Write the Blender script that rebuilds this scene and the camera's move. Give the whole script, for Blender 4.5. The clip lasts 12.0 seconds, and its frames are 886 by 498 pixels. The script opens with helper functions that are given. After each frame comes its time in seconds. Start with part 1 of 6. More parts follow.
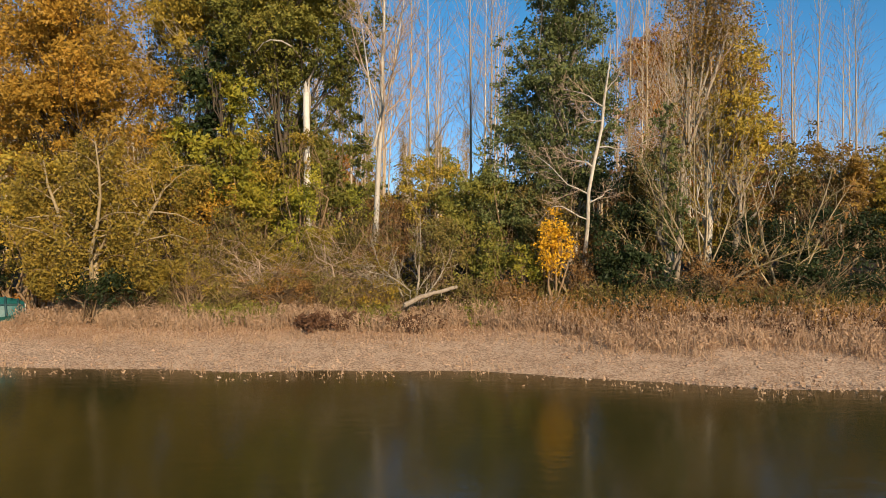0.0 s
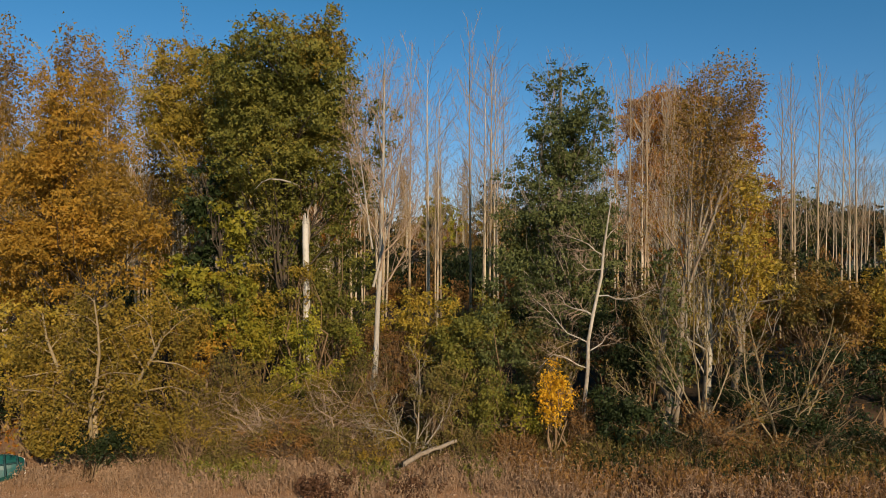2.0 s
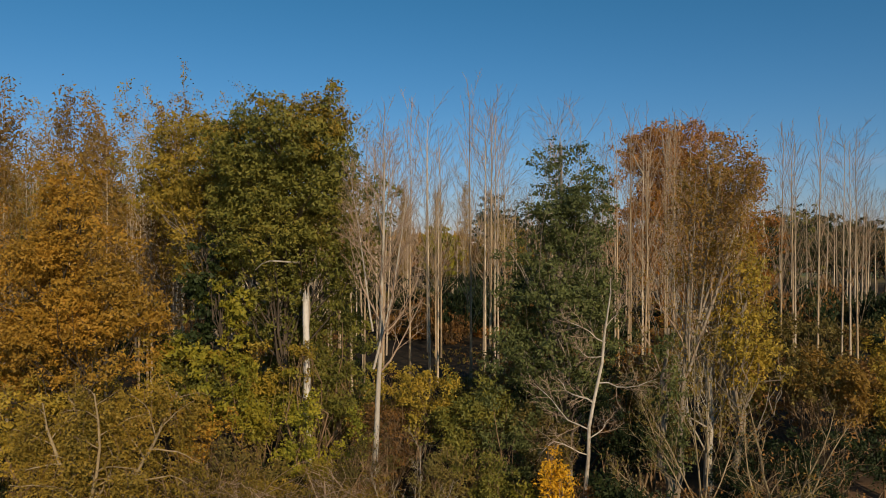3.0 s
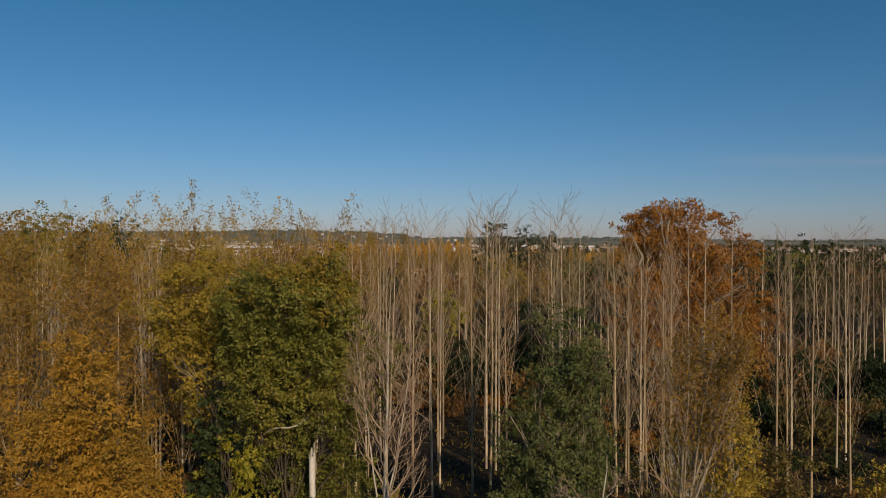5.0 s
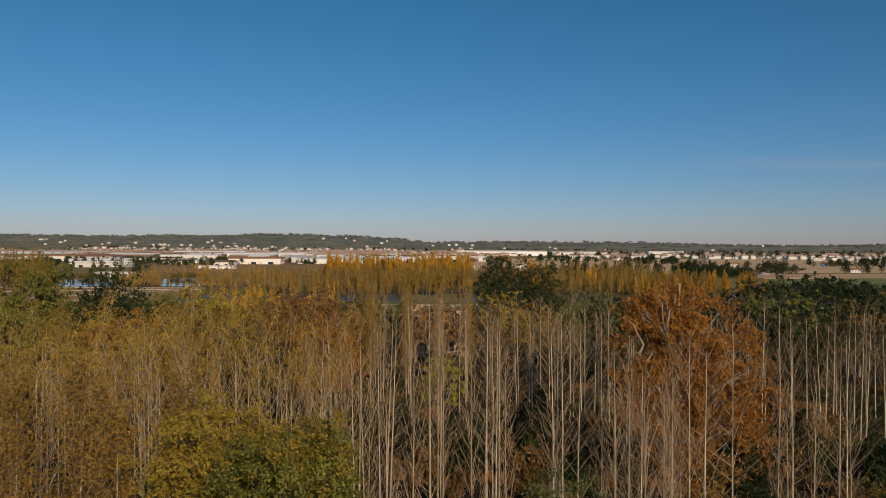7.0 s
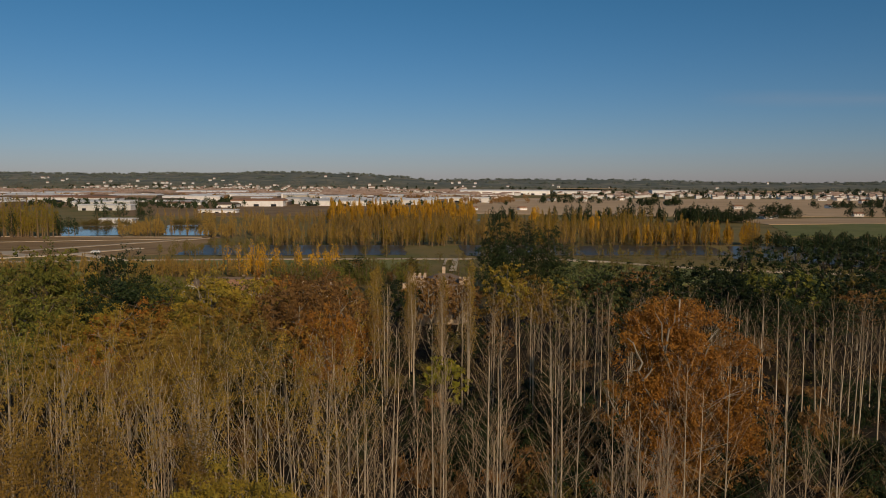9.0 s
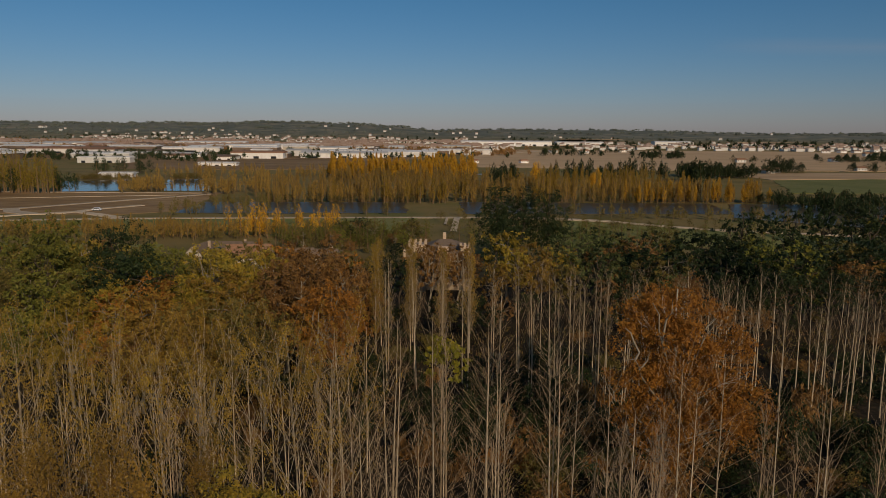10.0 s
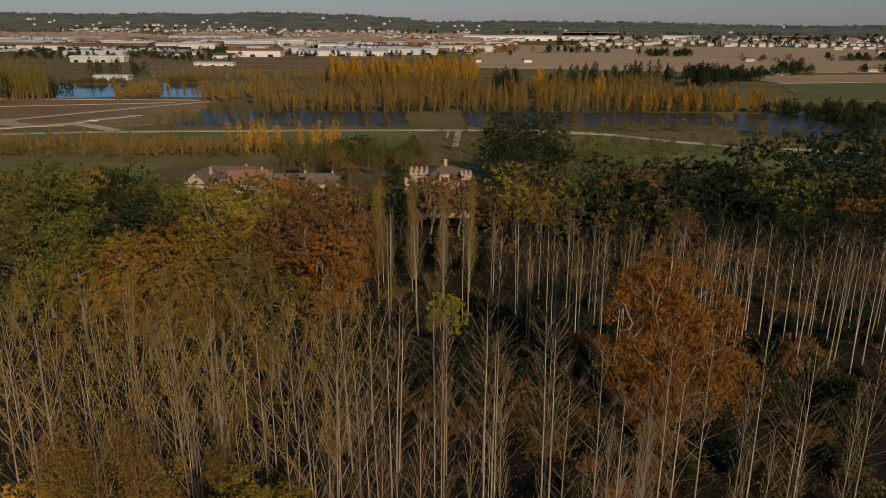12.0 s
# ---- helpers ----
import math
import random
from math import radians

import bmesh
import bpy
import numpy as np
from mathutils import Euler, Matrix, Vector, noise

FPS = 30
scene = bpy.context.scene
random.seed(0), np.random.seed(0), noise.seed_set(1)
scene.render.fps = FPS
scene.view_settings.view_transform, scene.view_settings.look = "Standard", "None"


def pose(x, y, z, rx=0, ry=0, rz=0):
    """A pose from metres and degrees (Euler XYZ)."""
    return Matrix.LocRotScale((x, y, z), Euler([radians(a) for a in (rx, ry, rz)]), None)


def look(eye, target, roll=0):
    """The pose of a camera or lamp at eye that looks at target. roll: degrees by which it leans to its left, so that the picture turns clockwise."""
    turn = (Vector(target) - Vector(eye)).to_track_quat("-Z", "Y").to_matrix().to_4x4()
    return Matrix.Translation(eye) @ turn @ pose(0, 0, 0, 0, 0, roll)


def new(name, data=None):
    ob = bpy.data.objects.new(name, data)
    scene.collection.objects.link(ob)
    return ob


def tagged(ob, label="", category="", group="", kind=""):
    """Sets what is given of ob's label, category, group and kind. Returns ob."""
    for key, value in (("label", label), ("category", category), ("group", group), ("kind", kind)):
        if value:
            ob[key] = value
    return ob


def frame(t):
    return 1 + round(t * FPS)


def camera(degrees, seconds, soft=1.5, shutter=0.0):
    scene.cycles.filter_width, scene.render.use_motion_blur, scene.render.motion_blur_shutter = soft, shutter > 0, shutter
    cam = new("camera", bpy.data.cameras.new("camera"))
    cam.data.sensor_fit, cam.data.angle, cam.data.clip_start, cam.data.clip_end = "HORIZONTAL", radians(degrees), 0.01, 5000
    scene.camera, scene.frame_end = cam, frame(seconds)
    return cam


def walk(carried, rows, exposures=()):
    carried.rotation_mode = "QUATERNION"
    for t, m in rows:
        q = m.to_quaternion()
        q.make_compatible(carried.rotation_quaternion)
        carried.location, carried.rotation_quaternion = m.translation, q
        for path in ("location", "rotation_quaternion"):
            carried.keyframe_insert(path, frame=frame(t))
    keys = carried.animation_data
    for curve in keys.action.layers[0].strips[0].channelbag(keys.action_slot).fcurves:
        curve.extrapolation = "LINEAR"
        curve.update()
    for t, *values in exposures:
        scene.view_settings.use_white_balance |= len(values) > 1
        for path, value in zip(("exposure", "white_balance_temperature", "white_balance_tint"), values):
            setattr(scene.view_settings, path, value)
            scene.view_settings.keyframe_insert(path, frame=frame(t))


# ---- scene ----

cam = camera(62.0, 12.0, 0.3)
PATH = [
    (0.0, pose(0, 0.01, 3.65, 89.75, -0.18, -0.01)),
    (0.5, pose(0, -0.00, 4.99, 89.52, -0.13, -0.00)),
    (1.0, pose(0, -0.01, 6.46, 89.58, -0.11, -0.02)),
    (1.5, pose(0, 0.00, 8.02, 89.53, -0.08, 0.02)),
    (2.0, pose(0, 0.08, 9.69, 89.59, -0.13, -0.02)),
    (2.5, pose(0, 0.16, 11.43, 89.49, -0.07, 0.02)),
    (3.0, pose(0, 0.14, 13.22, 89.51, -0.02, 0.01)),
    (3.2, pose(0, 0.10, 13.94, 89.42, -0.07, 0.02)),
    (4.8, pose(0, -0.82, 19.85, 89.46, -0.12, 0.13)),
    (5.0, pose(0, -0.87, 20.62, 89.53, -0.10, 0.19)),
    (5.5, pose(0, -0.83, 22.64, 89.53, -0.10, 0.06)),
    (6.0, pose(0, -0.75, 24.67, 89.62, -0.18, 0.08)),
    (6.5, pose(0, -0.66, 26.58, 89.69, -0.15, 0.20)),
    (7.0, pose(0, -0.70, 28.45, 89.75, -0.20, 0.24)),
    (7.2, pose(0, -0.72, 29.22, 89.68, -0.20, 0.26)),
    (8.8, pose(0, -0.79, 35.46, 85.55, -0.17, 0.47)),
    (9.0, pose(0, -0.81, 36.23, 84.81, -0.17, 0.46)),
    (9.5, pose(0, -0.90, 38.14, 82.98, -0.31, 0.49)),
    (10.0, pose(0, -0.88, 40.13, 80.93, -0.29, 0.54)),
    (10.5, pose(0, -0.90, 42.04, 79.02, -0.26, 0.60)),
    (11.0, pose(0, -0.89, 43.99, 76.90, -0.30, 0.58)),
    (11.5, pose(0, -0.84, 45.89, 74.95, -0.32, 0.59)),
    (12.0, pose(0, -0.74, 47.87, 72.88, -0.30, 0.64)),
]
EXPOSURES = [(0.0, 0.58), (1.0, 0.36), (2.5, -0.08), (5.0, -0.45), (7.0, -0.38), (9.0, -0.74), (10.5, -0.96), (12.0, -0.86)]
walk(cam, PATH, EXPOSURES)

# ---- light ----
SUN_ELEVATION, SUN_ROTATION = radians(24), radians(156)
world = bpy.data.worlds.new("sky")
scene.world = world
world.use_nodes = True
sky = world.node_tree.nodes.new("ShaderNodeTexSky")
sky.sky_type = 'NISHITA'
sky.sun_disc = False
sky.sun_elevation, sky.sun_rotation = SUN_ELEVATION, SUN_ROTATION
sky.altitude, sky.air_density, sky.dust_density, sky.ozone_density = 50, 1.0, 0.3, 6.0
background = world.node_tree.nodes["Background"]
background.inputs["Strength"].default_value = 0.086
clear = world.node_tree.nodes.new("ShaderNodeHueSaturation")
clear.inputs["Saturation"].default_value = 1.12
clear.inputs["Hue"].default_value = 0.492
world.node_tree.links.new(sky.outputs[0], clear.inputs["Color"])
balance = world.node_tree.nodes.new("ShaderNodeMix")
balance.data_type, balance.blend_type = 'RGBA', 'MULTIPLY'
balance.inputs[0].default_value = 1.0
up = world.node_tree.nodes.new("ShaderNodeTexCoord")
height = world.node_tree.nodes.new("ShaderNodeSeparateXYZ")
haze = world.node_tree.nodes.new("ShaderNodeValToRGB")
haze.color_ramp.elements[0].color, haze.color_ramp.elements[1].color = (1.07, 0.935, 1.10, 1), (0.66, 1.0, 0.94, 1)
haze.color_ramp.elements[1].position = 0.42
world.node_tree.links.new(up.outputs["Generated"], height.inputs[0])
world.node_tree.links.new(height.outputs["Z"], haze.inputs["Fac"])
world.node_tree.links.new(haze.outputs["Color"], balance.inputs[7])
world.node_tree.links.new(clear.outputs[0], balance.inputs[6])


def sky_math(operation, a, b):
    n = world.node_tree.nodes.new("ShaderNodeMath")
    n.operation = operation
    for socket, value in zip(n.inputs, (a, b)):
        if isinstance(value, (int, float)):
            socket.default_value = value
        else:
            world.node_tree.links.new(value, socket)
    return n.outputs[0]


# one thin wisp of cirrus, low in the sky towards the east of the hills
wisp_x, wisp_z = sky_math('DIVIDE', height.outputs["X"], height.outputs["Y"]), sky_math('DIVIDE', height.outputs["Z"], height.outputs["Y"])
wisp_noise = world.node_tree.nodes.new("ShaderNodeTexNoise")
wisp_noise.inputs["Scale"].default_value, wisp_noise.inputs["Detail"].default_value = 9.0, 4.0
wisp_map = world.node_tree.nodes.new("ShaderNodeMapping")
wisp_map.inputs["Scale"].default_value = (0.5, 0.5, 7.0)
world.node_tree.links.new(up.outputs["Generated"], wisp_map.inputs["Vector"])
world.node_tree.links.new(wisp_map.outputs[0], wisp_noise.inputs["Vector"])
off = sky_math('ABSOLUTE', sky_math('SUBTRACT', wisp_z, 0.112), 0)
thin = sky_math('MAXIMUM', sky_math('SUBTRACT', 1.0, sky_math('MULTIPLY', off, 75.0)), 0.0)
start = sky_math('MINIMUM', sky_math('MAXIMUM', sky_math('MULTIPLY', sky_math('SUBTRACT', wisp_x, 0.33), 9.0), 0.0), 1.0)
cover = sky_math('MULTIPLY', sky_math('MULTIPLY', thin, start), sky_math('MULTIPLY', wisp_noise.outputs["Fac"], 0.34))
wisp = world.node_tree.nodes.new("ShaderNodeMix")
wisp.data_type = 'RGBA'
wisp.inputs[7].default_value = (5.2, 5.4, 6.2, 1)
world.node_tree.links.new(cover, wisp.inputs[0])
world.node_tree.links.new(balance.outputs[2], wisp.inputs[6])
world.node_tree.links.new(wisp.outputs[2], background.inputs["Color"])
sun = new("sun", bpy.data.lights.new("sun", 'SUN'))
sun.data.energy, sun.data.angle, sun.data.color = 4.5, radians(0.5), (1.0, 0.775, 0.53)
sun_way = Vector((math.sin(SUN_ROTATION) * math.cos(SUN_ELEVATION), math.cos(SUN_ROTATION) * math.cos(SUN_ELEVATION), math.sin(SUN_ELEVATION)))
sun.matrix_world = look(sun_way * 100, (0, 0, 0))


# ---- materials ----
def node_set(name):
    m = bpy.data.materials.new(name)
    m.use_nodes = True
    t = m.node_tree
    return m, t.nodes, t.links, t.nodes["Principled BSDF"]


def ramp_node(nodes, colors):
    r = nodes.new("ShaderNodeValToRGB")
    while len(r.color_ramp.elements) < len(colors):
        r.color_ramp.elements.new(0.5)
    for n, c in enumerate(colors):
        r.color_ramp.elements[n].position = n / (len(colors) - 1)
        r.color_ramp.elements[n].color = (*c, 1)
    return r


def leaf_material(name, colors, through_light=0.2, vary=0.25, rough=0.6):
    """Leaves whose colour differs from leaf to leaf and from tree to tree; light comes through them."""
    m, nodes, links, bsdf = node_set(name)
    geo = nodes.new("ShaderNodeNewGeometry")
    info = nodes.new("ShaderNodeObjectInfo")
    ramp = ramp_node(nodes, colors)
    patch = nodes.new("ShaderNodeTexNoise")
    patch.inputs["Scale"].default_value = 0.45
    links.new(geo.outputs["Position"], patch.inputs["Vector"])
    mixv = nodes.new("ShaderNodeMath")
    mixv.operation = 'MULTIPLY_ADD'
    links.new(geo.outputs["Random Per Island"], mixv.inputs[0])
    mixv.inputs[1].default_value = 0.36
    shift = nodes.new("ShaderNodeMath")
    shift.operation = 'MULTIPLY_ADD'
    links.new(patch.outputs["Fac"], shift.inputs[0])
    shift.inputs[1].default_value, shift.inputs[2].default_value = 1.1, -0.24
    links.new(shift.outputs[0], mixv.inputs[2])
    links.new(mixv.outputs[0], ramp.inputs["Fac"])
    hsv = nodes.new("ShaderNodeHueSaturation")
    val = nodes.new("ShaderNodeMath")
    val.operation = 'MULTIPLY_ADD'
    links.new(info.outputs["Random"], val.inputs[0])
    val.inputs[1].default_value, val.inputs[2].default_value = 2 * vary, 1 - vary
    links.new(val.outputs[0], hsv.inputs["Value"])
    links.new(ramp.outputs["Color"], hsv.inputs["Color"])
    links.new(hsv.outputs["Color"], bsdf.inputs["Base Color"])
    bsdf.inputs["Roughness"].default_value = rough
    bsdf.inputs["Specular IOR Level"].default_value = 0.25
    tl = nodes.new("ShaderNodeBsdfTranslucent")
    links.new(hsv.outputs["Color"], tl.inputs["Color"])
    mix = nodes.new("ShaderNodeMixShader")
    mix.inputs[0].default_value = through_light
    links.new(bsdf.outputs[0], mix.inputs[1])
    links.new(tl.outputs[0], mix.inputs[2])
    links.new(mix.outputs[0], nodes["Material Output"].inputs["Surface"])
    return m


def surface(name, colors, scale=4.0, rough=0.85, bump=0.3, depth=0.02, stretch=(1, 1, 1), fine=6.0, vary=0.15, spec=0.3):
    """A rough natural or built surface: two scales of noise through a ramp of colours, relief, and a shift from object to object."""
    m, nodes, links, bsdf = node_set(name)
    geo, info = nodes.new("ShaderNodeNewGeometry"), nodes.new("ShaderNodeObjectInfo")
    mapping = nodes.new("ShaderNodeMapping")
    mapping.inputs["Scale"].default_value = stretch
    links.new(geo.outputs["Position"], mapping.inputs["Vector"])
    big, small = nodes.new("ShaderNodeTexNoise"), nodes.new("ShaderNodeTexNoise")
    big.inputs["Scale"].default_value, small.inputs["Scale"].default_value = scale, scale * fine
    big.inputs["Detail"].default_value, small.inputs["Detail"].default_value = 5, 6
    for tex in (big, small):
        links.new(mapping.outputs[0], tex.inputs["Vector"])
    add = nodes.new("ShaderNodeMath")
    add.operation = 'ADD'
    links.new(big.outputs["Fac"], add.inputs[0])
    links.new(small.outputs["Fac"], add.inputs[1])
    half = nodes.new("ShaderNodeMapRange")
    half.inputs["From Min"].default_value, half.inputs["From Max"].default_value = 0.65, 1.35
    links.new(add.outputs[0], half.inputs["Value"])
    ramp = ramp_node(nodes, colors)
    links.new(half.outputs[0], ramp.inputs["Fac"])
    hsv = nodes.new("ShaderNodeHueSaturation")
    val = nodes.new("ShaderNodeMath")
    val.operation = 'MULTIPLY_ADD'
    links.new(info.outputs["Random"], val.inputs[0])
    val.inputs[1].default_value, val.inputs[2].default_value = 2 * vary, 1 - vary
    links.new(val.outputs[0], hsv.inputs["Value"])
    links.new(ramp.outputs["Color"], hsv.inputs["Color"])
    links.new(hsv.outputs["Color"], bsdf.inputs["Base Color"])
    bsdf.inputs["Roughness"].default_value = rough
    bsdf.inputs["Specular IOR Level"].default_value = spec
    b = nodes.new("ShaderNodeBump")
    b.inputs["Strength"].default_value, b.inputs["Distance"].default_value = bump, depth
    links.new(add.outputs[0], b.inputs["Height"])
    links.new(b.outputs[0], bsdf.inputs["Normal"])
    return m


def ground_material():
    """One sheet of ground: gravel at the water, dry litter on the bank, forest floor coloured near-black for the trees'
    shade, then dry grass of the plain, each running into the next.
    """
    m, nodes, links, bsdf = node_set("ground")
    geo = nodes.new("ShaderNodeNewGeometry")
    sep = nodes.new("ShaderNodeSeparateXYZ")
    links.new(geo.outputs["Position"], sep.inputs[0])

    def noise_tex(scale, detail=6):
        n = nodes.new("ShaderNodeTexNoise")
        n.inputs["Scale"].default_value, n.inputs["Detail"].default_value = scale, detail
        links.new(geo.outputs["Position"], n.inputs["Vector"])
        return n

    edge = noise_tex(0.35)
    grain, mid, wide = noise_tex(14), noise_tex(1.3), noise_tex(0.02)

    def colored(tex, a, b, c):
        r = ramp_node(nodes, (a, b, c))
        r.color_ramp.elements[0].position, r.color_ramp.elements[2].position = 0.3, 0.7
        links.new(tex.outputs["Fac"] if "Fac" in tex.outputs else tex.outputs[0], r.inputs["Fac"])
        return r.outputs["Color"]

    cells = nodes.new("ShaderNodeTexVoronoi")
    cells.inputs["Scale"].default_value = 20
    links.new(geo.outputs["Position"], cells.inputs["Vector"])
    stone = nodes.new("ShaderNodeSeparateColor")
    links.new(cells.outputs["Color"], stone.inputs[0])
    blend_in = nodes.new("ShaderNodeMath")
    blend_in.operation = 'MULTIPLY_ADD'
    links.new(stone.outputs[0], blend_in.inputs[0])
    blend_in.inputs[1].default_value = 0.75
    links.new(mid.outputs["Fac"], blend_in.inputs[2])
    low = nodes.new("ShaderNodeMath")
    low.operation = 'SUBTRACT'
    links.new(blend_in.outputs[0], low.inputs[0])
    low.inputs[1].default_value = 0.36
    gravel = colored(low, (0.27, 0.18, 0.115), (0.41, 0.285, 0.185), (0.52, 0.38, 0.262))
    litter = colored(mid, (0.24, 0.135, 0.07), (0.37, 0.22, 0.12), (0.28, 0.165, 0.08))
    # shade under the plantation is put into these near-black floor colours
    shaded_floor = colored(mid, (0.012, 0.011, 0.006), (0.03, 0.023, 0.013), (0.065, 0.043, 0.024))
    plain = colored(wide, (0.155, 0.132, 0.042), (0.25, 0.185, 0.07), (0.145, 0.15, 0.044))
    # hill ground: distance haze is mixed into these pale grey-green colours
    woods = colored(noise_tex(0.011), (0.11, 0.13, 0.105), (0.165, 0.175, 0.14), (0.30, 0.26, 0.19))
    wobble = nodes.new("ShaderNodeMath")
    wobble.operation = 'MULTIPLY_ADD'
    links.new(edge.outputs["Fac"], wobble.inputs[0])
    wobble.inputs[1].default_value = 3.0
    links.new(sep.outputs["Y"], wobble.inputs[2])

    def blend(a, b, lo, hi):
        f = nodes.new("ShaderNodeMapRange")
        f.inputs["From Min"].default_value, f.inputs["From Max"].default_value = lo, hi
        links.new(wobble.outputs[0], f.inputs["Value"])
        mix = nodes.new("ShaderNodeMix")
        mix.data_type = 'RGBA'
        links.new(f.outputs[0], mix.inputs[0])
        links.new(a, mix.inputs[6])
        links.new(b, mix.inputs[7])
        return mix.outputs[2]

    c = blend(gravel, litter, 26.0, 28.0)
    c = blend(c, shaded_floor, 33, 38)
    c = blend(c, plain, 180, 240)
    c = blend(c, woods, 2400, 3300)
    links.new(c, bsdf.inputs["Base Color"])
    bsdf.inputs["Roughness"].default_value = 0.95
    bsdf.inputs["Specular IOR Level"].default_value = 0.2
    b = nodes.new("ShaderNodeBump")
    b.inputs["Strength"].default_value, b.inputs["Distance"].default_value = 0.5, 0.05
    both = nodes.new("ShaderNodeMath")
    both.operation = 'SUBTRACT'
    links.new(grain.outputs["Fac"], both.inputs[0])
    links.new(cells.outputs["Distance"], both.inputs[1])
    links.new(both.outputs[0], b.inputs["Height"])
    links.new(b.outputs[0], bsdf.inputs["Normal"])
    return m


def water_material(name, deep, ripple, strength, rough=0.06):
    m, nodes, links, bsdf = node_set(name)
    geo = nodes.new("ShaderNodeNewGeometry")
    mapping = nodes.new("ShaderNodeMapping")
    mapping.inputs["Scale"].default_value = (0.9, 1.3, 1)
    links.new(geo.outputs["Position"], mapping.inputs["Vector"])
    waves, swell = nodes.new("ShaderNodeTexNoise"), nodes.new("ShaderNodeTexNoise")
    waves.inputs["Scale"].default_value, swell.inputs["Scale"].default_value = ripple, 0.35
    waves.inputs["Detail"].default_value = 4
    for tex in (waves, swell):
        links.new(mapping.outputs[0], tex.inputs["Vector"])
    mult = nodes.new("ShaderNodeMath")
    mult.operation = 'MULTIPLY'
    links.new(waves.outputs["Fac"], mult.inputs[0])
    links.new(swell.outputs["Fac"], mult.inputs[1])
    b = nodes.new("ShaderNodeBump")
    b.inputs["Strength"].default_value, b.inputs["Distance"].default_value = strength, 0.05
    links.new(mult.outputs[0], b.inputs["Height"])
    links.new(b.outputs[0], bsdf.inputs["Normal"])
    ramp = ramp_node(nodes, (deep, [v * 1.5 for v in deep]))
    links.new(swell.outputs["Fac"], ramp.inputs["Fac"])
    links.new(ramp.outputs["Color"], bsdf.inputs["Base Color"])
    bsdf.inputs["Roughness"].default_value, bsdf.inputs["IOR"].default_value = rough, 1.33
    bsdf.inputs["Specular IOR Level"].default_value = 0.33
    return m


M = {}
M["ground"] = ground_material()
M["river"] = water_material("river_water", (0.028, 0.0245, 0.0065), 2.2, 0.2, 0.13)
M["pond"] = water_material("pond_water", (0.02, 0.03, 0.04), 0.6, 0.3)
M["pond_dark"] = water_material("murky_pond_water", (0.05, 0.043, 0.026), 0.9, 1.0, 0.3)
M["bark_pale"] = surface("bark_pale", ((0.234, 0.198, 0.144), (0.450, 0.405, 0.324), (0.558, 0.522, 0.450)), 3, stretch=(1, 1, 0.25), bump=0.5)
M["bark_white"] = surface("bark_white", ((0.339, 0.307, 0.242), (0.565, 0.533, 0.460), (0.630, 0.605, 0.549)), 2.5, stretch=(1, 1, 0.4), bump=0.4)
M["bark_grey"] = surface("bark_grey", ((0.144, 0.117, 0.081), (0.270, 0.225, 0.162), (0.378, 0.324, 0.252)), 3, stretch=(1, 1, 0.25), bump=0.5)
M["bark_dark"] = surface("bark_dark", ((0.04, 0.032, 0.022), (0.08, 0.062, 0.042), (0.13, 0.10, 0.07)), 4, stretch=(1, 1, 0.25), bump=0.6)
M["bark_poplar"] = surface("bark_poplar", ((0.31, 0.245, 0.165), (0.50, 0.41, 0.285), (0.64, 0.54, 0.40)), 2.5, stretch=(1, 1, 0.3), bump=0.4, vary=0.2)
M["limb_poplar"] = surface("limb_poplar", ((0.25, 0.185, 0.11), (0.39, 0.295, 0.18), (0.51, 0.40, 0.26)), 2.5, stretch=(1, 1, 0.3), bump=0.4, vary=0.2)
M["bark_olive"] = surface("bark_olive", ((0.183, 0.140, 0.074), (0.293, 0.230, 0.129), (0.367, 0.288, 0.184)), 3, stretch=(1, 1, 0.3), vary=0.15)
M["twig_brown"] = surface("twig_brown", ((0.125, 0.080, 0.042), (0.20, 0.132, 0.070), (0.28, 0.19, 0.105)), 3, vary=0.2)
M["twig_tan"] = surface("twig_tan", ((0.24, 0.17, 0.11), (0.35, 0.255, 0.175), (0.44, 0.335, 0.24)), 3, vary=0.1)
M["twig_gold"] = surface("twig_gold", ((0.19, 0.118, 0.045), (0.29, 0.188, 0.076), (0.38, 0.26, 0.12)), 3, vary=0.15)
M["gold"] = leaf_material("leaves_gold", ((0.21, 0.138, 0.026), (0.37, 0.225, 0.033), (0.50, 0.28, 0.033), (0.48, 0.205, 0.027)))
M["gold_green"] = leaf_material("leaves_gold_green", ((0.133, 0.117, 0.020), (0.265, 0.204, 0.029), (0.388, 0.270, 0.032), (0.326, 0.194, 0.029)))
M["green"] = leaf_material("leaves_green", ((0.072, 0.086, 0.018), (0.140, 0.146, 0.027), (0.22, 0.203, 0.034), (0.33, 0.24, 0.036)))
M["green_cool"] = leaf_material("leaves_green_cool", ((0.050, 0.068, 0.023), (0.092, 0.112, 0.035), (0.145, 0.16, 0.048), (0.20, 0.19, 0.05)))
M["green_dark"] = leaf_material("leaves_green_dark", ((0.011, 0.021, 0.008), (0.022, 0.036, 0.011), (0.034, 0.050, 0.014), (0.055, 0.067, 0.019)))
M["yellow_green"] = leaf_material("leaves_yellow_green", ((0.118, 0.128, 0.018), (0.216, 0.216, 0.024), (0.335, 0.285, 0.025), (0.394, 0.276, 0.025)))
M["yellow"] = leaf_material("leaves_yellow", ((0.50, 0.27, 0.015), (0.68, 0.38, 0.018), (0.78, 0.47, 0.025)))
M["rust"] = leaf_material("leaves_rust", ((0.16, 0.070, 0.017), (0.30, 0.130, 0.024), (0.44, 0.195, 0.028), (0.36, 0.165, 0.030)))
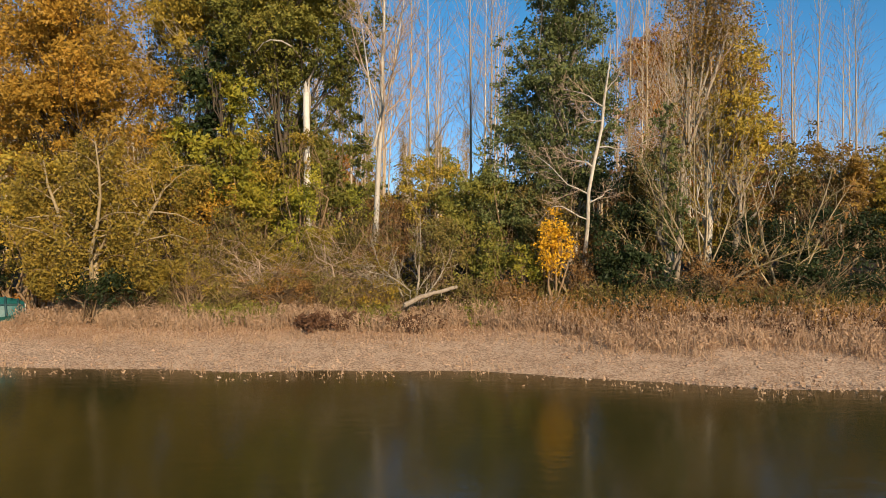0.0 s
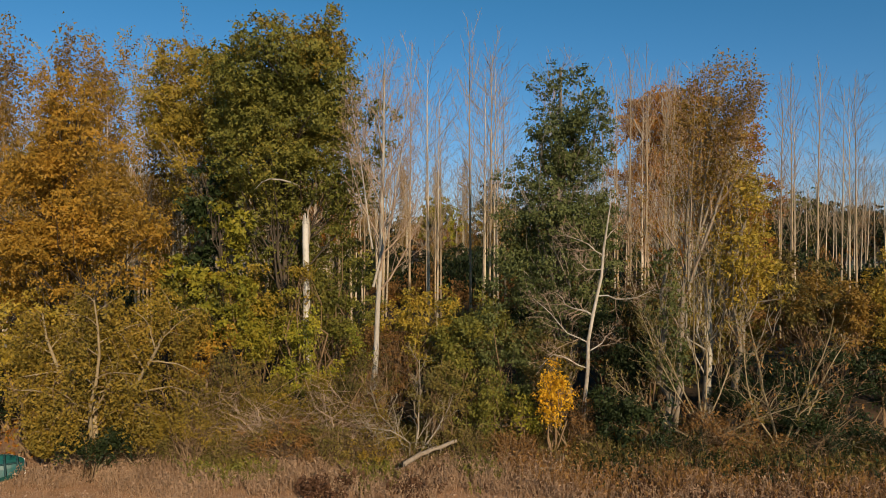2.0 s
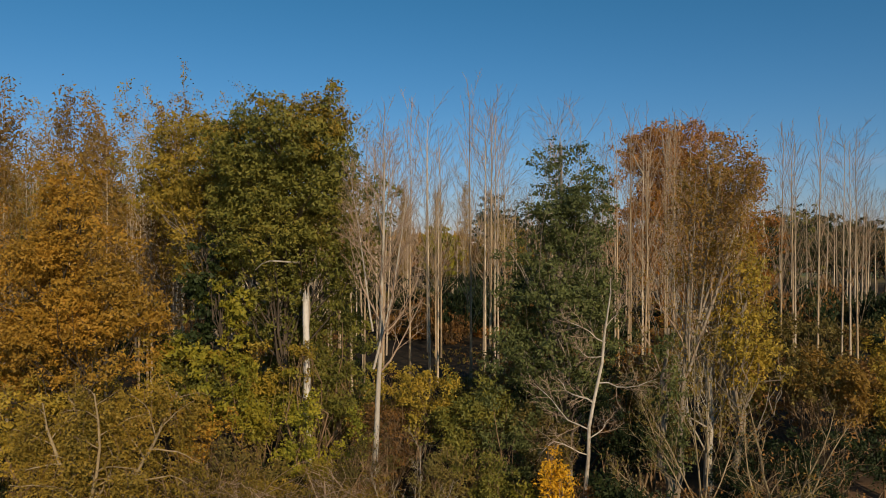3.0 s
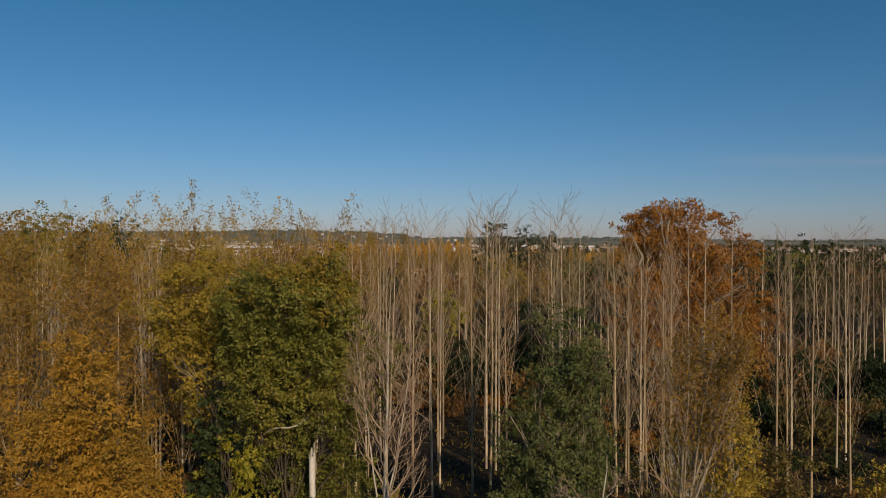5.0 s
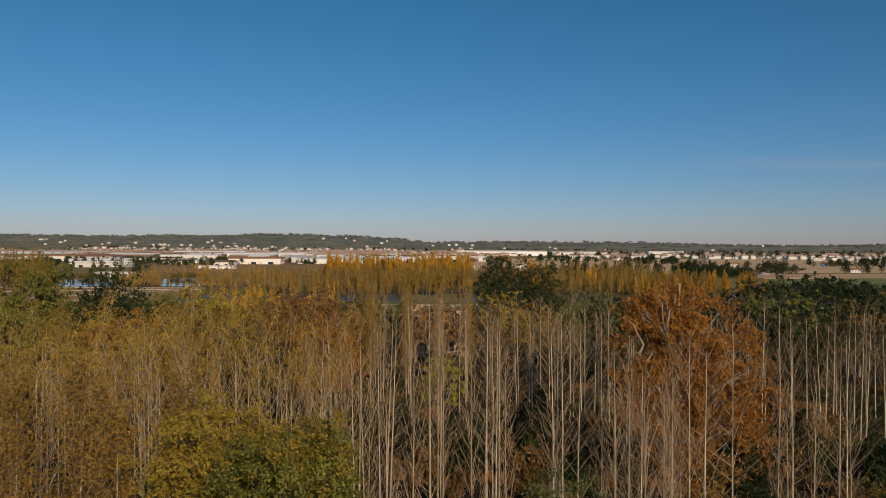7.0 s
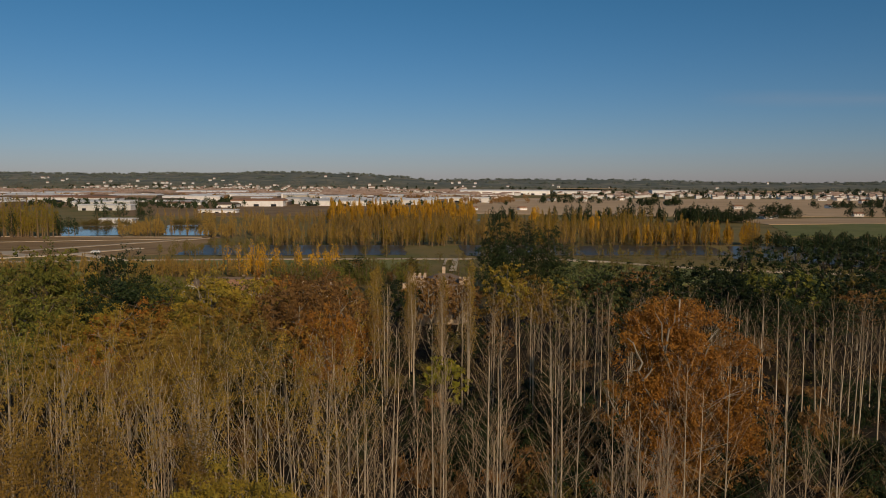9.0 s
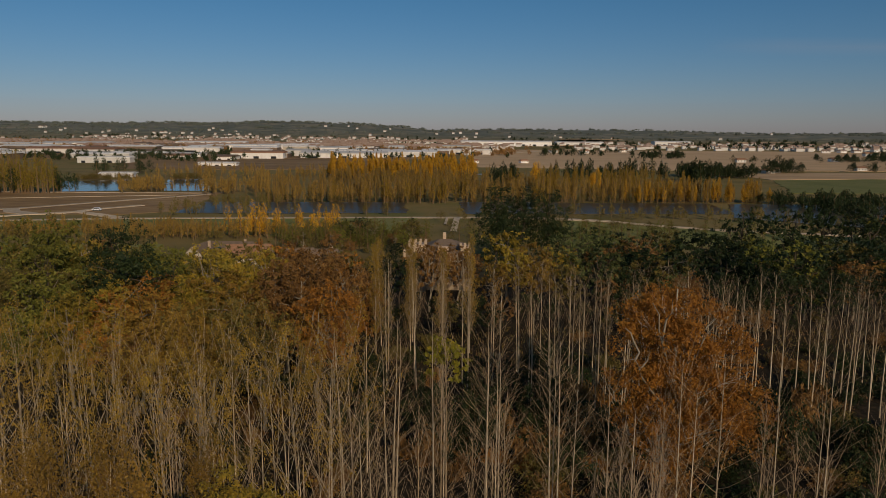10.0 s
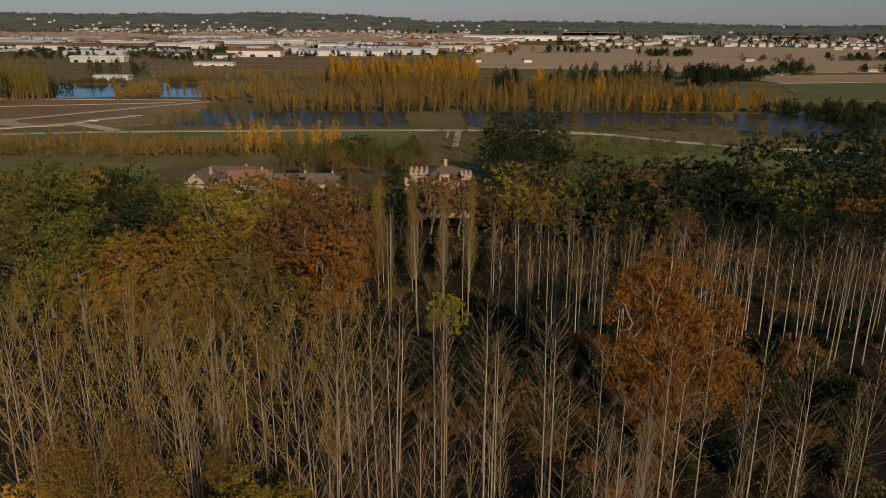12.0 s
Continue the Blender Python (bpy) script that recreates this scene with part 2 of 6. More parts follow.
M["brown"] = leaf_material("leaves_brown", ((0.13, 0.070, 0.028), (0.215, 0.115, 0.038), (0.29, 0.152, 0.042), (0.205, 0.142, 0.048)))
M["olive"] = leaf_material("leaves_olive", ((0.081, 0.072, 0.020), (0.134, 0.112, 0.029), (0.197, 0.148, 0.036), (0.233, 0.152, 0.036)))
M["ochre"] = leaf_material("leaves_ochre", ((0.145, 0.089, 0.020), (0.221, 0.136, 0.025), (0.289, 0.170, 0.029), (0.255, 0.128, 0.025)))
# far hill leaves, their base colour greyed to stand in for haze
M["hazed_hill_wood"] = leaf_material("hazed_hill_wood", ((0.115, 0.14, 0.118), (0.16, 0.183, 0.15), (0.215, 0.215, 0.178)), 0.1, 0.1)
M["poplar_far"] = leaf_material("leaves_thin_poplar", ((0.15, 0.105, 0.032), (0.25, 0.17, 0.046), (0.36, 0.22, 0.045), (0.24, 0.15, 0.05)))
M["willow"] = leaf_material("leaves_willow", ((0.11, 0.088, 0.016), (0.21, 0.155, 0.024), (0.32, 0.215, 0.030), (0.29, 0.165, 0.026)))
M["tuft"] = leaf_material("leaves_last_gold", ((0.175, 0.120, 0.020), (0.30, 0.198, 0.028), (0.40, 0.250, 0.030), (0.30, 0.165, 0.025)))
M["gold_far"] = leaf_material("leaves_bright_gold", ((0.381, 0.200, 0.017), (0.551, 0.297, 0.024), (0.635, 0.362, 0.029), (0.529, 0.251, 0.022)))
M["roof_far"] = surface("roof_far", ((0.26, 0.17, 0.125), (0.38, 0.27, 0.21), (0.52, 0.42, 0.35)), 0.05, bump=0.0, vary=0.3)
M["straw"] = leaf_material("dry_weeds", ((0.22, 0.14, 0.08), (0.36, 0.235, 0.14), (0.48, 0.33, 0.205), (0.28, 0.17, 0.095)), 0.2, 0.1)
M["dock"] = leaf_material("dead_dock", ((0.07, 0.035, 0.02), (0.12, 0.06, 0.03), (0.17, 0.09, 0.045)), 0.1, 0.1)
M["pebble"] = leaf_material("pebbles", ((0.242, 0.152, 0.101), (0.387, 0.256, 0.167), (0.508, 0.354, 0.238), (0.665, 0.490, 0.344)), 0.0, 0.1, 0.8)
M["wood_bleached"] = surface("wood_bleached", ((0.17, 0.125, 0.08), (0.28, 0.225, 0.16), (0.36, 0.30, 0.23)), 5, stretch=(1, 1, 1), bump=0.5)
M["boat_teal"] = surface("boat_teal", ((0.005, 0.054, 0.050), (0.009, 0.084, 0.076), (0.015, 0.110, 0.097)), 2, rough=0.45, bump=0.1, spec=0.5)
M["boat_dark"] = surface("boat_dark", ((0.01, 0.04, 0.045), (0.016, 0.06, 0.065), (0.03, 0.08, 0.08)), 2, rough=0.6, bump=0.1)
M["stone_warm"] = surface("stone_warm", ((0.42, 0.30, 0.20), (0.56, 0.42, 0.29), (0.64, 0.50, 0.37)), 0.8, bump=0.4, depth=0.05)
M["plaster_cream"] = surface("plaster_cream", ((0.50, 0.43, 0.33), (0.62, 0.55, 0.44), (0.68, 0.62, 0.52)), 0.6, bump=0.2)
M["roof_tile"] = surface("roof_tile", ((0.25, 0.13, 0.075), (0.37, 0.20, 0.115), (0.45, 0.26, 0.155)), 1.2, stretch=(1, 3, 3), bump=0.6, depth=0.06)
M["roof_grey"] = surface("roof_grey", ((0.14, 0.10, 0.075), (0.20, 0.145, 0.105), (0.25, 0.185, 0.135)), 1.2, bump=0.5, depth=0.05)
M["glass_dark"] = surface("window_dark", ((0.02, 0.022, 0.025), (0.03, 0.034, 0.04), (0.04, 0.045, 0.05)), 2, rough=0.15, bump=0.0, spec=0.5)
M["white_wall"] = surface("white_wall", ((0.70, 0.66, 0.61), (0.82, 0.79, 0.75), (0.88, 0.86, 0.83)), 0.05, bump=0.0, vary=0.2)
M["metal_roof"] = surface("metal_roof", ((0.58, 0.56, 0.54), (0.74, 0.72, 0.70), (0.84, 0.82, 0.80)), 0.03, rough=0.6, bump=0.0, vary=0.25)
M["dirt"] = surface("track_dirt", ((0.44, 0.34, 0.23), (0.60, 0.48, 0.34), (0.68, 0.57, 0.43)), 0.1, bump=0.1)
M["meadow"] = surface("meadow", ((0.135, 0.152, 0.034), (0.195, 0.20, 0.052), (0.27, 0.23, 0.088)), 0.03, fine=20, bump=0.2, vary=0.1)
M["stubble"] = surface("stubble_field", ((0.44, 0.29, 0.155), (0.58, 0.395, 0.22), (0.66, 0.47, 0.28)), 0.012, fine=15, stretch=(0.25, 1.6, 1), bump=0.1, vary=0.15)
M["wasteland"] = surface("wasteland", ((0.20, 0.118, 0.05), (0.31, 0.195, 0.085), (0.40, 0.265, 0.125)), 0.03, fine=8, stretch=(0.3, 1, 1), bump=0.2)
M["asphalt"] = surface("asphalt", ((0.085, 0.082, 0.076), (0.114, 0.108, 0.101), (0.152, 0.142, 0.133)), 0.1, bump=0.1)
M["car_white"] = surface("car_white", ((0.70, 0.70, 0.70), (0.75, 0.75, 0.75), (0.8, 0.8, 0.8)), 1, rough=0.3, bump=0.0, spec=0.5)


# ---- mesh tools ----
def mesh_of(name, parts, material, smooth=False):
    """One mesh from (vertices, faces) arrays; faces are rows of three or four indices."""
    verts, loops, starts, total, base = [], [], [], 0, 0
    for v, f in parts:
        if len(v) == 0:
            continue
        v, f = np.asarray(v, np.float32), np.asarray(f, np.int32)
        verts.append(v)
        loops.append((f + base).ravel())
        starts.append(total + np.arange(len(f)) * f.shape[1])
        total += f.size
        base += len(v)
    v, l, s = np.concatenate(verts), np.concatenate(loops).astype(np.int32), np.concatenate(starts).astype(np.int32)
    me = bpy.data.meshes.new(name)
    me.vertices.add(len(v))
    me.vertices.foreach_set("co", v.ravel())
    me.loops.add(len(l))
    me.loops.foreach_set("vertex_index", l)
    me.polygons.add(len(s))
    me.polygons.foreach_set("loop_start", s)
    me.polygons.foreach_set("use_smooth", np.full(len(s), smooth))
    me.update(calc_edges=True)
    me.materials.append(material)
    return me


def child(name, me, parent, label="", kind=""):
    ob = new(name, me)
    ob.parent = parent
    return tagged(ob, label, kind=kind)


def part(name, bm, material, parent, label=""):
    me = bpy.data.meshes.new(name)
    bm.to_mesh(me)
    bm.free()
    me.materials.append(material)
    ob = new(name, me)
    ob.parent = parent
    return tagged(ob, label)


def thing(name, label, category, m=None, group="", kind=""):
    ob = tagged(new(name), label, category, group, kind)
    if m is not None:
        ob.matrix_basis = m
    return ob


def unit(v):
    return v / np.maximum(np.linalg.norm(v, axis=-1, keepdims=True), 1e-9)


def tubes(lines, sides=4):
    """Tapered tubes round many lines, each (points, radii); those with as many points go in one batch."""
    out, sets = [], {}
    for p, r in lines:
        sets.setdefault(len(p), []).append((p, r))
    for k, some in sets.items():
        P, R = np.array([p for p, _ in some]), np.array([r for _, r in some])
        t = unit(np.gradient(P, axis=1))
        ref = np.where(np.abs(t[..., 2:3]) > 0.9, np.array([1.0, 0.13, 0]), np.array([0.1, 0.05, 1.0]))
        u = unit(np.cross(t, ref))
        w = np.cross(t, u)
        a = np.arange(sides) * 2 * np.pi / sides
        ring = P[:, :, None] + R[:, :, None, None] * (np.cos(a)[:, None] * u[:, :, None] + np.sin(a)[:, None] * w[:, :, None])
        n = len(some)
        i, j, s = np.meshgrid(np.arange(n), np.arange(k - 1), np.arange(sides), indexing="ij")
        s2 = (s + 1) % sides
        at = lambda a_, b_, c_: (a_ * k + b_) * sides + c_  # noqa: E731
        out.append((ring.reshape(-1, 3), np.stack([at(i, j, s), at(i, j, s2), at(i, j + 1, s2), at(i, j + 1, s)], -1).reshape(-1, 4)))
    return out


def leaf_quads(rng, centers, size, long=1.5, up=0.35, upright=0.0, faces=None):
    """A pointed leaf at every centre, turned at random, rather facing up, or rather the way that faces gives for each."""
    n = len(centers)
    normal = unit(rng.normal(size=(n, 3)) + np.array([0, 0, up]) + (0 if faces is None else 1.1 * faces))
    a = unit(np.cross(normal, rng.normal(size=(n, 3))) + np.array([0, 0, upright]))
    b = unit(np.cross(normal, a))
    s = size * rng.uniform(0.6, 1.35, (n, 1))
    v = np.stack([centers - a * s * long * 0.45 + b * s * 0.47, centers - a * s * long * 0.45 - b * s * 0.47, centers + a * s * long * 0.65], 1)
    return v.reshape(-1, 3), np.arange(3 * n).reshape(-1, 3)


def noise3(rng):
    """A smooth random field in space, about -1 to 1."""
    k, ph = rng.normal(size=(7, 3)), rng.uniform(0, 6.3, 7)
    return lambda p, s=1.0: np.sin(p @ (k.T / s) + ph).sum(-1) / 2.6


def blob_points(rng, blobs, clumps, per, spread, shell=0.45, gap=-0.35, grain=1.4, bough=0.30, many=20):
    """Leaf places in and on uneven ellipsoids (x, y, z, rx, ry, rz): each carries boughs, each bough clumps of leaves, with gaps between.
    Gives the leaves' places, the clumps' places, and the way that each leaf looks out of its bough."""
    blobs = np.array(blobs, float)
    share = np.prod(blobs[:, 3:], axis=1) ** 0.75
    nb = many * len(blobs)
    pick = rng.choice(len(blobs), nb, p=share / share.sum())
    way = unit(rng.normal(size=(nb, 3)))
    field, holes = noise3(rng), noise3(rng)
    r = rng.uniform(0, 1, nb) ** shell * (1.0 + 0.15 * field(way * 2.2 + pick[:, None] * 3.1))
    centre = blobs[pick, :3] + way * blobs[pick, 3:] * r[:, None]
    size = blobs[pick, 3:].mean(1) * bough * rng.uniform(0.7, 1.35, nb)
    k = rng.choice(nb, clumps, p=size ** 2 / (size ** 2).sum())
    out = unit(rng.normal(size=(clumps, 3)) + 0.5 * way[k])
    c = centre[k] + out * (size[k] * rng.uniform(0.15, 1, clumps) ** 0.5)[:, None] * np.array([1, 1, 0.72])
    h = holes(c, grain)
    keep = h >= min(gap, np.quantile(h, 0.25))
    c, out = c[keep], out[keep]
    p = c[:, None] + rng.normal(size=(len(c), per, 3)) * np.array([spread, spread, spread * 0.7]) * 0.5
    return p.reshape(-1, 3), c, np.repeat(out, per, 0)


def bent(rng, a, b, radius, tip, k=5, sag=0.1, wander=0.05):
    """A line from a to b that bows and wanders."""
    t = np.linspace(0, 1, k)[:, None]
    L = np.linalg.norm(b - a)
    p = a + (b - a) * t + rng.normal(size=(k, 3)) * wander * L * np.sin(t * np.pi) + np.array([0, 0, sag * L]) * np.sin(t * np.pi)
    return p, radius + (tip - radius) * t[:, 0] ** 0.8


def grow(rng, p, d, L, r, spec, level, out):
    """A branch and all that springs from it; spec: for each level segments, wander, rise, tip share, children, from, angle, length share."""
    k, wander, rise, tip, kids, first, angle, share = spec[level]
    pts, way = [p], d
    for _ in range(k):
        way = unit(way + rng.normal(size=3) * wander + np.array([0, 0, rise]))
        pts.append(pts[-1] + way * L / k)
    pts = np.array(pts)
    out[level].append((pts, r * (1 - (1 - tip) * np.linspace(0, 1, k + 1))))
    if level + 1 < len(spec):
        turn = rng.uniform(0, 6.28)
        for n in range(kids):
            f = first + (1 - first) * (n + rng.uniform(0.1, 0.9)) / kids
            x = f * k
            i = min(int(x), k - 1)
            at = pts[i] + (pts[i + 1] - pts[i]) * (x - i)
            axis = unit(pts[i + 1] - pts[i])
            turn += 2.4 + rng.uniform(-0.5, 0.5)
            side = unit(np.cross(axis, np.array([0.3, 0.1, 1.0]) if abs(axis[2]) < 0.9 else np.array([1.0, 0, 0])))
            side = side * math.cos(turn) + np.cross(axis, side) * math.sin(turn)
            a = radians(angle) * rng.uniform(0.75, 1.25)
            grow(rng, at, unit(axis * math.cos(a) + side * math.sin(a)), L * share * rng.uniform(0.7, 1.2) * (1.15 - 0.75 * f), max(r * (1 - (1 - tip) * f) * 0.55, 0.006), spec, level + 1, out)
    return out


def skeleton_of(rng, starts, spec):
    out = [[] for _ in spec]
    for p, d, L, r in starts:
        grow(rng, np.array(p, float), unit(np.array(d, float)), L, r, spec, 0, out)
    return out


def along(rng, lines, n, spread, late=0.2):
    """Places near the outer stretch of given lines."""
    pick = rng.integers(0, len(lines), n)
    f = rng.uniform(late, 1, n)
    p = np.array([lines[i][0][min(int(t * (len(lines[i][0]) - 1)), len(lines[i][0]) - 2)] * (1 - (t * (len(lines[i][0]) - 1)) % 1)
                  + lines[i][0][min(int(t * (len(lines[i][0]) - 1)) + 1, len(lines[i][0]) - 1)] * ((t * (len(lines[i][0]) - 1)) % 1) for i, t in zip(pick, f)])
    return p + rng.normal(size=(n, 3)) * spread


# ---- ground ----
def smooth(a, b, v):
    t = np.clip((v - a) / (b - a), 0, 1)
    return t * t * (3 - 2 * t)


def shore(x):
    """Where the water's edge lies."""
    return 20.7 - 0.9 * np.tanh((x - 4) / 5) - 0.10 * np.maximum(x, 0) + 0.25 * np.sin(x * 0.45 + 1) + 0.12 * np.sin(x * 1.3)


def ridge(s):
    """Height of the hills along the skyline; s is x over distance."""
    return np.interp(s, [-0.7, -0.52, -0.4, -0.31, -0.245, -0.1, -0.045, -0.025, 0.15, 0.3, 0.36, 0.5, 0.7], [86, 96, 88, 76, 91, 84, 70, 57, 51, 49, 43, 41, 47])


def ground_z(x, y):
    x, y = np.asarray(x, float), np.asarray(y, float)
    d = y - shore(x)
    z = np.where(d < 0, np.maximum(d * 0.16, -1.6), 0.11 * np.minimum(d, 4.5) + 0.5 * smooth(3.5, 9, d) + 0.5 * smooth(9, 16, d) + 1.6 * smooth(14, 30, d))
    z = z + 0.05 * np.sin(x * 1.1 + y * 0.7) * smooth(2, 6, d) * (1 - smooth(130, 185, y)) + 0.12 * np.sin(x * 0.31 - y * 0.23) * smooth(6, 14, d) * (1 - smooth(130, 185, y))
    z = z - 1.0 * smooth(110, 190, y)
    z = np.where(y < -45, np.minimum((-45 - y) * 0.2, 2.0), z)
    hill = ridge(x / np.maximum(y, 1)) * (0.9 + 0.1 * np.sin(x / 310 + y / 230))
    return z + (hill - 3) * smooth(2500, 4150, y) * (1 - 0.5 * smooth(4250, 4750, y)) + 1.5 * smooth(3000, 4000, y) * (np.sin(x / 23) + np.sin(x / 41 + 1))


def gz(x, y):
    return float(ground_z(x, y))


xs = np.unique(np.concatenate([np.arange(-36, 36.1, 1.2), np.arange(-204, 205, 12), np.arange(-3600, 3601, 90)]))
ys = np.unique(np.concatenate([np.arange(-400, -40, 60), np.arange(-45, 14, 6), np.arange(14, 46, 0.6), np.arange(46, 200, 5), np.arange(200, 700, 25), np.arange(700, 4801, 80)]))
gx, gy = np.meshgrid(xs, ys)
gv = np.stack([gx, gy, ground_z(gx, gy)], -1).reshape(-1, 3)
ii, jj = np.meshgrid(np.arange(len(ys) - 1), np.arange(len(xs) - 1), indexing="ij")
q = (ii * len(xs) + jj).ravel()
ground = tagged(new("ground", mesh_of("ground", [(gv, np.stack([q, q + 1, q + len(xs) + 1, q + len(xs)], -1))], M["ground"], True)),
                "gravel river bank running into forest floor coloured dark for shade, and plain", "ground", kind="structure")

river = tagged(new("water", mesh_of("water", [(np.array([[-600, -46, 0], [600, -46, 0], [600, 23, 0], [-600, 23, 0]]), np.array([[0, 1, 2, 3]]))], M["river"])),
               "still murky olive-brown river water with faint ripples", "water", kind="structure")


def sheet(name, label, category, corners, z, material, cut=14):
    """A thin slab of land or water with an uneven outline, lying on the plain."""
    rng = np.random.default_rng(len(name) + int(abs(corners[0][0])))
    c = np.array(corners, float)
    out = []
    for a, b in zip(c, np.roll(c, -1, 0)):
        t = np.arange(cut)[:, None] / cut
        n = np.array([-(b - a)[1], (b - a)[0]]) / max(np.linalg.norm(b - a), 1e-6)
        out.append(a + (b - a) * t + n * (rng.normal(size=(cut, 1)) * 0.012 * np.linalg.norm(b - a) * np.sin(t * np.pi)))
    p = np.concatenate(out)
    bm = bmesh.new()
    top = [bm.verts.new((x, y, z)) for x, y in p]
    low = [bm.verts.new((x, y, z - 0.6)) for x, y in p]
    f = bm.faces.new(top)
    for n in range(len(p)):
        k = (n + 1) % len(p)
        bm.faces.new((low[n], low[k], top[k], top[n]))
    f.normal_update()
    if f.normal.z < 0:
        bmesh.ops.reverse_faces(bm, faces=bm.faces[:])
    bmesh.ops.triangulate(bm, faces=[f])
    me = bpy.data.meshes.new(name)
    bm.to_mesh(me)
    bm.free()
    me.materials.append(material)
    return tagged(new(name, me), label, category, kind="structure")


def strip(name, label, pts, width, z, material):
    """A road or track along a line of places."""
    p = np.array(pts, float)
    t = unit(np.gradient(p, axis=0))
    n = np.stack([-t[:, 1], t[:, 0]], -1)
    k = len(p)
    L, R = p + n * width / 2, p - n * width / 2
    v = np.concatenate([np.c_[L, np.full(k, z)], np.c_[R, np.full(k, z)], np.c_[L, np.full(k, z - 0.6)], np.c_[R, np.full(k, z - 0.6)]])
    i = np.arange(k - 1)
    f = np.concatenate([np.stack([k + i, k + i + 1, i + 1, i], -1), np.stack([i, i + 1, 2 * k + i + 1, 2 * k + i], -1), np.stack([3 * k + i, 3 * k + i + 1, k + i + 1, k + i], -1)])
    return tagged(new(name, mesh_of(name, [(v, f)], material)), label, "road", kind="structure")

# ---- the plain beyond the woods ----
sheet("field", "dark green mown meadow behind the garden trees", "meadow", [(-300, 196), (-92, 200), (-96, 243), (-300, 244)], 2.25, M["meadow"])
sheet("field", "green meadow below the gravel road", "meadow", [(-230, 262), (-20, 268), (-14, 324), (-98, 316), (-240, 303)], 2.25, M["meadow"])
sheet("field", "dull green meadow beside the road bend", "meadow", [(34, 250), (150, 236), (200, 258), (112, 280), (50, 318)], 2.25, M["meadow"])
sheet("field", "brown wasteland with worn tracks", "wasteland", [(-420, 326), (-150, 330), (-128, 345), (-140, 455), (-420, 452)], 2.22, M["wasteland"])
sheet("field", "pale stubble field on the plain", "field", [(20, 800), (235, 745), (440, 752), (820, 900), (1150, 1500), (470, 1560), (60, 1600), (34, 1100)], 2.35, M["stubble"])
sheet("field", "green winter crop field on the plain", "field", [(217, 470), (400, 470), (470, 640), (262, 600)], 2.4, M["meadow"])
sheet("field", "pale ploughed field by the farm", "field", [(262, 604), (470, 644), (520, 735), (250, 700)], 2.5, M["stubble"])
sheet("field", "bare yard between pond and warehouses", "field", [(-330, 720), (-60, 720), (-60, 1000), (-420, 1000)], 2.4, M["wasteland"])
sheet("field", "bare brown yards round the warehouses", "yard", [(-900, 960), (-60, 1000), (30, 1250), (-200, 1600), (-1100, 1550)], 2.5, M["wasteland"])
for x0, y0, x1, y1 in ((-700, 1900, -420, 2100), (250, 1900, 700, 2050), (900, 1750, 1500, 1950), (-200, 2500, 80, 2620), (400, 2750, 640, 2950), (1000, 2600, 1250, 2700)):
    sheet("field", "pale dry field at the foot of the hills", "field", [(x0, y0), (x1, y0 + 20), (x1 - 40, y1), (x0 + 30, y1 - 20)], gz((x0 + x1) / 2, y1) + 3, M["stubble"])
sheet("water", "blue pond with a bank of willows", "pond", [(-240, 452), (-285, 541), (-248, 566), (-206, 462)], 2.3, M["pond"])
sheet("water", "blue end of the pond between trees", "pond", [(-180, 462), (-217, 566), (-186, 578), (-152, 462)], 2.3, M["pond"])
sheet("water", "dark pond reflecting poplars", "pond", [(-128, 337), (-20, 342), (-24, 394), (-130, 392)], 2.3, M["pond_dark"])
sheet("water", "long dark pond beyond the road", "pond", [(8, 340), (60, 343), (135, 345), (140, 398), (5, 398)], 2.3, M["pond_dark"])
sheet("water", "wide dark pond with a wooded bank", "pond", [(128, 330), (180, 290), (320, 280), (330, 385), (150, 396)], 2.34, M["pond_dark"])
sheet("water", "narrow dark pond among poplars", "pond", [(-110, 640), (30, 650), (30, 672), (-110, 662)], 2.3, M["pond_dark"])
strip("road", "pale gravel road along the ponds", [(-330, 288), (-190, 304), (-143, 314), (-81, 320), (-5, 325), (26, 327), (50, 323), (66, 317)], 3.6, 2.42, M["dirt"])
strip("road", "pale gravel road bending past the pond", [(40, 322), (54, 319), (68, 315), (87, 299), (106, 287), (130, 280), (160, 270), (240, 256)], 3.6, 2.46, M["dirt"])
strip("road", "pale concrete ramp down to the garden", [(3.4, 325), (2.6, 305), (1.4, 278)], 2.6, 2.5, M["dirt"])
strip("road", "narrow concrete path beside the ramp", [(-1.0, 324), (-1.8, 300)], 1.0, 2.5, M["dirt"])
strip("road", "white sandy track across the wasteland", [(-330, 300), (-230, 312), (-197, 321), (-191, 328), (-177, 333), (-170, 352), (-156, 371)], 4.5, 2.44, M["dirt"])
strip("road", "white sandy track leading to the pond", [(-330, 300), (-245, 322), (-206, 356), (-188, 382), (-162, 416), (-143, 440)], 4.5, 2.40, M["dirt"])
strip("road", "sandy spur joining the gravel road", [(-184, 331), (-173, 339), (-158, 328), (-143, 316)], 5, 2.48, M["dirt"])
strip("road", "sandy link between the two tracks", [(-212, 352), (-203, 338), (-190, 330)], 7, 2.46, M["dirt"])
strip("road", "light farm road across the stubble", [(20, 1150), (120, 1350), (260, 1620)], 9, 2.6, M["dirt"])
strip("road", "faint worn rut across the wasteland", [(-330, 395), (-260, 402), (-200, 420), (-160, 432)], 1.6, 2.43, M["dirt"])
strip("road", "pale sandy rim of the pond", [(-330, 446), (-240, 447), (-150, 446)], 2.6, 2.44, M["dirt"])


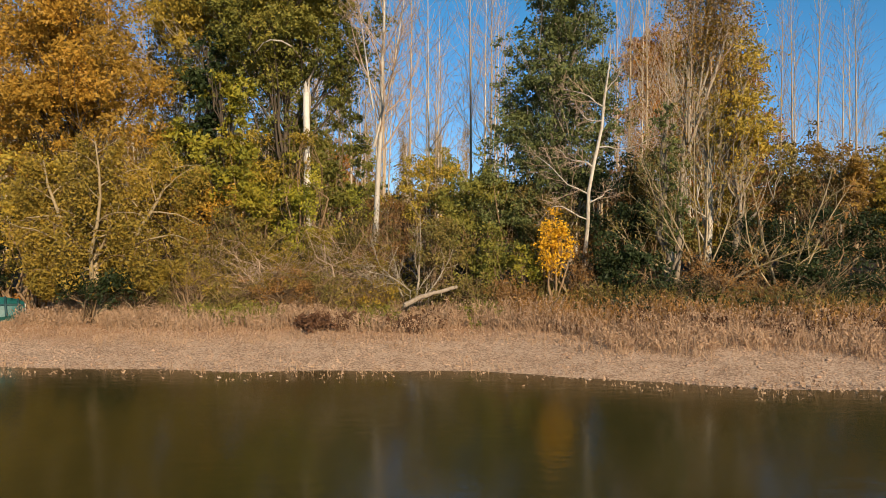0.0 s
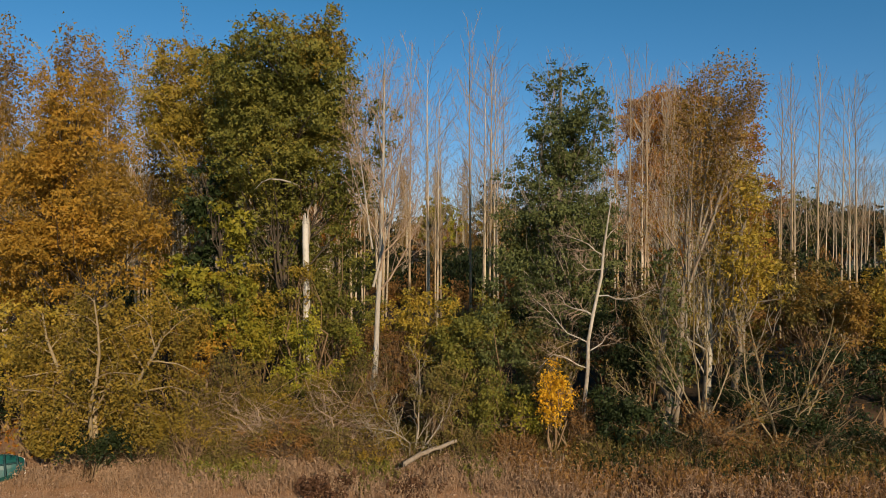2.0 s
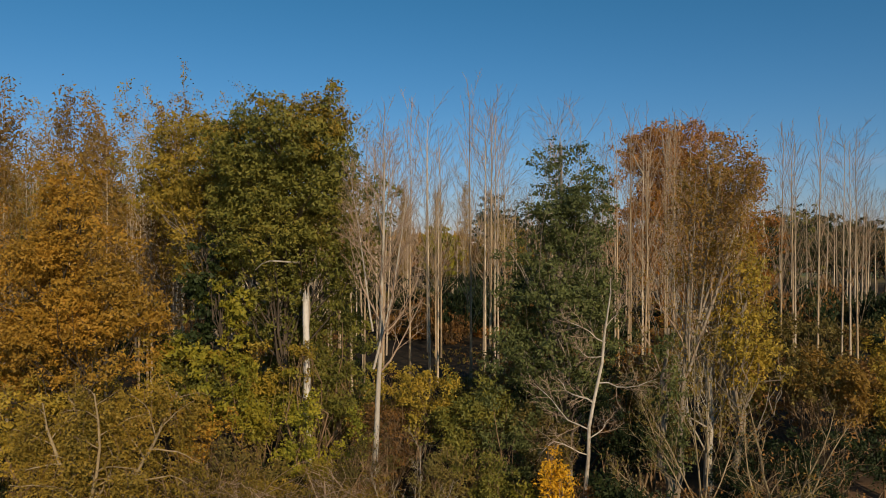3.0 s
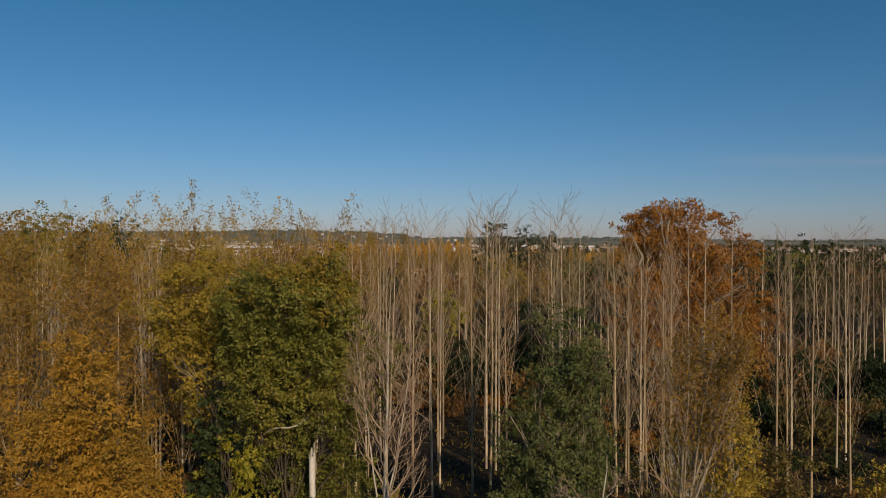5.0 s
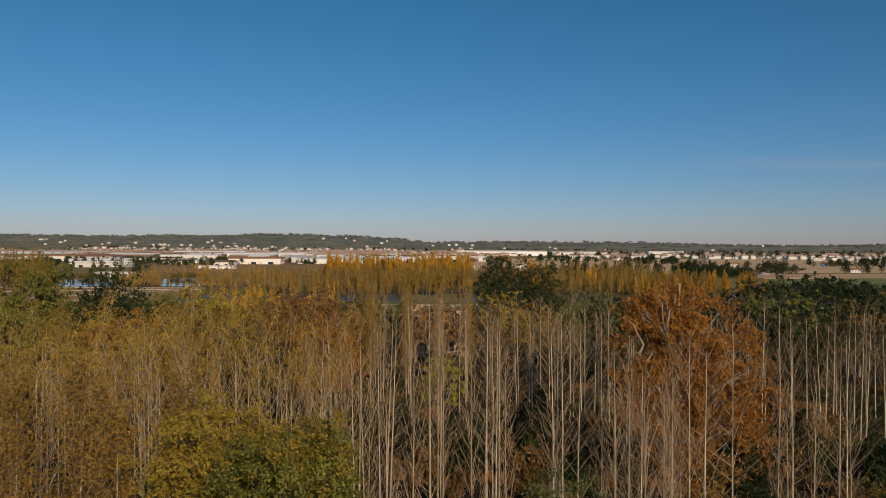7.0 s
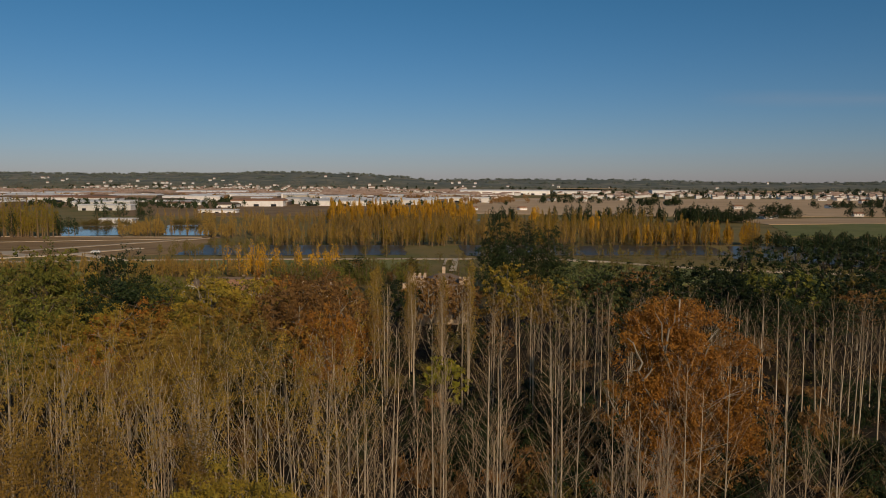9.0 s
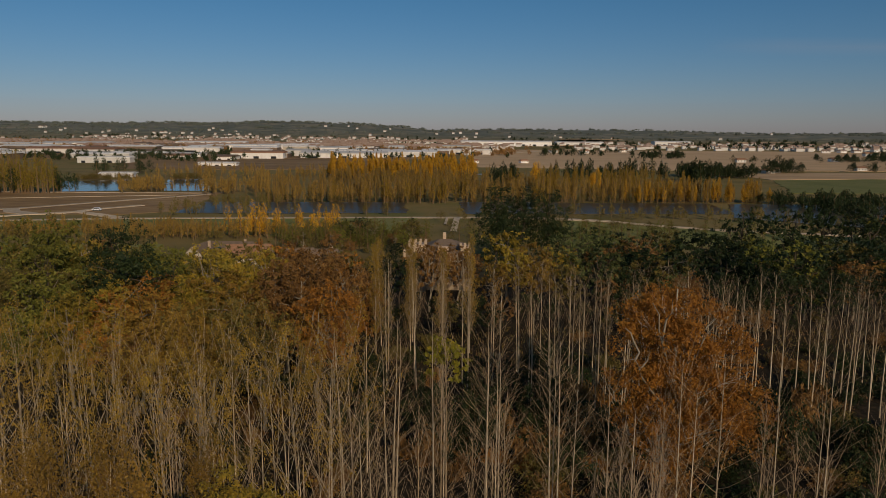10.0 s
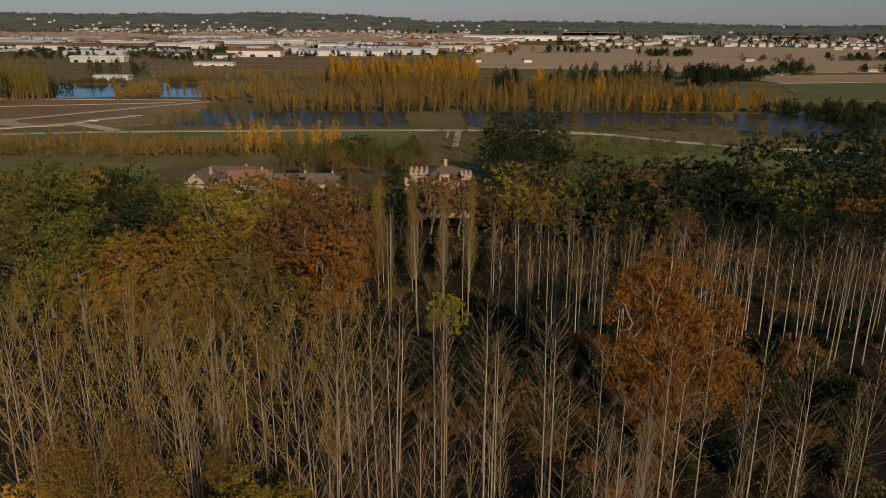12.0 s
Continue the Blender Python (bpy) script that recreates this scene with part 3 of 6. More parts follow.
# ---- trees ----
def leafy_tree(name, label, base, trunk, blobs, leaves, bark, clumps, per, spread, leaf, seed, limbs=14, radius=0.22, gap=-0.35, category="tree", twigs=0, shell=0.45, group="", up=0.35, more=None, many=34):
    """A tree with a wandering tapered trunk, limbs into its crown, and a crown of many leaves in uneven clumps. trunk: its height above the base."""
    rng = np.random.default_rng(seed)
    x, y = base
    z = gz(x, y) - 0.15
    b = np.array(blobs, float)
    b[:, :3] -= (x, y, z)
    pts, clump, faces = blob_points(rng, b, clumps, per, spread, shell, gap, bough=0.37, many=many)
    top = np.array([b[:, 0].mean() * 0.6, b[:, 1].mean() * 0.6, trunk])
    stem = bent(rng, np.zeros(3), top, radius, radius * 0.25, 9, 0, 0.018)
    stem[1][0] *= 1.5
    lines, thin = [], []
    for n in range(limbs):
        goal = clump[rng.integers(0, len(clump))]
        f = np.clip(goal[2] / max(trunk, 0.1) - rng.uniform(0.15, 0.4), 0.12, 0.95) * 8
        i = int(f)
        at = stem[0][i] + (stem[0][min(i + 1, 8)] - stem[0][i]) * (f - i)
        limb = bent(rng, at, goal, radius * rng.uniform(0.2, 0.42), 0.012, 5, rng.uniform(-0.05, 0.12), 0.06)
        lines.append(limb)
        for _ in range(3):
            thin.append(bent(rng, limb[0][rng.integers(1, 4)], clump[((clump - goal) ** 2).sum(1).argsort()[rng.integers(0, min(9, len(clump)))]], radius * 0.1 + 0.008, 0.008, 4, 0.05, 0.06))
    for _ in range(twigs):
        goal = clump[rng.integers(0, len(clump))] + rng.normal(size=3) * spread * 1.5
        a = goal * rng.uniform(0.55, 0.9) + np.array([0, 0, -0.3])
        thin.append(bent(rng, a, goal, 0.014, 0.006, 4, 0.05, 0.08))
    ob = thing(name, label, category, pose(x, y, z), group)
    child("trunk", mesh_of("trunk", tubes([stem], 8), bark, True), ob)
    child("branchwork", mesh_of("branchwork", tubes(lines, 5) + tubes(thin, 3), bark, True), ob, kind="stuff")
    child("foliage", mesh_of("foliage", [leaf_quads(rng, pts, leaf, up=up, faces=faces)], leaves), ob, kind="stuff")
    if more:
        b = np.array(more[0], float)
        b[:, :3] -= (x, y, z)
        extra, _, faces = blob_points(rng, b, more[2], per, spread, 0.25, -0.2)
        child("foliage", mesh_of("foliage", [leaf_quads(rng, extra, leaf, up=up, faces=faces)], more[1]), ob, more[3], kind="stuff")
    return ob


def branchy_tree(name, label, base, starts, spec, bark, seed, leaves=None, n_leaves=0, leaf=0.1, spread=0.12, category="tree", z=None, late=0.3, drop=0.0, group="", twig=None, branch=None, floor=0.2):
    """A tree told by its branches; leaves, if any, sit along the outer ones."""
    rng = np.random.default_rng(seed)
    x, y = base
    z = gz(x, y) - 0.1 if z is None else z
    out = skeleton_of(rng, starts, spec)
    ob = thing(name, label, category, pose(x, y, z), group)
    branch = branch or bark
    for line in out[0]:
        child("stem", mesh_of("stem", tubes([line], 8), bark, True), ob)
    child("branchwork", mesh_of("branchwork", tubes(out[1], 5), branch, True), ob, kind="stuff")
    child("brushwood", mesh_of("brushwood", [m for lv in out[2:] for m in tubes(lv, 3)], twig or bark), ob, kind="stuff")
    if leaves:
        p = along(rng, out[-1], n_leaves, spread, late)
        if drop:
            p[:, 2] -= rng.exponential(drop, len(p)) * (p[:, 2] > 1.0)
            p = p[p[:, 2] > floor + 0.35 * np.sin(p[:, 0] * 3.1) * np.sin(p[:, 1] * 2.3)]
        child("foliage", mesh_of("foliage", [leaf_quads(rng, p, leaf)], leaves), ob, kind="stuff")
    return ob


def bush(name, label, x, y, w, d, low, high, leaves, seed, leaf=0.09, density=1.0, stems=7, bark=None, category="bush", gap=-0.45, per=16, lumps=5, group="", twigs=0):
    """A shrub: stems from the ground into several uneven lumps of leaves; low and high are heights in the place."""
    rng = np.random.default_rng(seed)
    g = gz(x, y)
    blobs = [(x, y, (low + high) / 2, w * 0.6, d * 0.6, (high - low) * 0.45)]
    for n in range(lumps):
        a = rng.uniform(0, 6.28)
        zz = rng.uniform(low + 0.25 * (high - low), high - 0.22 * (high - low))
        blobs.append((x + math.cos(a) * w * 0.6, y + math.sin(a) * d * 0.6, zz, w * rng.uniform(0.28, 0.5), d * rng.uniform(0.3, 0.5), (high - low) * rng.uniform(0.2, 0.34)))
    area = w * (high - low) * 4
    clumps = int(max(30, area * 10.5 * density * (0.09 / leaf) ** 1.6))
    b = np.array(blobs)
    b[:, :3] -= (x, y, g - 0.1)
    pts, clump, faces = blob_points(rng, b, clumps, per, 0.16 + leaf, 0.5, gap, 0.9, 0.34, 14)
    pts[:, 2] = np.maximum(pts[:, 2], 0.12)
    lines = []
    for n in range(stems):
        goal = clump[rng.integers(0, len(clump))]
        s = np.array([rng.normal() * w * 0.12, rng.normal() * d * 0.12, 0])
        lines.append(bent(rng, s, goal, 0.03 + 0.006 * high, 0.01, 5, 0.05, 0.07))
    thin = [bent(rng, lines[rng.integers(0, stems)][0][rng.integers(1, 4)], clump[rng.integers(0, len(clump))] + rng.normal(size=3) * 0.25, 0.014, 0.006, 4, 0.05, 0.07) for _ in range(stems * 3 + twigs)]
    ob = thing(name, label, category, pose(x, y, g - 0.1), group)
    child("branchwork", mesh_of("branchwork", tubes(lines, 5) + tubes(thin, 3), bark or M["twig_brown"], True), ob, kind="stuff")
    child("foliage", mesh_of("foliage", [leaf_quads(rng, pts, leaf * 0.84, faces=faces)], leaves), ob, kind="stuff")
    return ob


# -- the tall trees on the bank --
leafy_tree("golden_tree", "golden autumn tree with dense orange-yellow leaves on the bank", (-15.2, 31.2), 14.5,
           [(-15.2, 30.8, 13.4, 2.4, 2.2, 3.2), (-16.6, 30.6, 9.6, 2.6, 2.2, 2.8), (-13.6, 30.6, 9.6, 2.2, 2.0, 2.6), (-14.4, 30.6, 15.2, 1.4, 1.3, 1.5), (-17.8, 31.2, 12.6, 1.7, 1.6, 2.2), (-15.6, 30.0, 11.4, 2.2, 1.6, 2.2), (-18.5, 30.5, 8.5, 2.0, 2, 2.5)],
           M["gold"], M["bark_dark"], 4000, 17, 0.25, 0.085, 11, limbs=40, gap=0.1)
leafy_tree("poplar_tree", "broad yellow-green poplar with a rounded crown behind the bank", (-11.6, 38.6), 17,
           [(-12.8, 38.5, 16.8, 3.1, 2.6, 3.6), (-10.4, 38.3, 17.6, 2.2, 2.2, 2.7), (-12.2, 38.5, 13.6, 2.8, 2.4, 2.6), (-14.0, 38.6, 15.2, 1.8, 1.8, 2.6), (-10.2, 38.0, 13.2, 2.2, 2.0, 2.4)],
           M["gold_green"], M["bark_grey"], 2600, 17, 0.28, 0.10, 12, limbs=30, gap=-0.6)
leafy_tree("poplar_tree", "tall dense dark green poplar with a domed crown", (-7.4, 34.6), 17.5,
           [(-7.0, 34.2, 16.4, 3.0, 2.6, 3.6), (-5.2, 34.0, 14.6, 2.1, 2.0, 3.2), (-8.6, 34.0, 14.2, 2.2, 2.2, 2.9), (-6.8, 34.0, 12.4, 2.6, 2.2, 2.2), (-5.9, 34.2, 18.0, 1.6, 1.6, 2.2), (-9.4, 34.6, 17.2, 1.6, 1.6, 2.0), (-8.6, 34.3, 11.2, 1.8, 1.1, 1.9), (-4.7, 34.4, 11.4, 1.6, 0.9, 1.8), (-8.2, 34.4, 9.8, 2.0, 0.9, 1.5), (-6.4, 35.4, 10.4, 2.0, 0.8, 1.4)],
           M["green"], M["bark_dark"], 3800, 17, 0.28, 0.098, 13, limbs=44, gap=-0.7,
           # yellow upper shell: autumn tint plus sunlight on the crown put into leaf colour
           more=([(-7.2, 34.0, 18.5, 2.6, 2.4, 1.7), (-5.6, 34.0, 18.5, 1.8, 1.8, 1.8), (-9.4, 34.4, 17.6, 1.7, 1.6, 1.7), (-4.2, 33.9, 15.8, 1.0, 1.4, 1.8)], M["gold_green"], 420, "yellowing outer leaves, tinted as if sunlit"))
leafy_tree("maple_tree", "small tree with ivy and yellowing leaves below the poplar", (-10.0, 33.4), 9.0,
           [(-9.9, 33.2, 9.8, 1.5, 1.3, 2.0), (-10.6, 33.0, 7.4, 1.8, 1.4, 1.9), (-9.2, 32.8, 6.4, 1.5, 1.3, 1.5)],
           M["yellow_green"], M["bark_dark"], 420, 16, 0.22, 0.13, 14, limbs=16)
leafy_tree("ivy_tree", "dark ivy-covered trunk standing under the poplar", (-11.2, 34.4), 11.5,
           [(-11.0, 34.2, 11.0, 0.9, 0.9, 2.3), (-11.2, 34.2, 7.4, 1.2, 1.0, 2.4), (-10.2, 34.2, 13.0, 0.8, 0.8, 1.4)],
           M["green_dark"], M["bark_dark"], 330, 16, 0.2, 0.13, 15, limbs=8)
leafy_tree("slim_poplar", "slim upright green poplar with silvery leaves", (5.5, 33.4), 16.4,
           [(5.7, 33.2, 15.2, 1.6, 1.4, 2.4), (5.7, 33.0, 14.2, 1.7, 1.4, 1.9), (5.6, 33.2, 12.6, 1.9, 1.6, 2.5), (5.0, 33.0, 9.4, 2.3, 1.7, 2.4), (3.5, 33.0, 11.2, 1.0, 1.0, 1.9), (6.7, 33.0, 10.4, 1.3, 1.2, 2.4), (3.2, 32.6, 8.4, 1.5, 1.3, 1.6), (5.2, 32.8, 7.2, 2.2, 1.4, 1.6)],
           M["green_cool"], M["bark_grey"], 2500, 16, 0.24, 0.09, 16, limbs=40, gap=-3, twigs=60, many=60)
leafy_tree("yellow_tree", "gold-yellow small tree behind bare willow stems", (12.6, 32.3), 11,
           [(12.8, 32.3, 11.6, 1.2, 1.2, 1.9), (13.0, 32.2, 9.0, 1.5, 1.2, 1.8), (12.2, 32.2, 13.0, 0.8, 0.9, 1.3), (13.6, 32.2, 7.6, 1.2, 1.0, 1.2)],
           M["gold_green"], M["bark_grey"], 800, 13, 0.26, 0.085, 17, limbs=22, gap=-0.1)

BARE = ((8, 0.03, 0.02, 0.2, 20, 0.4, 36, 0.30), (5, 0.12, 0.10, 0.2, 9, 0.2, 36, 0.5), (4, 0.14, 0.06, 0.4, 5, 0.25, 38, 0.5), (3, 0.16, 0.05, 0.6, 0, 0, 0, 0))
LEAN = ((8, 0.04, 0.02, 0.25, 12, 0.3, 32, 0.30), (6, 0.14, 0.08, 0.2, 7, 0.2, 42, 0.45), (4, 0.16, 0.03, 0.4, 4, 0.25, 40, 0.5), (3, 0.16, 0.0, 0.6, 0, 0, 0, 0))
branchy_tree("bare_tree", "tall pale-barked leafless tree with fine twigs", (-3.0, 31.4), [((0, 0, 0), (0.0, 0, 1), 16.4, 0.15), ((0.05, 0, 7.0), (0.26, 0.05, 1), 8.0, 0.06), ((0.02, 0, 8.6), (-0.16, 0.1, 1), 7.0, 0.045)], BARE, M["bark_pale"], 21, twig=M["twig_tan"], branch=M["twig_tan"])
rng = np.random.default_rng(22)
birch = thing("birch_tree", "white-barked half-dead tree with crooked bare branches", "tree", pose(5.6, 29.6, gz(5.6, 29.6) - 0.1))
line = np.array([(0, 0, 0), (0.06, 0, 1.9), (0.22, 0, 3.6), (0.24, 0, 4.8), (0.44, 0, 5.9), (0.76, 0, 7.4), (0.86, 0, 8.6), (0.98, 0, 9.4), (1.1, 0, 10.2), (1.12, 0.1, 10.8)])
child("trunk", mesh_of("trunk", tubes([(line, np.array([0.10, 0.085, 0.078, 0.072, 0.068, 0.06, 0.05, 0.036, 0.022, 0.012]))], 9), M["bark_pale"], True), birch)
CROOK = ((6, 0.24, 0.03, 0.25, 13, 0.15, 45, 0.55), (5, 0.22, 0.0, 0.4, 9, 0.25, 40, 0.5), (3, 0.2, 0.0, 0.6, 0, 0, 0, 0))
arms = skeleton_of(rng, [((0.42, 0, 5.8), (-0.5, 0.1, 0.9), 1.9, 0.045), ((0.6, 0, 6.6), (0.8, -0.1, 0.4), 2.4, 0.035), ((0.22, 0, 3.7), (-0.95, -0.1, 0.2), 2.4, 0.03), ((0.3, 0, 4.7), (-0.9, 0.1, 0.5), 3.0, 0.035),
                         ((0.9, 0, 8.2), (-0.8, -0.1, 0.4), 2.4, 0.03), ((0.95, 0, 8.9), (0.7, 0.2, 0.7), 1.8, 0.025), ((0.85, 0, 7.7), (-0.5, -0.2, -0.2), 1.6, 0.025), ((0.3, 0, 4.4), (0.9, 0, 0.35), 2.2, 0.03)], CROOK)
for arm in arms[0]:
    child("branch", mesh_of("branch", tubes([arm], 6), M["bark_pale"], True), birch)
child("brushwood", mesh_of("brushwood", tubes(arms[1], 4) + tubes(arms[2], 3), M["twig_tan"]), birch, kind="stuff")
branchy_tree("willow_tree", "tall leaning willow with pale limbs and sparse brown leaves", (9.9, 31.6), [((0, 0, 0), (0.10, 0, 1), 14.6, 0.13), ((0.6, 0, 6.4), (0.28, 0.0, 1), 8.6, 0.08), ((1.0, 0, 8.6), (0.40, -0.05, 1), 7.0, 0.06), ((0.6, 0, 6.8), (-0.12, 0.05, 1), 8.4, 0.05), ((0.9, 0, 8.0), (0.1, -0.1, 1), 8.0, 0.05)], LEAN, M["bark_grey"], 23, M["ochre"], 9500, 0.07, 0.24, twig=M["twig_tan"], branch=M["twig_tan"])
leafy_tree("aspen", "airy aspen with small golden-brown leaves among the willow limbs", (12.0, 33.2), 15.5,
           [(11.6, 33.0, 14.6, 1.6, 1.4, 2.4), (12.4, 33.0, 11.4, 1.9, 1.5, 2.4), (10.2, 33.0, 12.2, 1.4, 1.2, 2.2), (11.2, 33.0, 8.6, 1.8, 1.4, 2.0), (13.2, 33.2, 14.0, 1.1, 1.0, 1.6)],
           M["willow"], M["bark_pale"], 950, 9, 0.4, 0.07, 28, limbs=30, gap=0.1, twigs=220)
branchy_tree("willow_tree", "multi-stemmed bare willow fanning up from the bank", (10.2, 29.2), [((0, 0, 1.4), (-0.75, 0, 1), 5.4, 0.036), ((0, 0, 1.5), (-0.38, 0.1, 1), 6.6, 0.042), ((0.1, 0, 1.6), (-0.06, 0, 1), 7.4, 0.045), ((0.1, 0, 1.6), (0.22, 0.1, 1), 6.6, 0.04), ((0.2, 0, 1.5), (0.5, 0, 1), 5.0, 0.034), ((0, 0, 0), (0.02, 0, 1), 1.9, 0.16), ((-0.1, 0, 0.9), (-1.0, -0.2, 0.6), 4.4, 0.05), ((0.2, 0, 0.8), (1, -0.2, 0.5), 4.2, 0.05)],
             ((7, 0.07, 0.035, 0.25, 11, 0.2, 30, 0.42), (5, 0.12, 0.05, 0.3, 6, 0.25, 30, 0.5), (4, 0.12, 0.04, 0.5, 0, 0, 0, 0)), M["bark_olive"], 24, M["olive"], 1500, 0.085, 0.1)
branchy_tree("willow_tree", "low sprawling willow with bare reaching branches", (13.4, 29.4), [((0, 0, 0.5), (-0.55, 0, 1), 5.4, 0.05), ((0, 0, 0.6), (-0.2, 0.1, 1), 6.0, 0.06), ((0.1, 0, 0.6), (0.35, 0, 1), 5.8, 0.055), ((0.1, 0, 0.6), (0.7, -0.1, 0.9), 5.4, 0.05), ((0.2, 0, 0.5), (1, -0.2, 0.35), 5.6, 0.05), ((0, 0, 0.5), (-1, -0.2, 0.35), 3.6, 0.05), ((0.3, 0, 0.6), (1, -0.3, 0.1), 5.2, 0.06), ((0, 0, 0), (0.05, 0, 1), 1.0, 0.2)],
             ((7, 0.09, 0.02, 0.25, 9, 0.2, 36, 0.42), (5, 0.14, 0.03, 0.3, 6, 0.2, 36, 0.5), (4, 0.15, 0.02, 0.5, 0, 0, 0, 0)), M["bark_olive"], 25, M["brown"], 900, 0.085, 0.12)
leafy_tree("ivy_tree", "narrow tree column wrapped in green ivy", (9.35, 30.6), 8.6, [(9.3, 30.5, 7.4, 0.75, 0.7, 1.7), (9.4, 30.4, 4.8, 0.9, 0.8, 1.9), (9.0, 30.4, 9.4, 0.5, 0.5, 1.0)], M["green_cool"], M["bark_grey"], 300, 14, 0.18, 0.09, 26, limbs=8)
branchy_tree("weeping_willow", "weeping willow with drooping yellow-olive leaves at the water meadow", (-13.5, 28.6),
             [((0, 0, 0), (-0.12, 0, 1), 6.9, 0.17), ((0.1, 0, 0.4), (0.30, -0.1, 1), 6.8, 0.13), ((-0.1, 0, 0.5), (-0.30, -0.15, 1), 6.2, 0.12), ((0, -0.1, 0.6), (0.05, -0.3, 1), 6.4, 0.1), ((0.2, 0, 0.3), (0.6, -0.2, 0.8), 3.0, 0.09), ((-0.2, 0, 0.4), (-0.6, -0.25, 0.75), 2.9, 0.09)],
             ((6, 0.1, 0.0, 0.3, 12, 0.25, 48, 0.46), (6, 0.14, -0.10, 0.3, 10, 0.15, 45, 0.55), (6, 0.1, -0.35, 0.5, 0, 0, 0, 0)), M["bark_olive"], 27, M["willow"], 46000, 0.078, 0.09, drop=0.7, floor=1.25, twig=M["twig_brown"], branch=M["bark_olive"])
# the snapped trunk
rng = np.random.default_rng(31)
snag = thing("broken_trunk", "white dead tree trunk snapped off at the top", "tree trunk", pose(-6.05, 33.4, gz(-6.05, 33.4) - 0.1))
line = bent(rng, np.zeros(3), np.array([-0.15, 0, 9.6]), 0.20, 0.14, 12, 0, 0.008)
child("trunk", mesh_of("trunk", tubes([line], 12), M["bark_white"], True), snag)
spikes = [bent(rng, np.array([-0.15 + 0.12 * math.cos(a), 0.12 * math.sin(a), 9.5]), np.array([-0.15 + 0.1 * math.cos(a), 0.1 * math.sin(a), 9.75 + 0.12 * (n % 3)]), 0.06, 0.012, 3, 0, 0.05) for n, a in enumerate(np.arange(7) * 0.9)]
child("splinters", mesh_of("splinters", tubes(spikes, 4), M["bark_white"]), snag, "jagged pale splintered top")
child("limb", mesh_of("limb", tubes([bent(rng, np.array([-0.1, 0, 8.2]), np.array([0.4, 0.3, 12.6]), 0.09, 0.02, 6, 0, 0.03)], 6), M["bark_grey"], True), snag, "thin grey living shoot")
bough = thing("bent_branch", "bare pale bough arching out of the green poplar", "branch", pose(-7.4, 33.4, 12.2))
child("bough", mesh_of("bough", tubes([(np.array([[-0.7, -1.4, -0.15], [-0.35, -1.7, 0.12], [0.0, -1.8, 0.24], [0.45, -1.7, 0.22], [0.75, -1.0, 0.16], [0.8, 0.6, 0.1]]), np.array([0.014, 0.024, 0.032, 0.036, 0.042, 0.06]))], 7), M["bark_pale"], True), bough)

leafy_tree("gold_tree", "orange-gold tree at the plantation's corner", (-31.5, 46), 12.5, [(-31.5, 46, 13.0, 2.4, 2.2, 2.6), (-32.5, 46, 10, 2.4, 2, 2.4), (-30.2, 45.6, 9.6, 2.2, 2, 2.2)], M["gold"], M["bark_grey"], 420, 14, 0.28, 0.16, 34, limbs=16, gap=-0.6)

# -- shrubs on the bank --
bush("shrub", "yellow-green leafy shrub on the bank", -5.4, 32.0, 2.5, 1.5, 1.8, 6.9, M["yellow_green"], 41, 0.095, 1.1, lumps=9, gap=0.0)
bush("shrub", "bright yellow-green shrub with broad leaves", -8.3, 32.6, 2.0, 1.5, 3.8, 8.4, M["yellow_green"], 42, 0.10, 1.1, lumps=9, gap=0.0)
bush("shrub", "tall sapling with yellowing sprays across the broken trunk", -6.2, 32.9, 0.7, 0.35, 8.0, 8.9, M["gold_green"], 39, 0.09, 1.0, stems=5)
bush("shrub", "golden-leaved shrub below the ivy trunk", -10.4, 31.8, 1.8, 1.3, 3.2, 6.6, M["gold"], 43, 0.1, 1.1)
bush("shrub", "dense green shrub behind the golden one", -11.6, 33.0, 2.0, 1.4, 5.0, 8.8, M["green"], 44, 0.11, 1.1)
bush("shrub", "grey-green willow shrub on the bank", -8.0, 30.8, 2.0, 1.2, 2.0, 5.2, M["olive"], 45, 0.085, 0.9, twigs=60)
bush("thicket", "thin brown twiggy thicket with few leaves", -10.0, 30.2, 3.0, 1.2, 0.9, 4.8, M["willow"], 46, 0.06, 0.6, stems=30, bark=M["twig_tan"], twigs=220, lumps=9, gap=0.1)
bush("thicket", "brown leafless thicket with pale stems", -7.0, 29.8, 3.2, 1.2, 0.9, 4.0, M["willow"], 47, 0.06, 0.6, stems=30, bark=M["twig_tan"], twigs=220, lumps=9, gap=0.1)
bush("thicket", "tangled olive-brown thicket on the bank", -4.2, 30.0, 2.8, 1.3, 0.9, 4.6, M["willow"], 48, 0.065, 0.7, stems=24, bark=M["twig_tan"], twigs=200, lumps=9, gap=0.1)
branchy_tree("dead_bush", "grey leafless bush with crooked curling twigs", (-1.3, 29.4), [((0, 0, 0), (-0.45, 0, 1), 3.6, 0.05), ((0.1, 0, 0), (0.1, 0.1, 1), 4.2, 0.055), ((0, 0, 0.2), (0.6, -0.1, 0.8), 3.2, 0.045), ((-0.1, 0, 0.1), (-0.9, 0, 0.7), 3.0, 0.04), ((0, -0.1, 0.1), (-0.1, -0.4, 1), 3.0, 0.04)],
             ((6, 0.16, 0.02, 0.25, 10, 0.2, 42, 0.5), (5, 0.2, 0.0, 0.3, 8, 0.15, 44, 0.55), (4, 0.22, -0.03, 0.5, 0, 0, 0, 0)), M["bark_grey"], 49, M["olive"], 500, 0.055, 0.1, category="bush")
bush("thicket", "olive-brown thicket round the pale trunk", -3.2, 30.4, 1.6, 0.8, 1.2, 5.6, M["olive"], 38, 0.07, 0.8, stems=20, twigs=120, lumps=7)
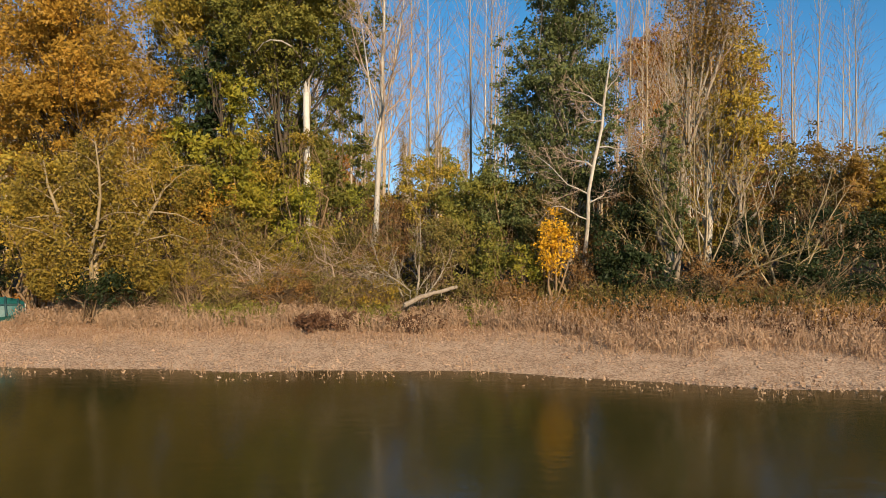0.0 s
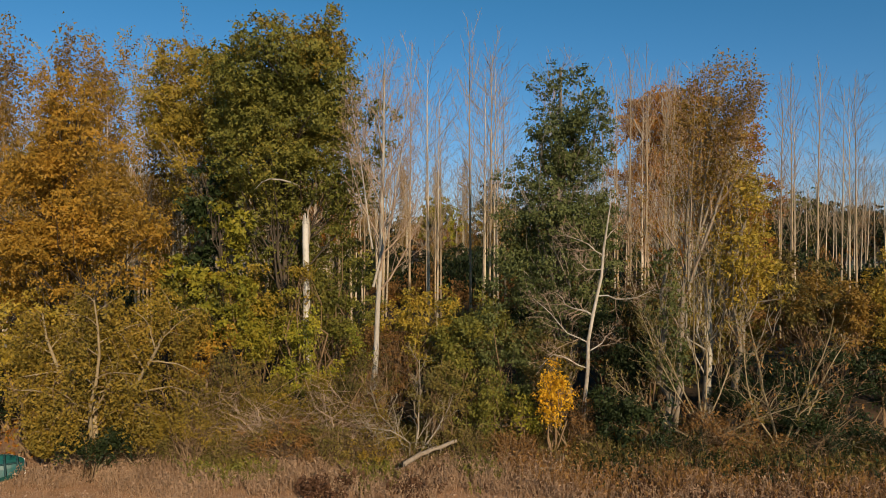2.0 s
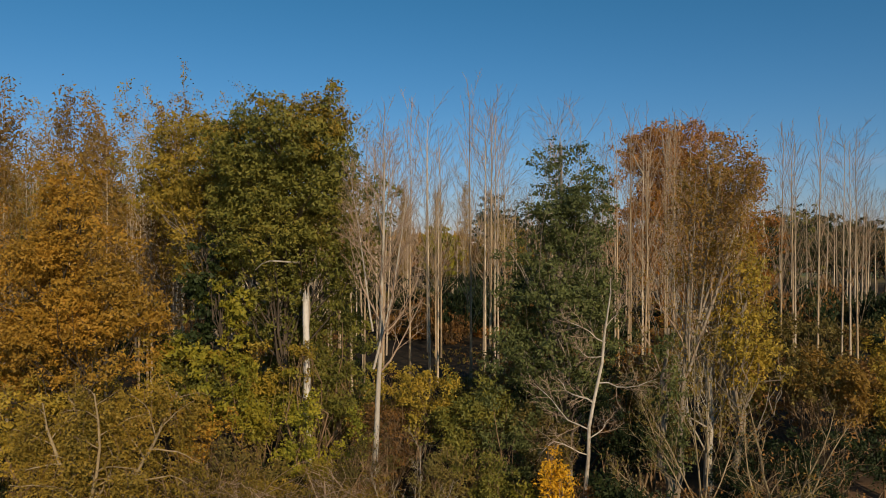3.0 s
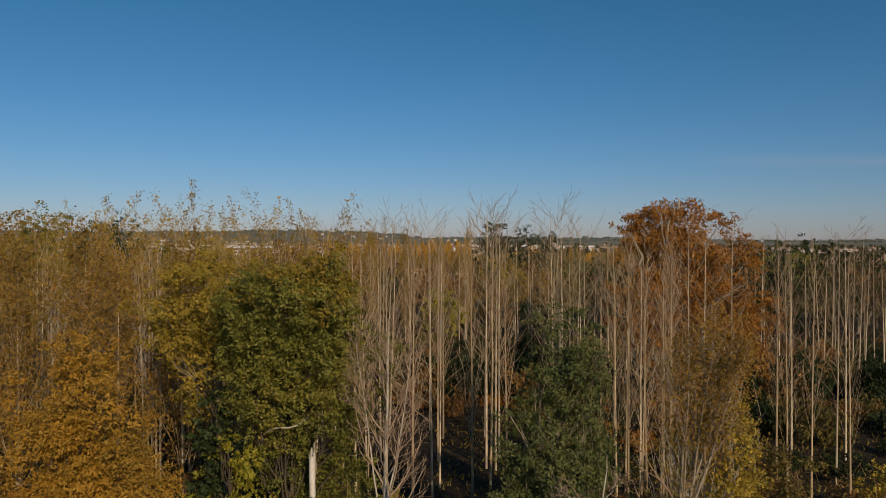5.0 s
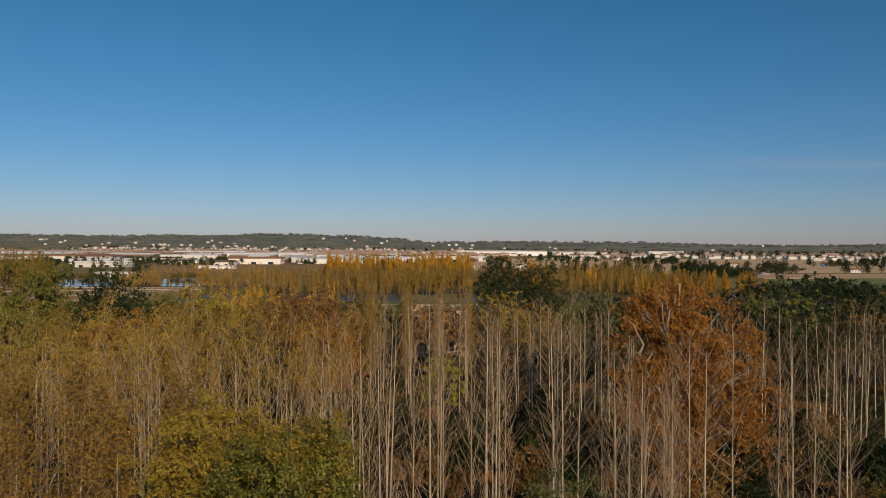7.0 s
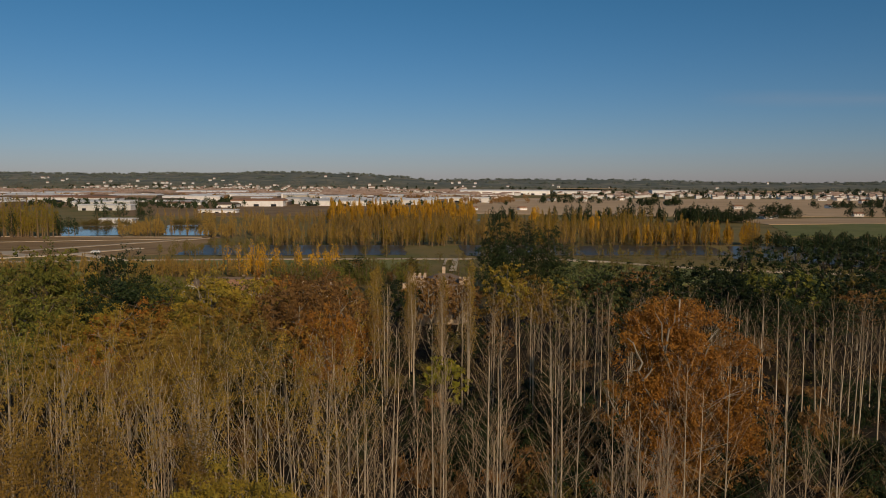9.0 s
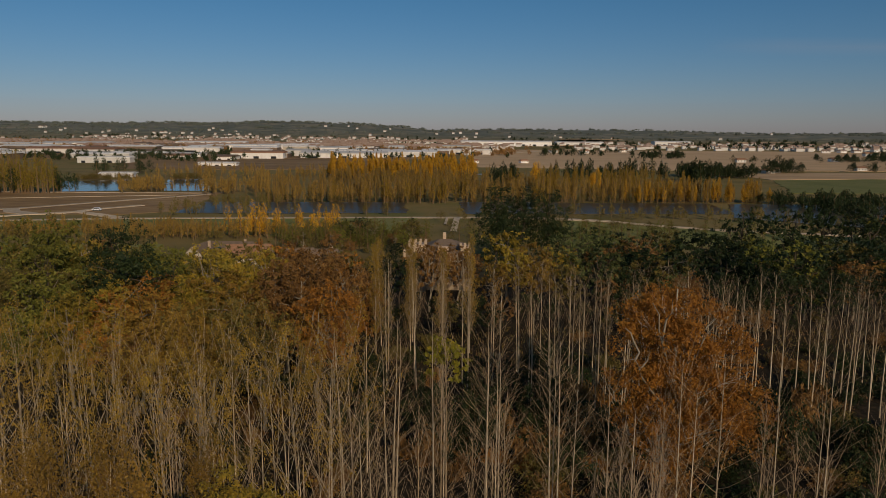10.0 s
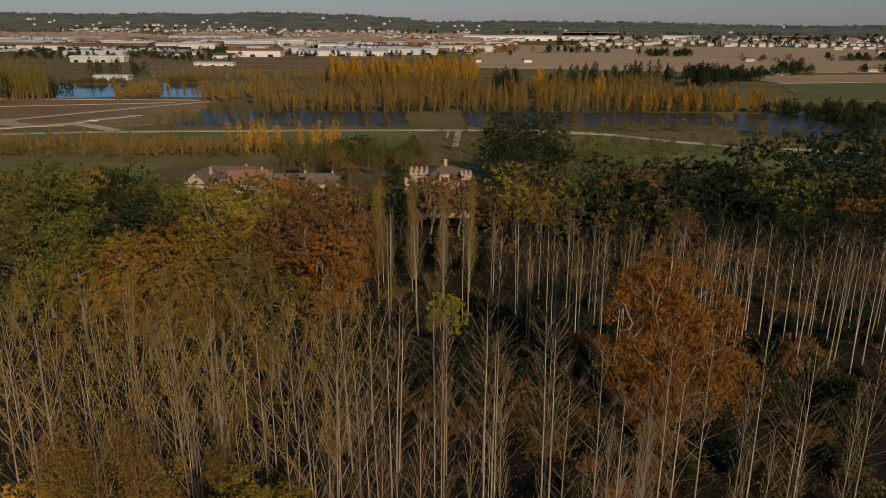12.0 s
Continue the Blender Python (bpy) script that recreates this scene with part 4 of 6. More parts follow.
bush("shrub", "tall deep green shrub with small leaves", 1.0, 32.4, 2.2, 1.5, 2.2, 8.6, M["green"], 50, 0.1, 1.3)
bush("shrub", "dense green shrub with narrow leaves", 2.7, 32.0, 1.8, 1.4, 2.0, 7.6, M["green_cool"], 51, 0.09, 1.3)
bush("shrub", "olive shrub with yellow tips", -0.7, 33.0, 1.6, 1.3, 4.0, 8.6, M["gold_green"], 52, 0.095, 1.1)
bush("shrub", "grey-green shrub with pale seed heads", 0.0, 30.2, 1.6, 1.0, 1.2, 5.0, M["olive"], 53, 0.08, 1.0, twigs=80)
bush("shrub", "green leafy shrub beside the fallen log", 2.0, 30.4, 1.9, 1.0, 1.1, 4.8, M["green"], 54, 0.085, 1.0)
bush("yellow_bush", "small bush with glowing yellow leaves", 4.4, 29.1, 0.85, 0.5, 1.9, 5.1, M["yellow"], 55, 0.085, 1.2, stems=9, lumps=9, gap=0.0)
bush("yellow_bush", "thin yellowing bush among weeds", 3.3, 29.4, 1.0, 0.6, 1.8, 3.8, M["yellow_green"], 56, 0.1, 0.8, stems=6)
bush("shrub", "brown tangle of hanging stems under the birch", 5.5, 29.4, 0.7, 0.6, 1.0, 3.9, M["brown"], 57, 0.07, 0.8, stems=16, twigs=90)
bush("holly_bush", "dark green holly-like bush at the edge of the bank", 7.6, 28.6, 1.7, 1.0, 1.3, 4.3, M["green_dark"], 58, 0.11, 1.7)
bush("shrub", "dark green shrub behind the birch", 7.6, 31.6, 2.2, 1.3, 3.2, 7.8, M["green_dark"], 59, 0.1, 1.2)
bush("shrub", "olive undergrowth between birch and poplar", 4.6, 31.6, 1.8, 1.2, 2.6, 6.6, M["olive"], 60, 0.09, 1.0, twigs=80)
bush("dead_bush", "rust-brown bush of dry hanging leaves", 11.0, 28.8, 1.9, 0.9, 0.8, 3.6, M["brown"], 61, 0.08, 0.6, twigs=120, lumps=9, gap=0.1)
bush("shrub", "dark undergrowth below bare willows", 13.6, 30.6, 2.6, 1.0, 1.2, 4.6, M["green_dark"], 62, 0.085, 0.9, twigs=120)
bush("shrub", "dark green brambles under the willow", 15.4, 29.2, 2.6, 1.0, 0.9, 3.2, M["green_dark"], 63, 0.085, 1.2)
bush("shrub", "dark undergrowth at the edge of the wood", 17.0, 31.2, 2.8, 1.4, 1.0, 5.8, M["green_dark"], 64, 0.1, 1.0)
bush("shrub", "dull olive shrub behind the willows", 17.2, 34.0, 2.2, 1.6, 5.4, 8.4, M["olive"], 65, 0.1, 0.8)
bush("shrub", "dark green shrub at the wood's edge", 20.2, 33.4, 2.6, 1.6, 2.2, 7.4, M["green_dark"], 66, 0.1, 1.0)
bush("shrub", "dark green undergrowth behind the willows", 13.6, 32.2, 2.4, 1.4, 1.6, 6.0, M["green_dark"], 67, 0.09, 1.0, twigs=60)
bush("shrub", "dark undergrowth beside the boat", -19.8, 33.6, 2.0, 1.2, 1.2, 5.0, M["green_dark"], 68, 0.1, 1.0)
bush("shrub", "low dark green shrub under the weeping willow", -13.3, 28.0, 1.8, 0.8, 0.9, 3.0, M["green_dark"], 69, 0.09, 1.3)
bush("shrub", "golden shrub at the far edge of the bank", -20.0, 33.4, 2.4, 1.6, 2.0, 9.0, M["gold_green"], 70, 0.11, 1.0)
bush("thicket", "brown twiggy undergrowth behind the pale tree", -2.6, 33.6, 2.4, 1.4, 2.0, 8.4, M["brown"], 71, 0.075, 0.5, stems=30, twigs=220)

bush("shrub", "mass of yellowing shrubs rising behind the thicket", -8.6, 33.4, 3.0, 1.4, 4.0, 9.6, M["gold_green"], 72, 0.11, 1.0)
bush("shrub", "green shrubs filling the foot of the poplar", -5.6, 34.2, 2.6, 1.4, 4.2, 10.2, M["green"], 73, 0.11, 1.0)
bush("shrub", "golden shrubs beside the weeping willow", -17.0, 30.0, 2.2, 1.4, 3.0, 8.4, M["gold_green"], 74, 0.11, 1.0)
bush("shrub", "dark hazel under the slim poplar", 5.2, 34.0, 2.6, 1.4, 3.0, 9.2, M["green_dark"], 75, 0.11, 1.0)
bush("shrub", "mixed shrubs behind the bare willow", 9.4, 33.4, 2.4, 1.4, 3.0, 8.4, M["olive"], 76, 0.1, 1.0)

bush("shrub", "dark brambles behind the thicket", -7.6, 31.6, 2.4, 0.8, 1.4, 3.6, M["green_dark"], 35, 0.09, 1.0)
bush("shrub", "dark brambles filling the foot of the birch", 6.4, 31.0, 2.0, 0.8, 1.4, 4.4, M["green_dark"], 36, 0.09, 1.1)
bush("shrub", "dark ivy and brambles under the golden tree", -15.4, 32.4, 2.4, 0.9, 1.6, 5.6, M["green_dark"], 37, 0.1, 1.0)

# low growth where the thickets meet the weeds
for n, (x, y, w, h) in enumerate([(-11.8, 28.9, 1.5, 1.7), (-10.0, 29.0, 1.7, 2.3), (-8.2, 28.8, 1.6, 1.6), (-6.4, 29.0, 1.7, 2.2), (-4.6, 28.9, 1.5, 1.9), (-2.8, 28.8, 1.4, 1.6), (0.9, 29.0, 1.4, 1.8), (2.8, 28.8, 1.3, 1.7), (6.2, 28.4, 1.3, 1.2), (9.0, 28.2, 1.5, 1.5), (12.2, 28.2, 1.7, 1.4), (14.6, 28.0, 1.8, 1.7), (17.2, 27.8, 1.8, 1.9), (-7.2, 30.6, 2.2, 3.4), (-9.4, 31.0, 2.2, 3.8), (-3.4, 30.6, 1.6, 3.4)]):
    g = gz(x, y)
    kind = ("olive", "willow", "olive", "brown")[n % 4] if x < 8 else ("green_dark", "brown", "green_dark")[n % 3]
    bush("low_scrub", "low tangled olive-brown scrub at the foot of the bank", x, y, w, 0.8, g + 0.1, g + h, M[kind], 900 + n, 0.06, 0.9, stems=14, group="scrub along the bank", twigs=70, lumps=7, gap=-0.2)
bush("shrub", "golden shrub filling the foot of the golden tree", -14.4, 32.0, 2.8, 1.2, 3.4, 8.8, M["gold_green"], 79, 0.095, 1.0, lumps=8)
bush("shrub", "hanging green growth below the poplar's crown", -7.0, 35.3, 3.0, 1.0, 6.8, 11.4, M["green"], 34, 0.1, 0.9, lumps=8)
bush("shrub", "golden-brown shrub behind the bare willows", 17.6, 33.0, 2.6, 1.5, 4.6, 9.0, M["ochre"], 77, 0.1, 1.1, lumps=8)
bush("shrub", "yellowing shrub at the edge of the rows", 20.8, 32.6, 2.2, 1.5, 3.4, 8.2, M["gold_green"], 78, 0.1, 1.0, lumps=8)

# undergrowth between the bank trees and the plantation
for n, (x, y) in enumerate([(-17, 37), (-14, 41), (-6, 38.5), (-2, 37.5), (2.5, 37), (8, 37), (10.5, 35.6), (14.5, 38), (19.5, 39), (24, 40), (-22, 42), (22.5, 36), (0.4, 39.5), (5, 39), (-9, 42), (-3.5, 40.5), (12, 40), (17, 41), (28, 43)]):
    kind = ("olive", "brown", "green", "gold_green")[n % 4]
    bush("undergrowth", "mixed undergrowth in shade behind the bank trees", x, y, 3.0, 1.8, gz(x, y) + 0.2, gz(x, y) + 5.0 + 1.6 * (n % 3), M[kind], 80 + n, 0.13, 0.75, group="undergrowth behind the bank", twigs=50)

# ---- the poplar plantation ----
STEM = (10, 0.006, 0.004, 0.12)


def poplar_mesh(kind, seed, height):
    """Meshes of one plantation poplar: trunk with limbs, fine twigs, and leaves if it kept any."""
    rng = np.random.default_rng(seed)
    if kind == "bare":
        spec = ((*STEM, 26, 0.34, 48, 0.33), (4, 0.05, 0.06, 0.3, 5, 0.15, 34, 0.5), (2, 0.08, 0.08, 0.6, 0, 0, 0, 0))
    elif kind == "vase":
        spec = ((*STEM, 11, 0.22, 36, 0.70), (6, 0.05, 0.095, 0.25, 4, 0.3, 30, 0.36), (2, 0.08, 0.08, 0.6, 0, 0, 0, 0))
    elif kind == "far":
        spec = ((*STEM, 16, 0.45, 30, 0.28), (4, 0.05, 0.09, 0.3, 6, 0.15, 32, 0.5), (2, 0.08, 0.08, 0.6, 0, 0, 0, 0))
    elif kind == "feather":
        spec = ((*STEM, 44, 0.14, 26, 0.32), (4, 0.06, 0.12, 0.3, 7, 0.1, 24, 0.5), (3, 0.08, 0.1, 0.6, 0, 0, 0, 0))
    elif kind == "narrow":
        spec = ((*STEM, 28, 0.30, 22, 0.22), (4, 0.05, 0.12, 0.3, 5, 0.15, 24, 0.5), (2, 0.08, 0.1, 0.6, 0, 0, 0, 0))
    else:
        spec = ((*STEM, 46, 0.16, 20, 0.26), (4, 0.05, 0.14, 0.3, 6, 0.1, 20, 0.55), (2, 0.06, 0.1, 0.6, 0, 0, 0, 0))
    out = skeleton_of(rng, [((0, 0, 0), (0, 0, 1), height, 0.098 if kind == "far" else 0.088)], spec)
    made = [("trunk", mesh_of("trunk", tubes(out[0], 7), M["limb_poplar" if kind == "narrow" else "bark_poplar"], True)), ("branchwork", mesh_of("branchwork", tubes([(p, np.maximum(r * (0.36 if kind == "narrow" else 1.2 if kind == "vase" else 0.8), 0.011)) for p, r in out[1]], 3), M["bark_poplar" if kind == "vase" else "limb_poplar"], True)),
            ("brushwood", mesh_of("brushwood", tubes([(p, np.full(len(p), 0.0065)) for p, r in out[2]], 3), M["twig_gold"] if kind in ("feather", "column", "vase") else M["twig_tan"] if kind == "narrow" else M["twig_brown"]))]
    if kind == "vase":
        tips = [l for l in out[2] if l[0][-1][2] > height * 0.76] or out[2]
        made.append(("foliage", mesh_of("foliage", [leaf_quads(rng, along(rng, tips, 900, 0.16), 0.098)], M["tuft"])))
    if kind == "feather":
        made.append(("foliage", mesh_of("foliage", [leaf_quads(rng, along(rng, [l for l in out[2] if l[0][-1][2] > height * 0.2], 6400, 0.24), 0.115)], M["ochre"])))
    if kind == "column":
        made.append(("foliage", mesh_of("foliage", [leaf_quads(rng, along(rng, [l for l in out[2] if l[0][-1][2] > height * 0.3], 2600, 0.15), 0.12)], M["tuft"])))
    return made


def plant(meshes, name, label, x, y, scale, turn, lean, group):
    ob = thing(name, label, "tree", pose(x, y, gz(x, y) - 0.1, lean[0], lean[1], turn) @ Matrix.Diagonal((scale, scale, scale, 1)), group)
    for part_name, me in meshes:
        child(part_name, me, ob, kind="" if part_name == "trunk" else "stuff")


rng = np.random.default_rng(77)
bare = [poplar_mesh("bare", 200 + n, 16.5) for n in range(5)]
vase = [poplar_mesh("vase", 300 + n, 16.5) for n in range(5)]
far_bare = [poplar_mesh("far", 250 + n, 16.5) for n in range(4)]
narrow = [poplar_mesh("narrow", 350 + n, 16.5) for n in range(3)]
feather = [poplar_mesh("feather", 450 + n, 18) for n in range(2)]
column = [poplar_mesh("column", 400 + n, 18) for n in range(2)]
for y in (45.6, 51.5, 58.5, 65.0, 88, 92, 96, 100, 104, 110):
    pitch = 4.75 if y < 80 else 3.9
    for col in range(-1, 19):
        x = -5.1 + col * pitch + rng.normal() * 0.35
        if abs(x) > 0.63 * y + 4 or (y == 65 and x > 4) or (y == 45.6 and x > 2) or (y > 85 and -14 < x < 8 and y < 100) or (y > 108 and x > 24) or (x - 22) ** 2 + (y - 70) ** 2 < 50:
            continue
        if y > 85 and rng.uniform() < 0.1:
            continue
        tall = rng.uniform(1.0, 1.16) if y < 80 else rng.uniform(0.95, 1.09)
        plant((narrow[rng.integers(0, 3)] if rng.uniform() < 0.15 else far_bare[rng.integers(0, 4)] if y > 85 else bare[rng.integers(0, 5)]), "bare_poplar", "leafless plantation poplar with pale straight trunk", x, y + rng.normal() * 0.5, tall, rng.uniform(0, 360), rng.normal(size=2) * 0.9, "rows of bare poplars")
for x, y in ((-5.3, 65.5), (-1.4, 68), (3.6, 66), (3.2, 56.2), (3.9, 55.6), (8.8, 58.7), (9.4, 58.2)):
    plant(bare[rng.integers(0, 5)], "bare_poplar", "leafless plantation poplar with pale straight trunk", x, y, 1.2, rng.uniform(0, 360), (0.5, 0.2), "rows of bare poplars")
for row in range(6):
    y = 47.5 + row * 5.2
    for col in range(12):
        x = -10.5 - col * 4.4 + (row % 2) * 2.0 + rng.normal() * 0.5
        if x < -0.63 * y - 4:
            continue
        plant(vase[rng.integers(0, 5)], "yellowing_poplar", "plantation poplar with last yellow leaves at the top", x, y + rng.normal() * 0.6, rng.uniform(0.92, 1.05) - 0.006 * row, rng.uniform(0, 360), rng.normal(size=2) * 1.3, "block of yellowing poplars")
for n, (x, y) in enumerate([(-11.6, 113), (-6.2, 115), (-1.2, 117), (3.5, 120), (-11.8, 124), (-6.4, 126)]):
    plant(column[n % 2], "column_poplar", "narrow columnar poplar with pale upright branches", x, y, 1.02 - 0.03 * (n % 3), 70 * n, (0, 0), "columnar poplars by the lane")
for n, (x, y, h) in enumerate([(-24.8, 42, 0.98), (-21.6, 42.4, 0.97), (-18.6, 40.6, 0.93), (-27.6, 43.6, 0.9), (-15.6, 43, 0.94)]):
    plant(feather[n % 2], "olive_poplar", "twiggy olive-brown poplar with small dull leaves behind the bank", x, y, h, 110 * n, (0, 0), "twiggy poplars behind the golden tree")
for n in range(15):
    x = (-24, -22.4, -20.8, -19.6, -18.2, -16.8, -15.2, -13.8, -6.4, -4.8, 12.6, 13.8, 15.2, 16.4, -26)[n]
    plant(narrow[n % 3], "bare_poplar", "leafless poplar with a haze of pale upright twigs", x + rng.normal() * 0.3, 46.5 + rng.uniform(0, 5), rng.uniform(0.98, 1.1), 70 * n, (0.3, 0.2), "rows of bare poplars")
for x, y, h in ((1.6, 42.5, 1.16), (2.7, 43.8, 1.12), (6.3, 40.2, 1.02), (-2.0, 45, 1.12), (-3.6, 44, 1.08), (9.5, 44.2, 0.98), (10.3, 43, 1.0), (10.9, 43.6, 1.06), (11.6, 42.8, 0.98), (12.3, 43.8, 1.04), (13.1, 43.2, 0.96), (13.9, 44.4, 1.0), (20.6, 43.4, 1.0), (22.6, 44.6, 1.04), (24.6, 43.8, 0.98)):
    plant(narrow[rng.integers(0, 3)], "bare_poplar", "tall leafless poplar at the front of the rows", x, y, h, rng.uniform(0, 360), (0.4, -0.3), "rows of bare poplars")
plane = leafy_tree("plane_tree", "large plane tree with rust-orange leaves and pale limbs", (22.4, 71.4), 22,
           [(22.0, 71, 20.8, 4.4, 3.8, 3.5), (18.4, 70, 17.8, 2.9, 2.8, 3.2), (26.2, 70.5, 18.8, 3.3, 3.2, 3.6), (22.4, 70, 15.2, 4.4, 3.6, 3.2), (28.4, 69.5, 13.4, 2.8, 2.8, 3.2), (19.2, 69.5, 11.8, 2.6, 2.6, 2.6), (25.0, 69, 10.7, 3.4, 3, 2.8), (29.4, 69.2, 9.2, 2.0, 2, 2.2), (18.6, 71, 21.8, 2.0, 2.2, 2.2), (17.0, 70.4, 14.6, 1.6, 1.8, 1.8), (22.6, 69, 8.2, 2.8, 2.4, 2.2), (22.4, 68.6, 12.6, 2.6, 1.6, 2.4)],
           M["rust"], M["bark_pale"], 6500, 13, 0.4, 0.15, 18, up=0.0, limbs=48, radius=0.3, gap=-0.5, twigs=160, many=46)
foot = np.array(plane.matrix_basis.translation)
for line in (((22.4, 70.6, 12.5), (20.6, 69.4, 14.2), (19.5, 68.2, 15.6), (18.6, 67.6, 16.9), (18.3, 67.4, 17.9), (17.8, 67.3, 18.7), (16.9, 67.4, 18.5)), ((17.9, 67.3, 18.7), (18.2, 67.2, 19.4), (17.7, 67.3, 20.3), (17.4, 67.6, 21.2), (16.9, 68.0, 21.6)), ((18.3, 67.4, 17.6), (19.0, 67.3, 18.5), (19.3, 67.4, 19.5)),
             ((22.4, 70.6, 16.0), (21.2, 68.6, 18.4), (20.3, 67.2, 20.4), (19.9, 67.0, 21.6), (19.9, 67.2, 23.1), (19.4, 67.8, 24.1)), ((20.3, 67.2, 20.4), (20.5, 67.0, 22.6), (21.1, 67.2, 23.3), (21.2, 67.6, 24.5)), ((23.0, 70.6, 16.4), (24.0, 68.2, 18.8), (24.2, 67.2, 20.6), (25.0, 67.4, 22.0))):
    line = np.array(line)
    child("limb", mesh_of("limb", tubes([(line - foot, np.linspace(0.13, 0.04, len(line)))], 7), M["bark_grey"], True), plane, "pale peeling limb")
leafy_tree("young_tree", "yellow-green young tree among bare poplars", (-0.8, 87.4), 11, [(-0.8, 87, 13, 2.6, 2.4, 2.2), (-0.2, 87.2, 10.8, 2.4, 2.2, 1.6)], M["yellow_green"], M["bark_grey"], 200, 12, 0.3, 0.24, 19, limbs=14)
SCRUB = {}


def scrub(name, label, x, y, w, h, kind, group):
    """A low shrub of the plantation floor; a few meshes per kind serve for all of them."""
    n = rng.integers(0, 3)
    if (kind, n) not in SCRUB:
        r2 = np.random.default_rng(len(kind) * 31 + int(n) * 7)
        blobs = [(0, 0, 0.45, 0.7, 0.7, 0.42)] + [(0.75 * math.cos(a), 0.75 * math.sin(a), r2.uniform(0.3, 0.7), r2.uniform(0.3, 0.55), r2.uniform(0.3, 0.55), r2.uniform(0.2, 0.35)) for a in r2.uniform(0, 6.28, 6)]
        pts, clump, _ = blob_points(r2, blobs, 190, 9, 0.15, 0.45, -0.4, 0.7)
        pts[:, 2] = np.maximum(pts[:, 2], 0.03)
        stems = [bent(r2, np.array([*r2.normal(size=2) * 0.15, 0.0]), clump[r2.integers(0, len(clump))] * 1.05, 0.014, 0.004, 4, 0.05, 0.07) for _ in range(26)]
        SCRUB[kind, n] = (mesh_of("branchwork", tubes(stems, 3), M["twig_brown"]), mesh_of("foliage", [leaf_quads(r2, pts, 0.062)], M[kind]))
    ob = thing(name, label, "bush", pose(x, y, gz(x, y) - 0.05, 0, 0, rng.uniform(0, 360)) @ Matrix.Diagonal((w, w, h, 1)), group)
    child("branchwork", SCRUB[kind, n][0], ob, kind="stuff")
    child("foliage", SCRUB[kind, n][1], ob, kind="stuff")


for n in range(120):
    y = 44 + 90 * rng.uniform() ** 0.8
    x = rng.uniform(-0.55, 0.64) * y
    if 4.5 < x < 10 and 62 < y < 75:
        continue
    kind = ("green_dark", "olive", "green_dark", "brown", "green_dark", "green_dark", "brown")[n % 7]
    scrub("undergrowth", "low scrub on the floor of the plantation", x, y, rng.uniform(1.4, 3.0), rng.uniform(1.2, 3.8), kind, "scrub in the plantation")
for n in range(50):
    x, y = rng.uniform(9, 62), rng.uniform(62, 112)
    scrub("undergrowth", "low scrub on the floor of the plantation", x, y, rng.uniform(1.8, 3.6), rng.uniform(1.6, 4.2), ("green_dark", "olive", "brown")[n % 3], "scrub in the plantation")
for n in range(34):
    x, y = rng.uniform(-6, 56), rng.uniform(76, 92)
    if abs(x - 22) < 7 and y < 80:
        continue
    scrub("undergrowth", "tall dark scrub between the two blocks of rows", x, y, rng.uniform(2.4, 3.8), rng.uniform(4.0, 7.0), ("green_dark", "brown", "green_dark")[n % 3], "scrub in the plantation")
for n in range(26):
    x, y = (rng.uniform(-4, 22), rng.uniform(75.5, 80)) if n < 18 else (rng.uniform(10, 40), rng.uniform(60, 95))
    scrub("bracken", "rust-brown bracken on the plantation floor", x, y, rng.uniform(1.2, 2.2), rng.uniform(1.0, 1.9), "rust", "bracken in the plantation")
for n, (x, y, h) in enumerate([(9.5, 84, 8), (2.6, 83, 7.5), (5.8, 87, 8), (-3.6, 84, 7), (12.5, 86, 8), (10.5, 92, 7.5), (8, 98, 7), (12.5, 101, 8), (-9.5, 92, 9), (-12.5, 96, 8), (14, 78, 5), (4, 95, 6)]):
    bush("shrub", "dark evergreen shrub along the shaded lane", x, y, 2.6, 2.2, gz(x, y) + 0.1, gz(x, y) + h, M["green_dark"], 600 + n, 0.22, 1.0, stems=7, group="evergreens by the lane", per=12)

# ---- mixed woods round the house ----
WOOD = {}


def wood_tree(kind, n, near):
    """Meshes of a wood tree about 12 m high, for copies; the near grade has more and smaller leaves."""
    if (kind, n, near) not in WOOD:
        rng = np.random.default_rng(sum(map(ord, kind)) * 3 + n)
        blobs = [(0, 0, 8.0, 3.4, 3.2, 3.6)]
        for _ in range(6):
            a = rng.uniform(0, 6.28)
            blobs.append((2.6 * math.cos(a), 2.6 * math.sin(a), rng.uniform(5.2, 10), rng.uniform(1.5, 2.4), rng.uniform(1.5, 2.4), rng.uniform(1.4, 2.4)))
        clumps, per, leaf = (420, 14, 0.17) if near else (150, 14, 0.27)
        pts, clump, faces = blob_points(rng, blobs, clumps, per, 0.34 if near else 0.42, 0.35, -0.5, bough=0.36, many=26)
        stem = bent(rng, np.zeros(3), np.array([0.2, 0, 10.0]), 0.24, 0.05, 7, 0, 0.02)
        lines = [bent(rng, stem[0][rng.integers(2, 6)], clump[rng.integers(0, len(clump))], 0.09, 0.02, 4, 0.05, 0.05) for _ in range(20)]
        WOOD[kind, n, near] = (mesh_of("trunk", tubes([stem], 6), M["bark_dark" if kind.startswith("green") else "bark_grey"], True), mesh_of("branchwork", tubes(lines, 4), M["bark_dark" if kind.startswith("green") else "bark_grey"], True), mesh_of("foliage", [leaf_quads(rng, pts, leaf, faces=faces)], M[kind]))
    return WOOD[kind, n, near]


WORDS = {"green_dark": "dark evergreen", "green": "green-leaved", "olive": "dull olive", "brown": "brown-leaved", "rust": "rust-red", "gold_green": "yellowing", "gold": "golden", "ochre": "ochre-leaved", "green_cool": "grey-green"}


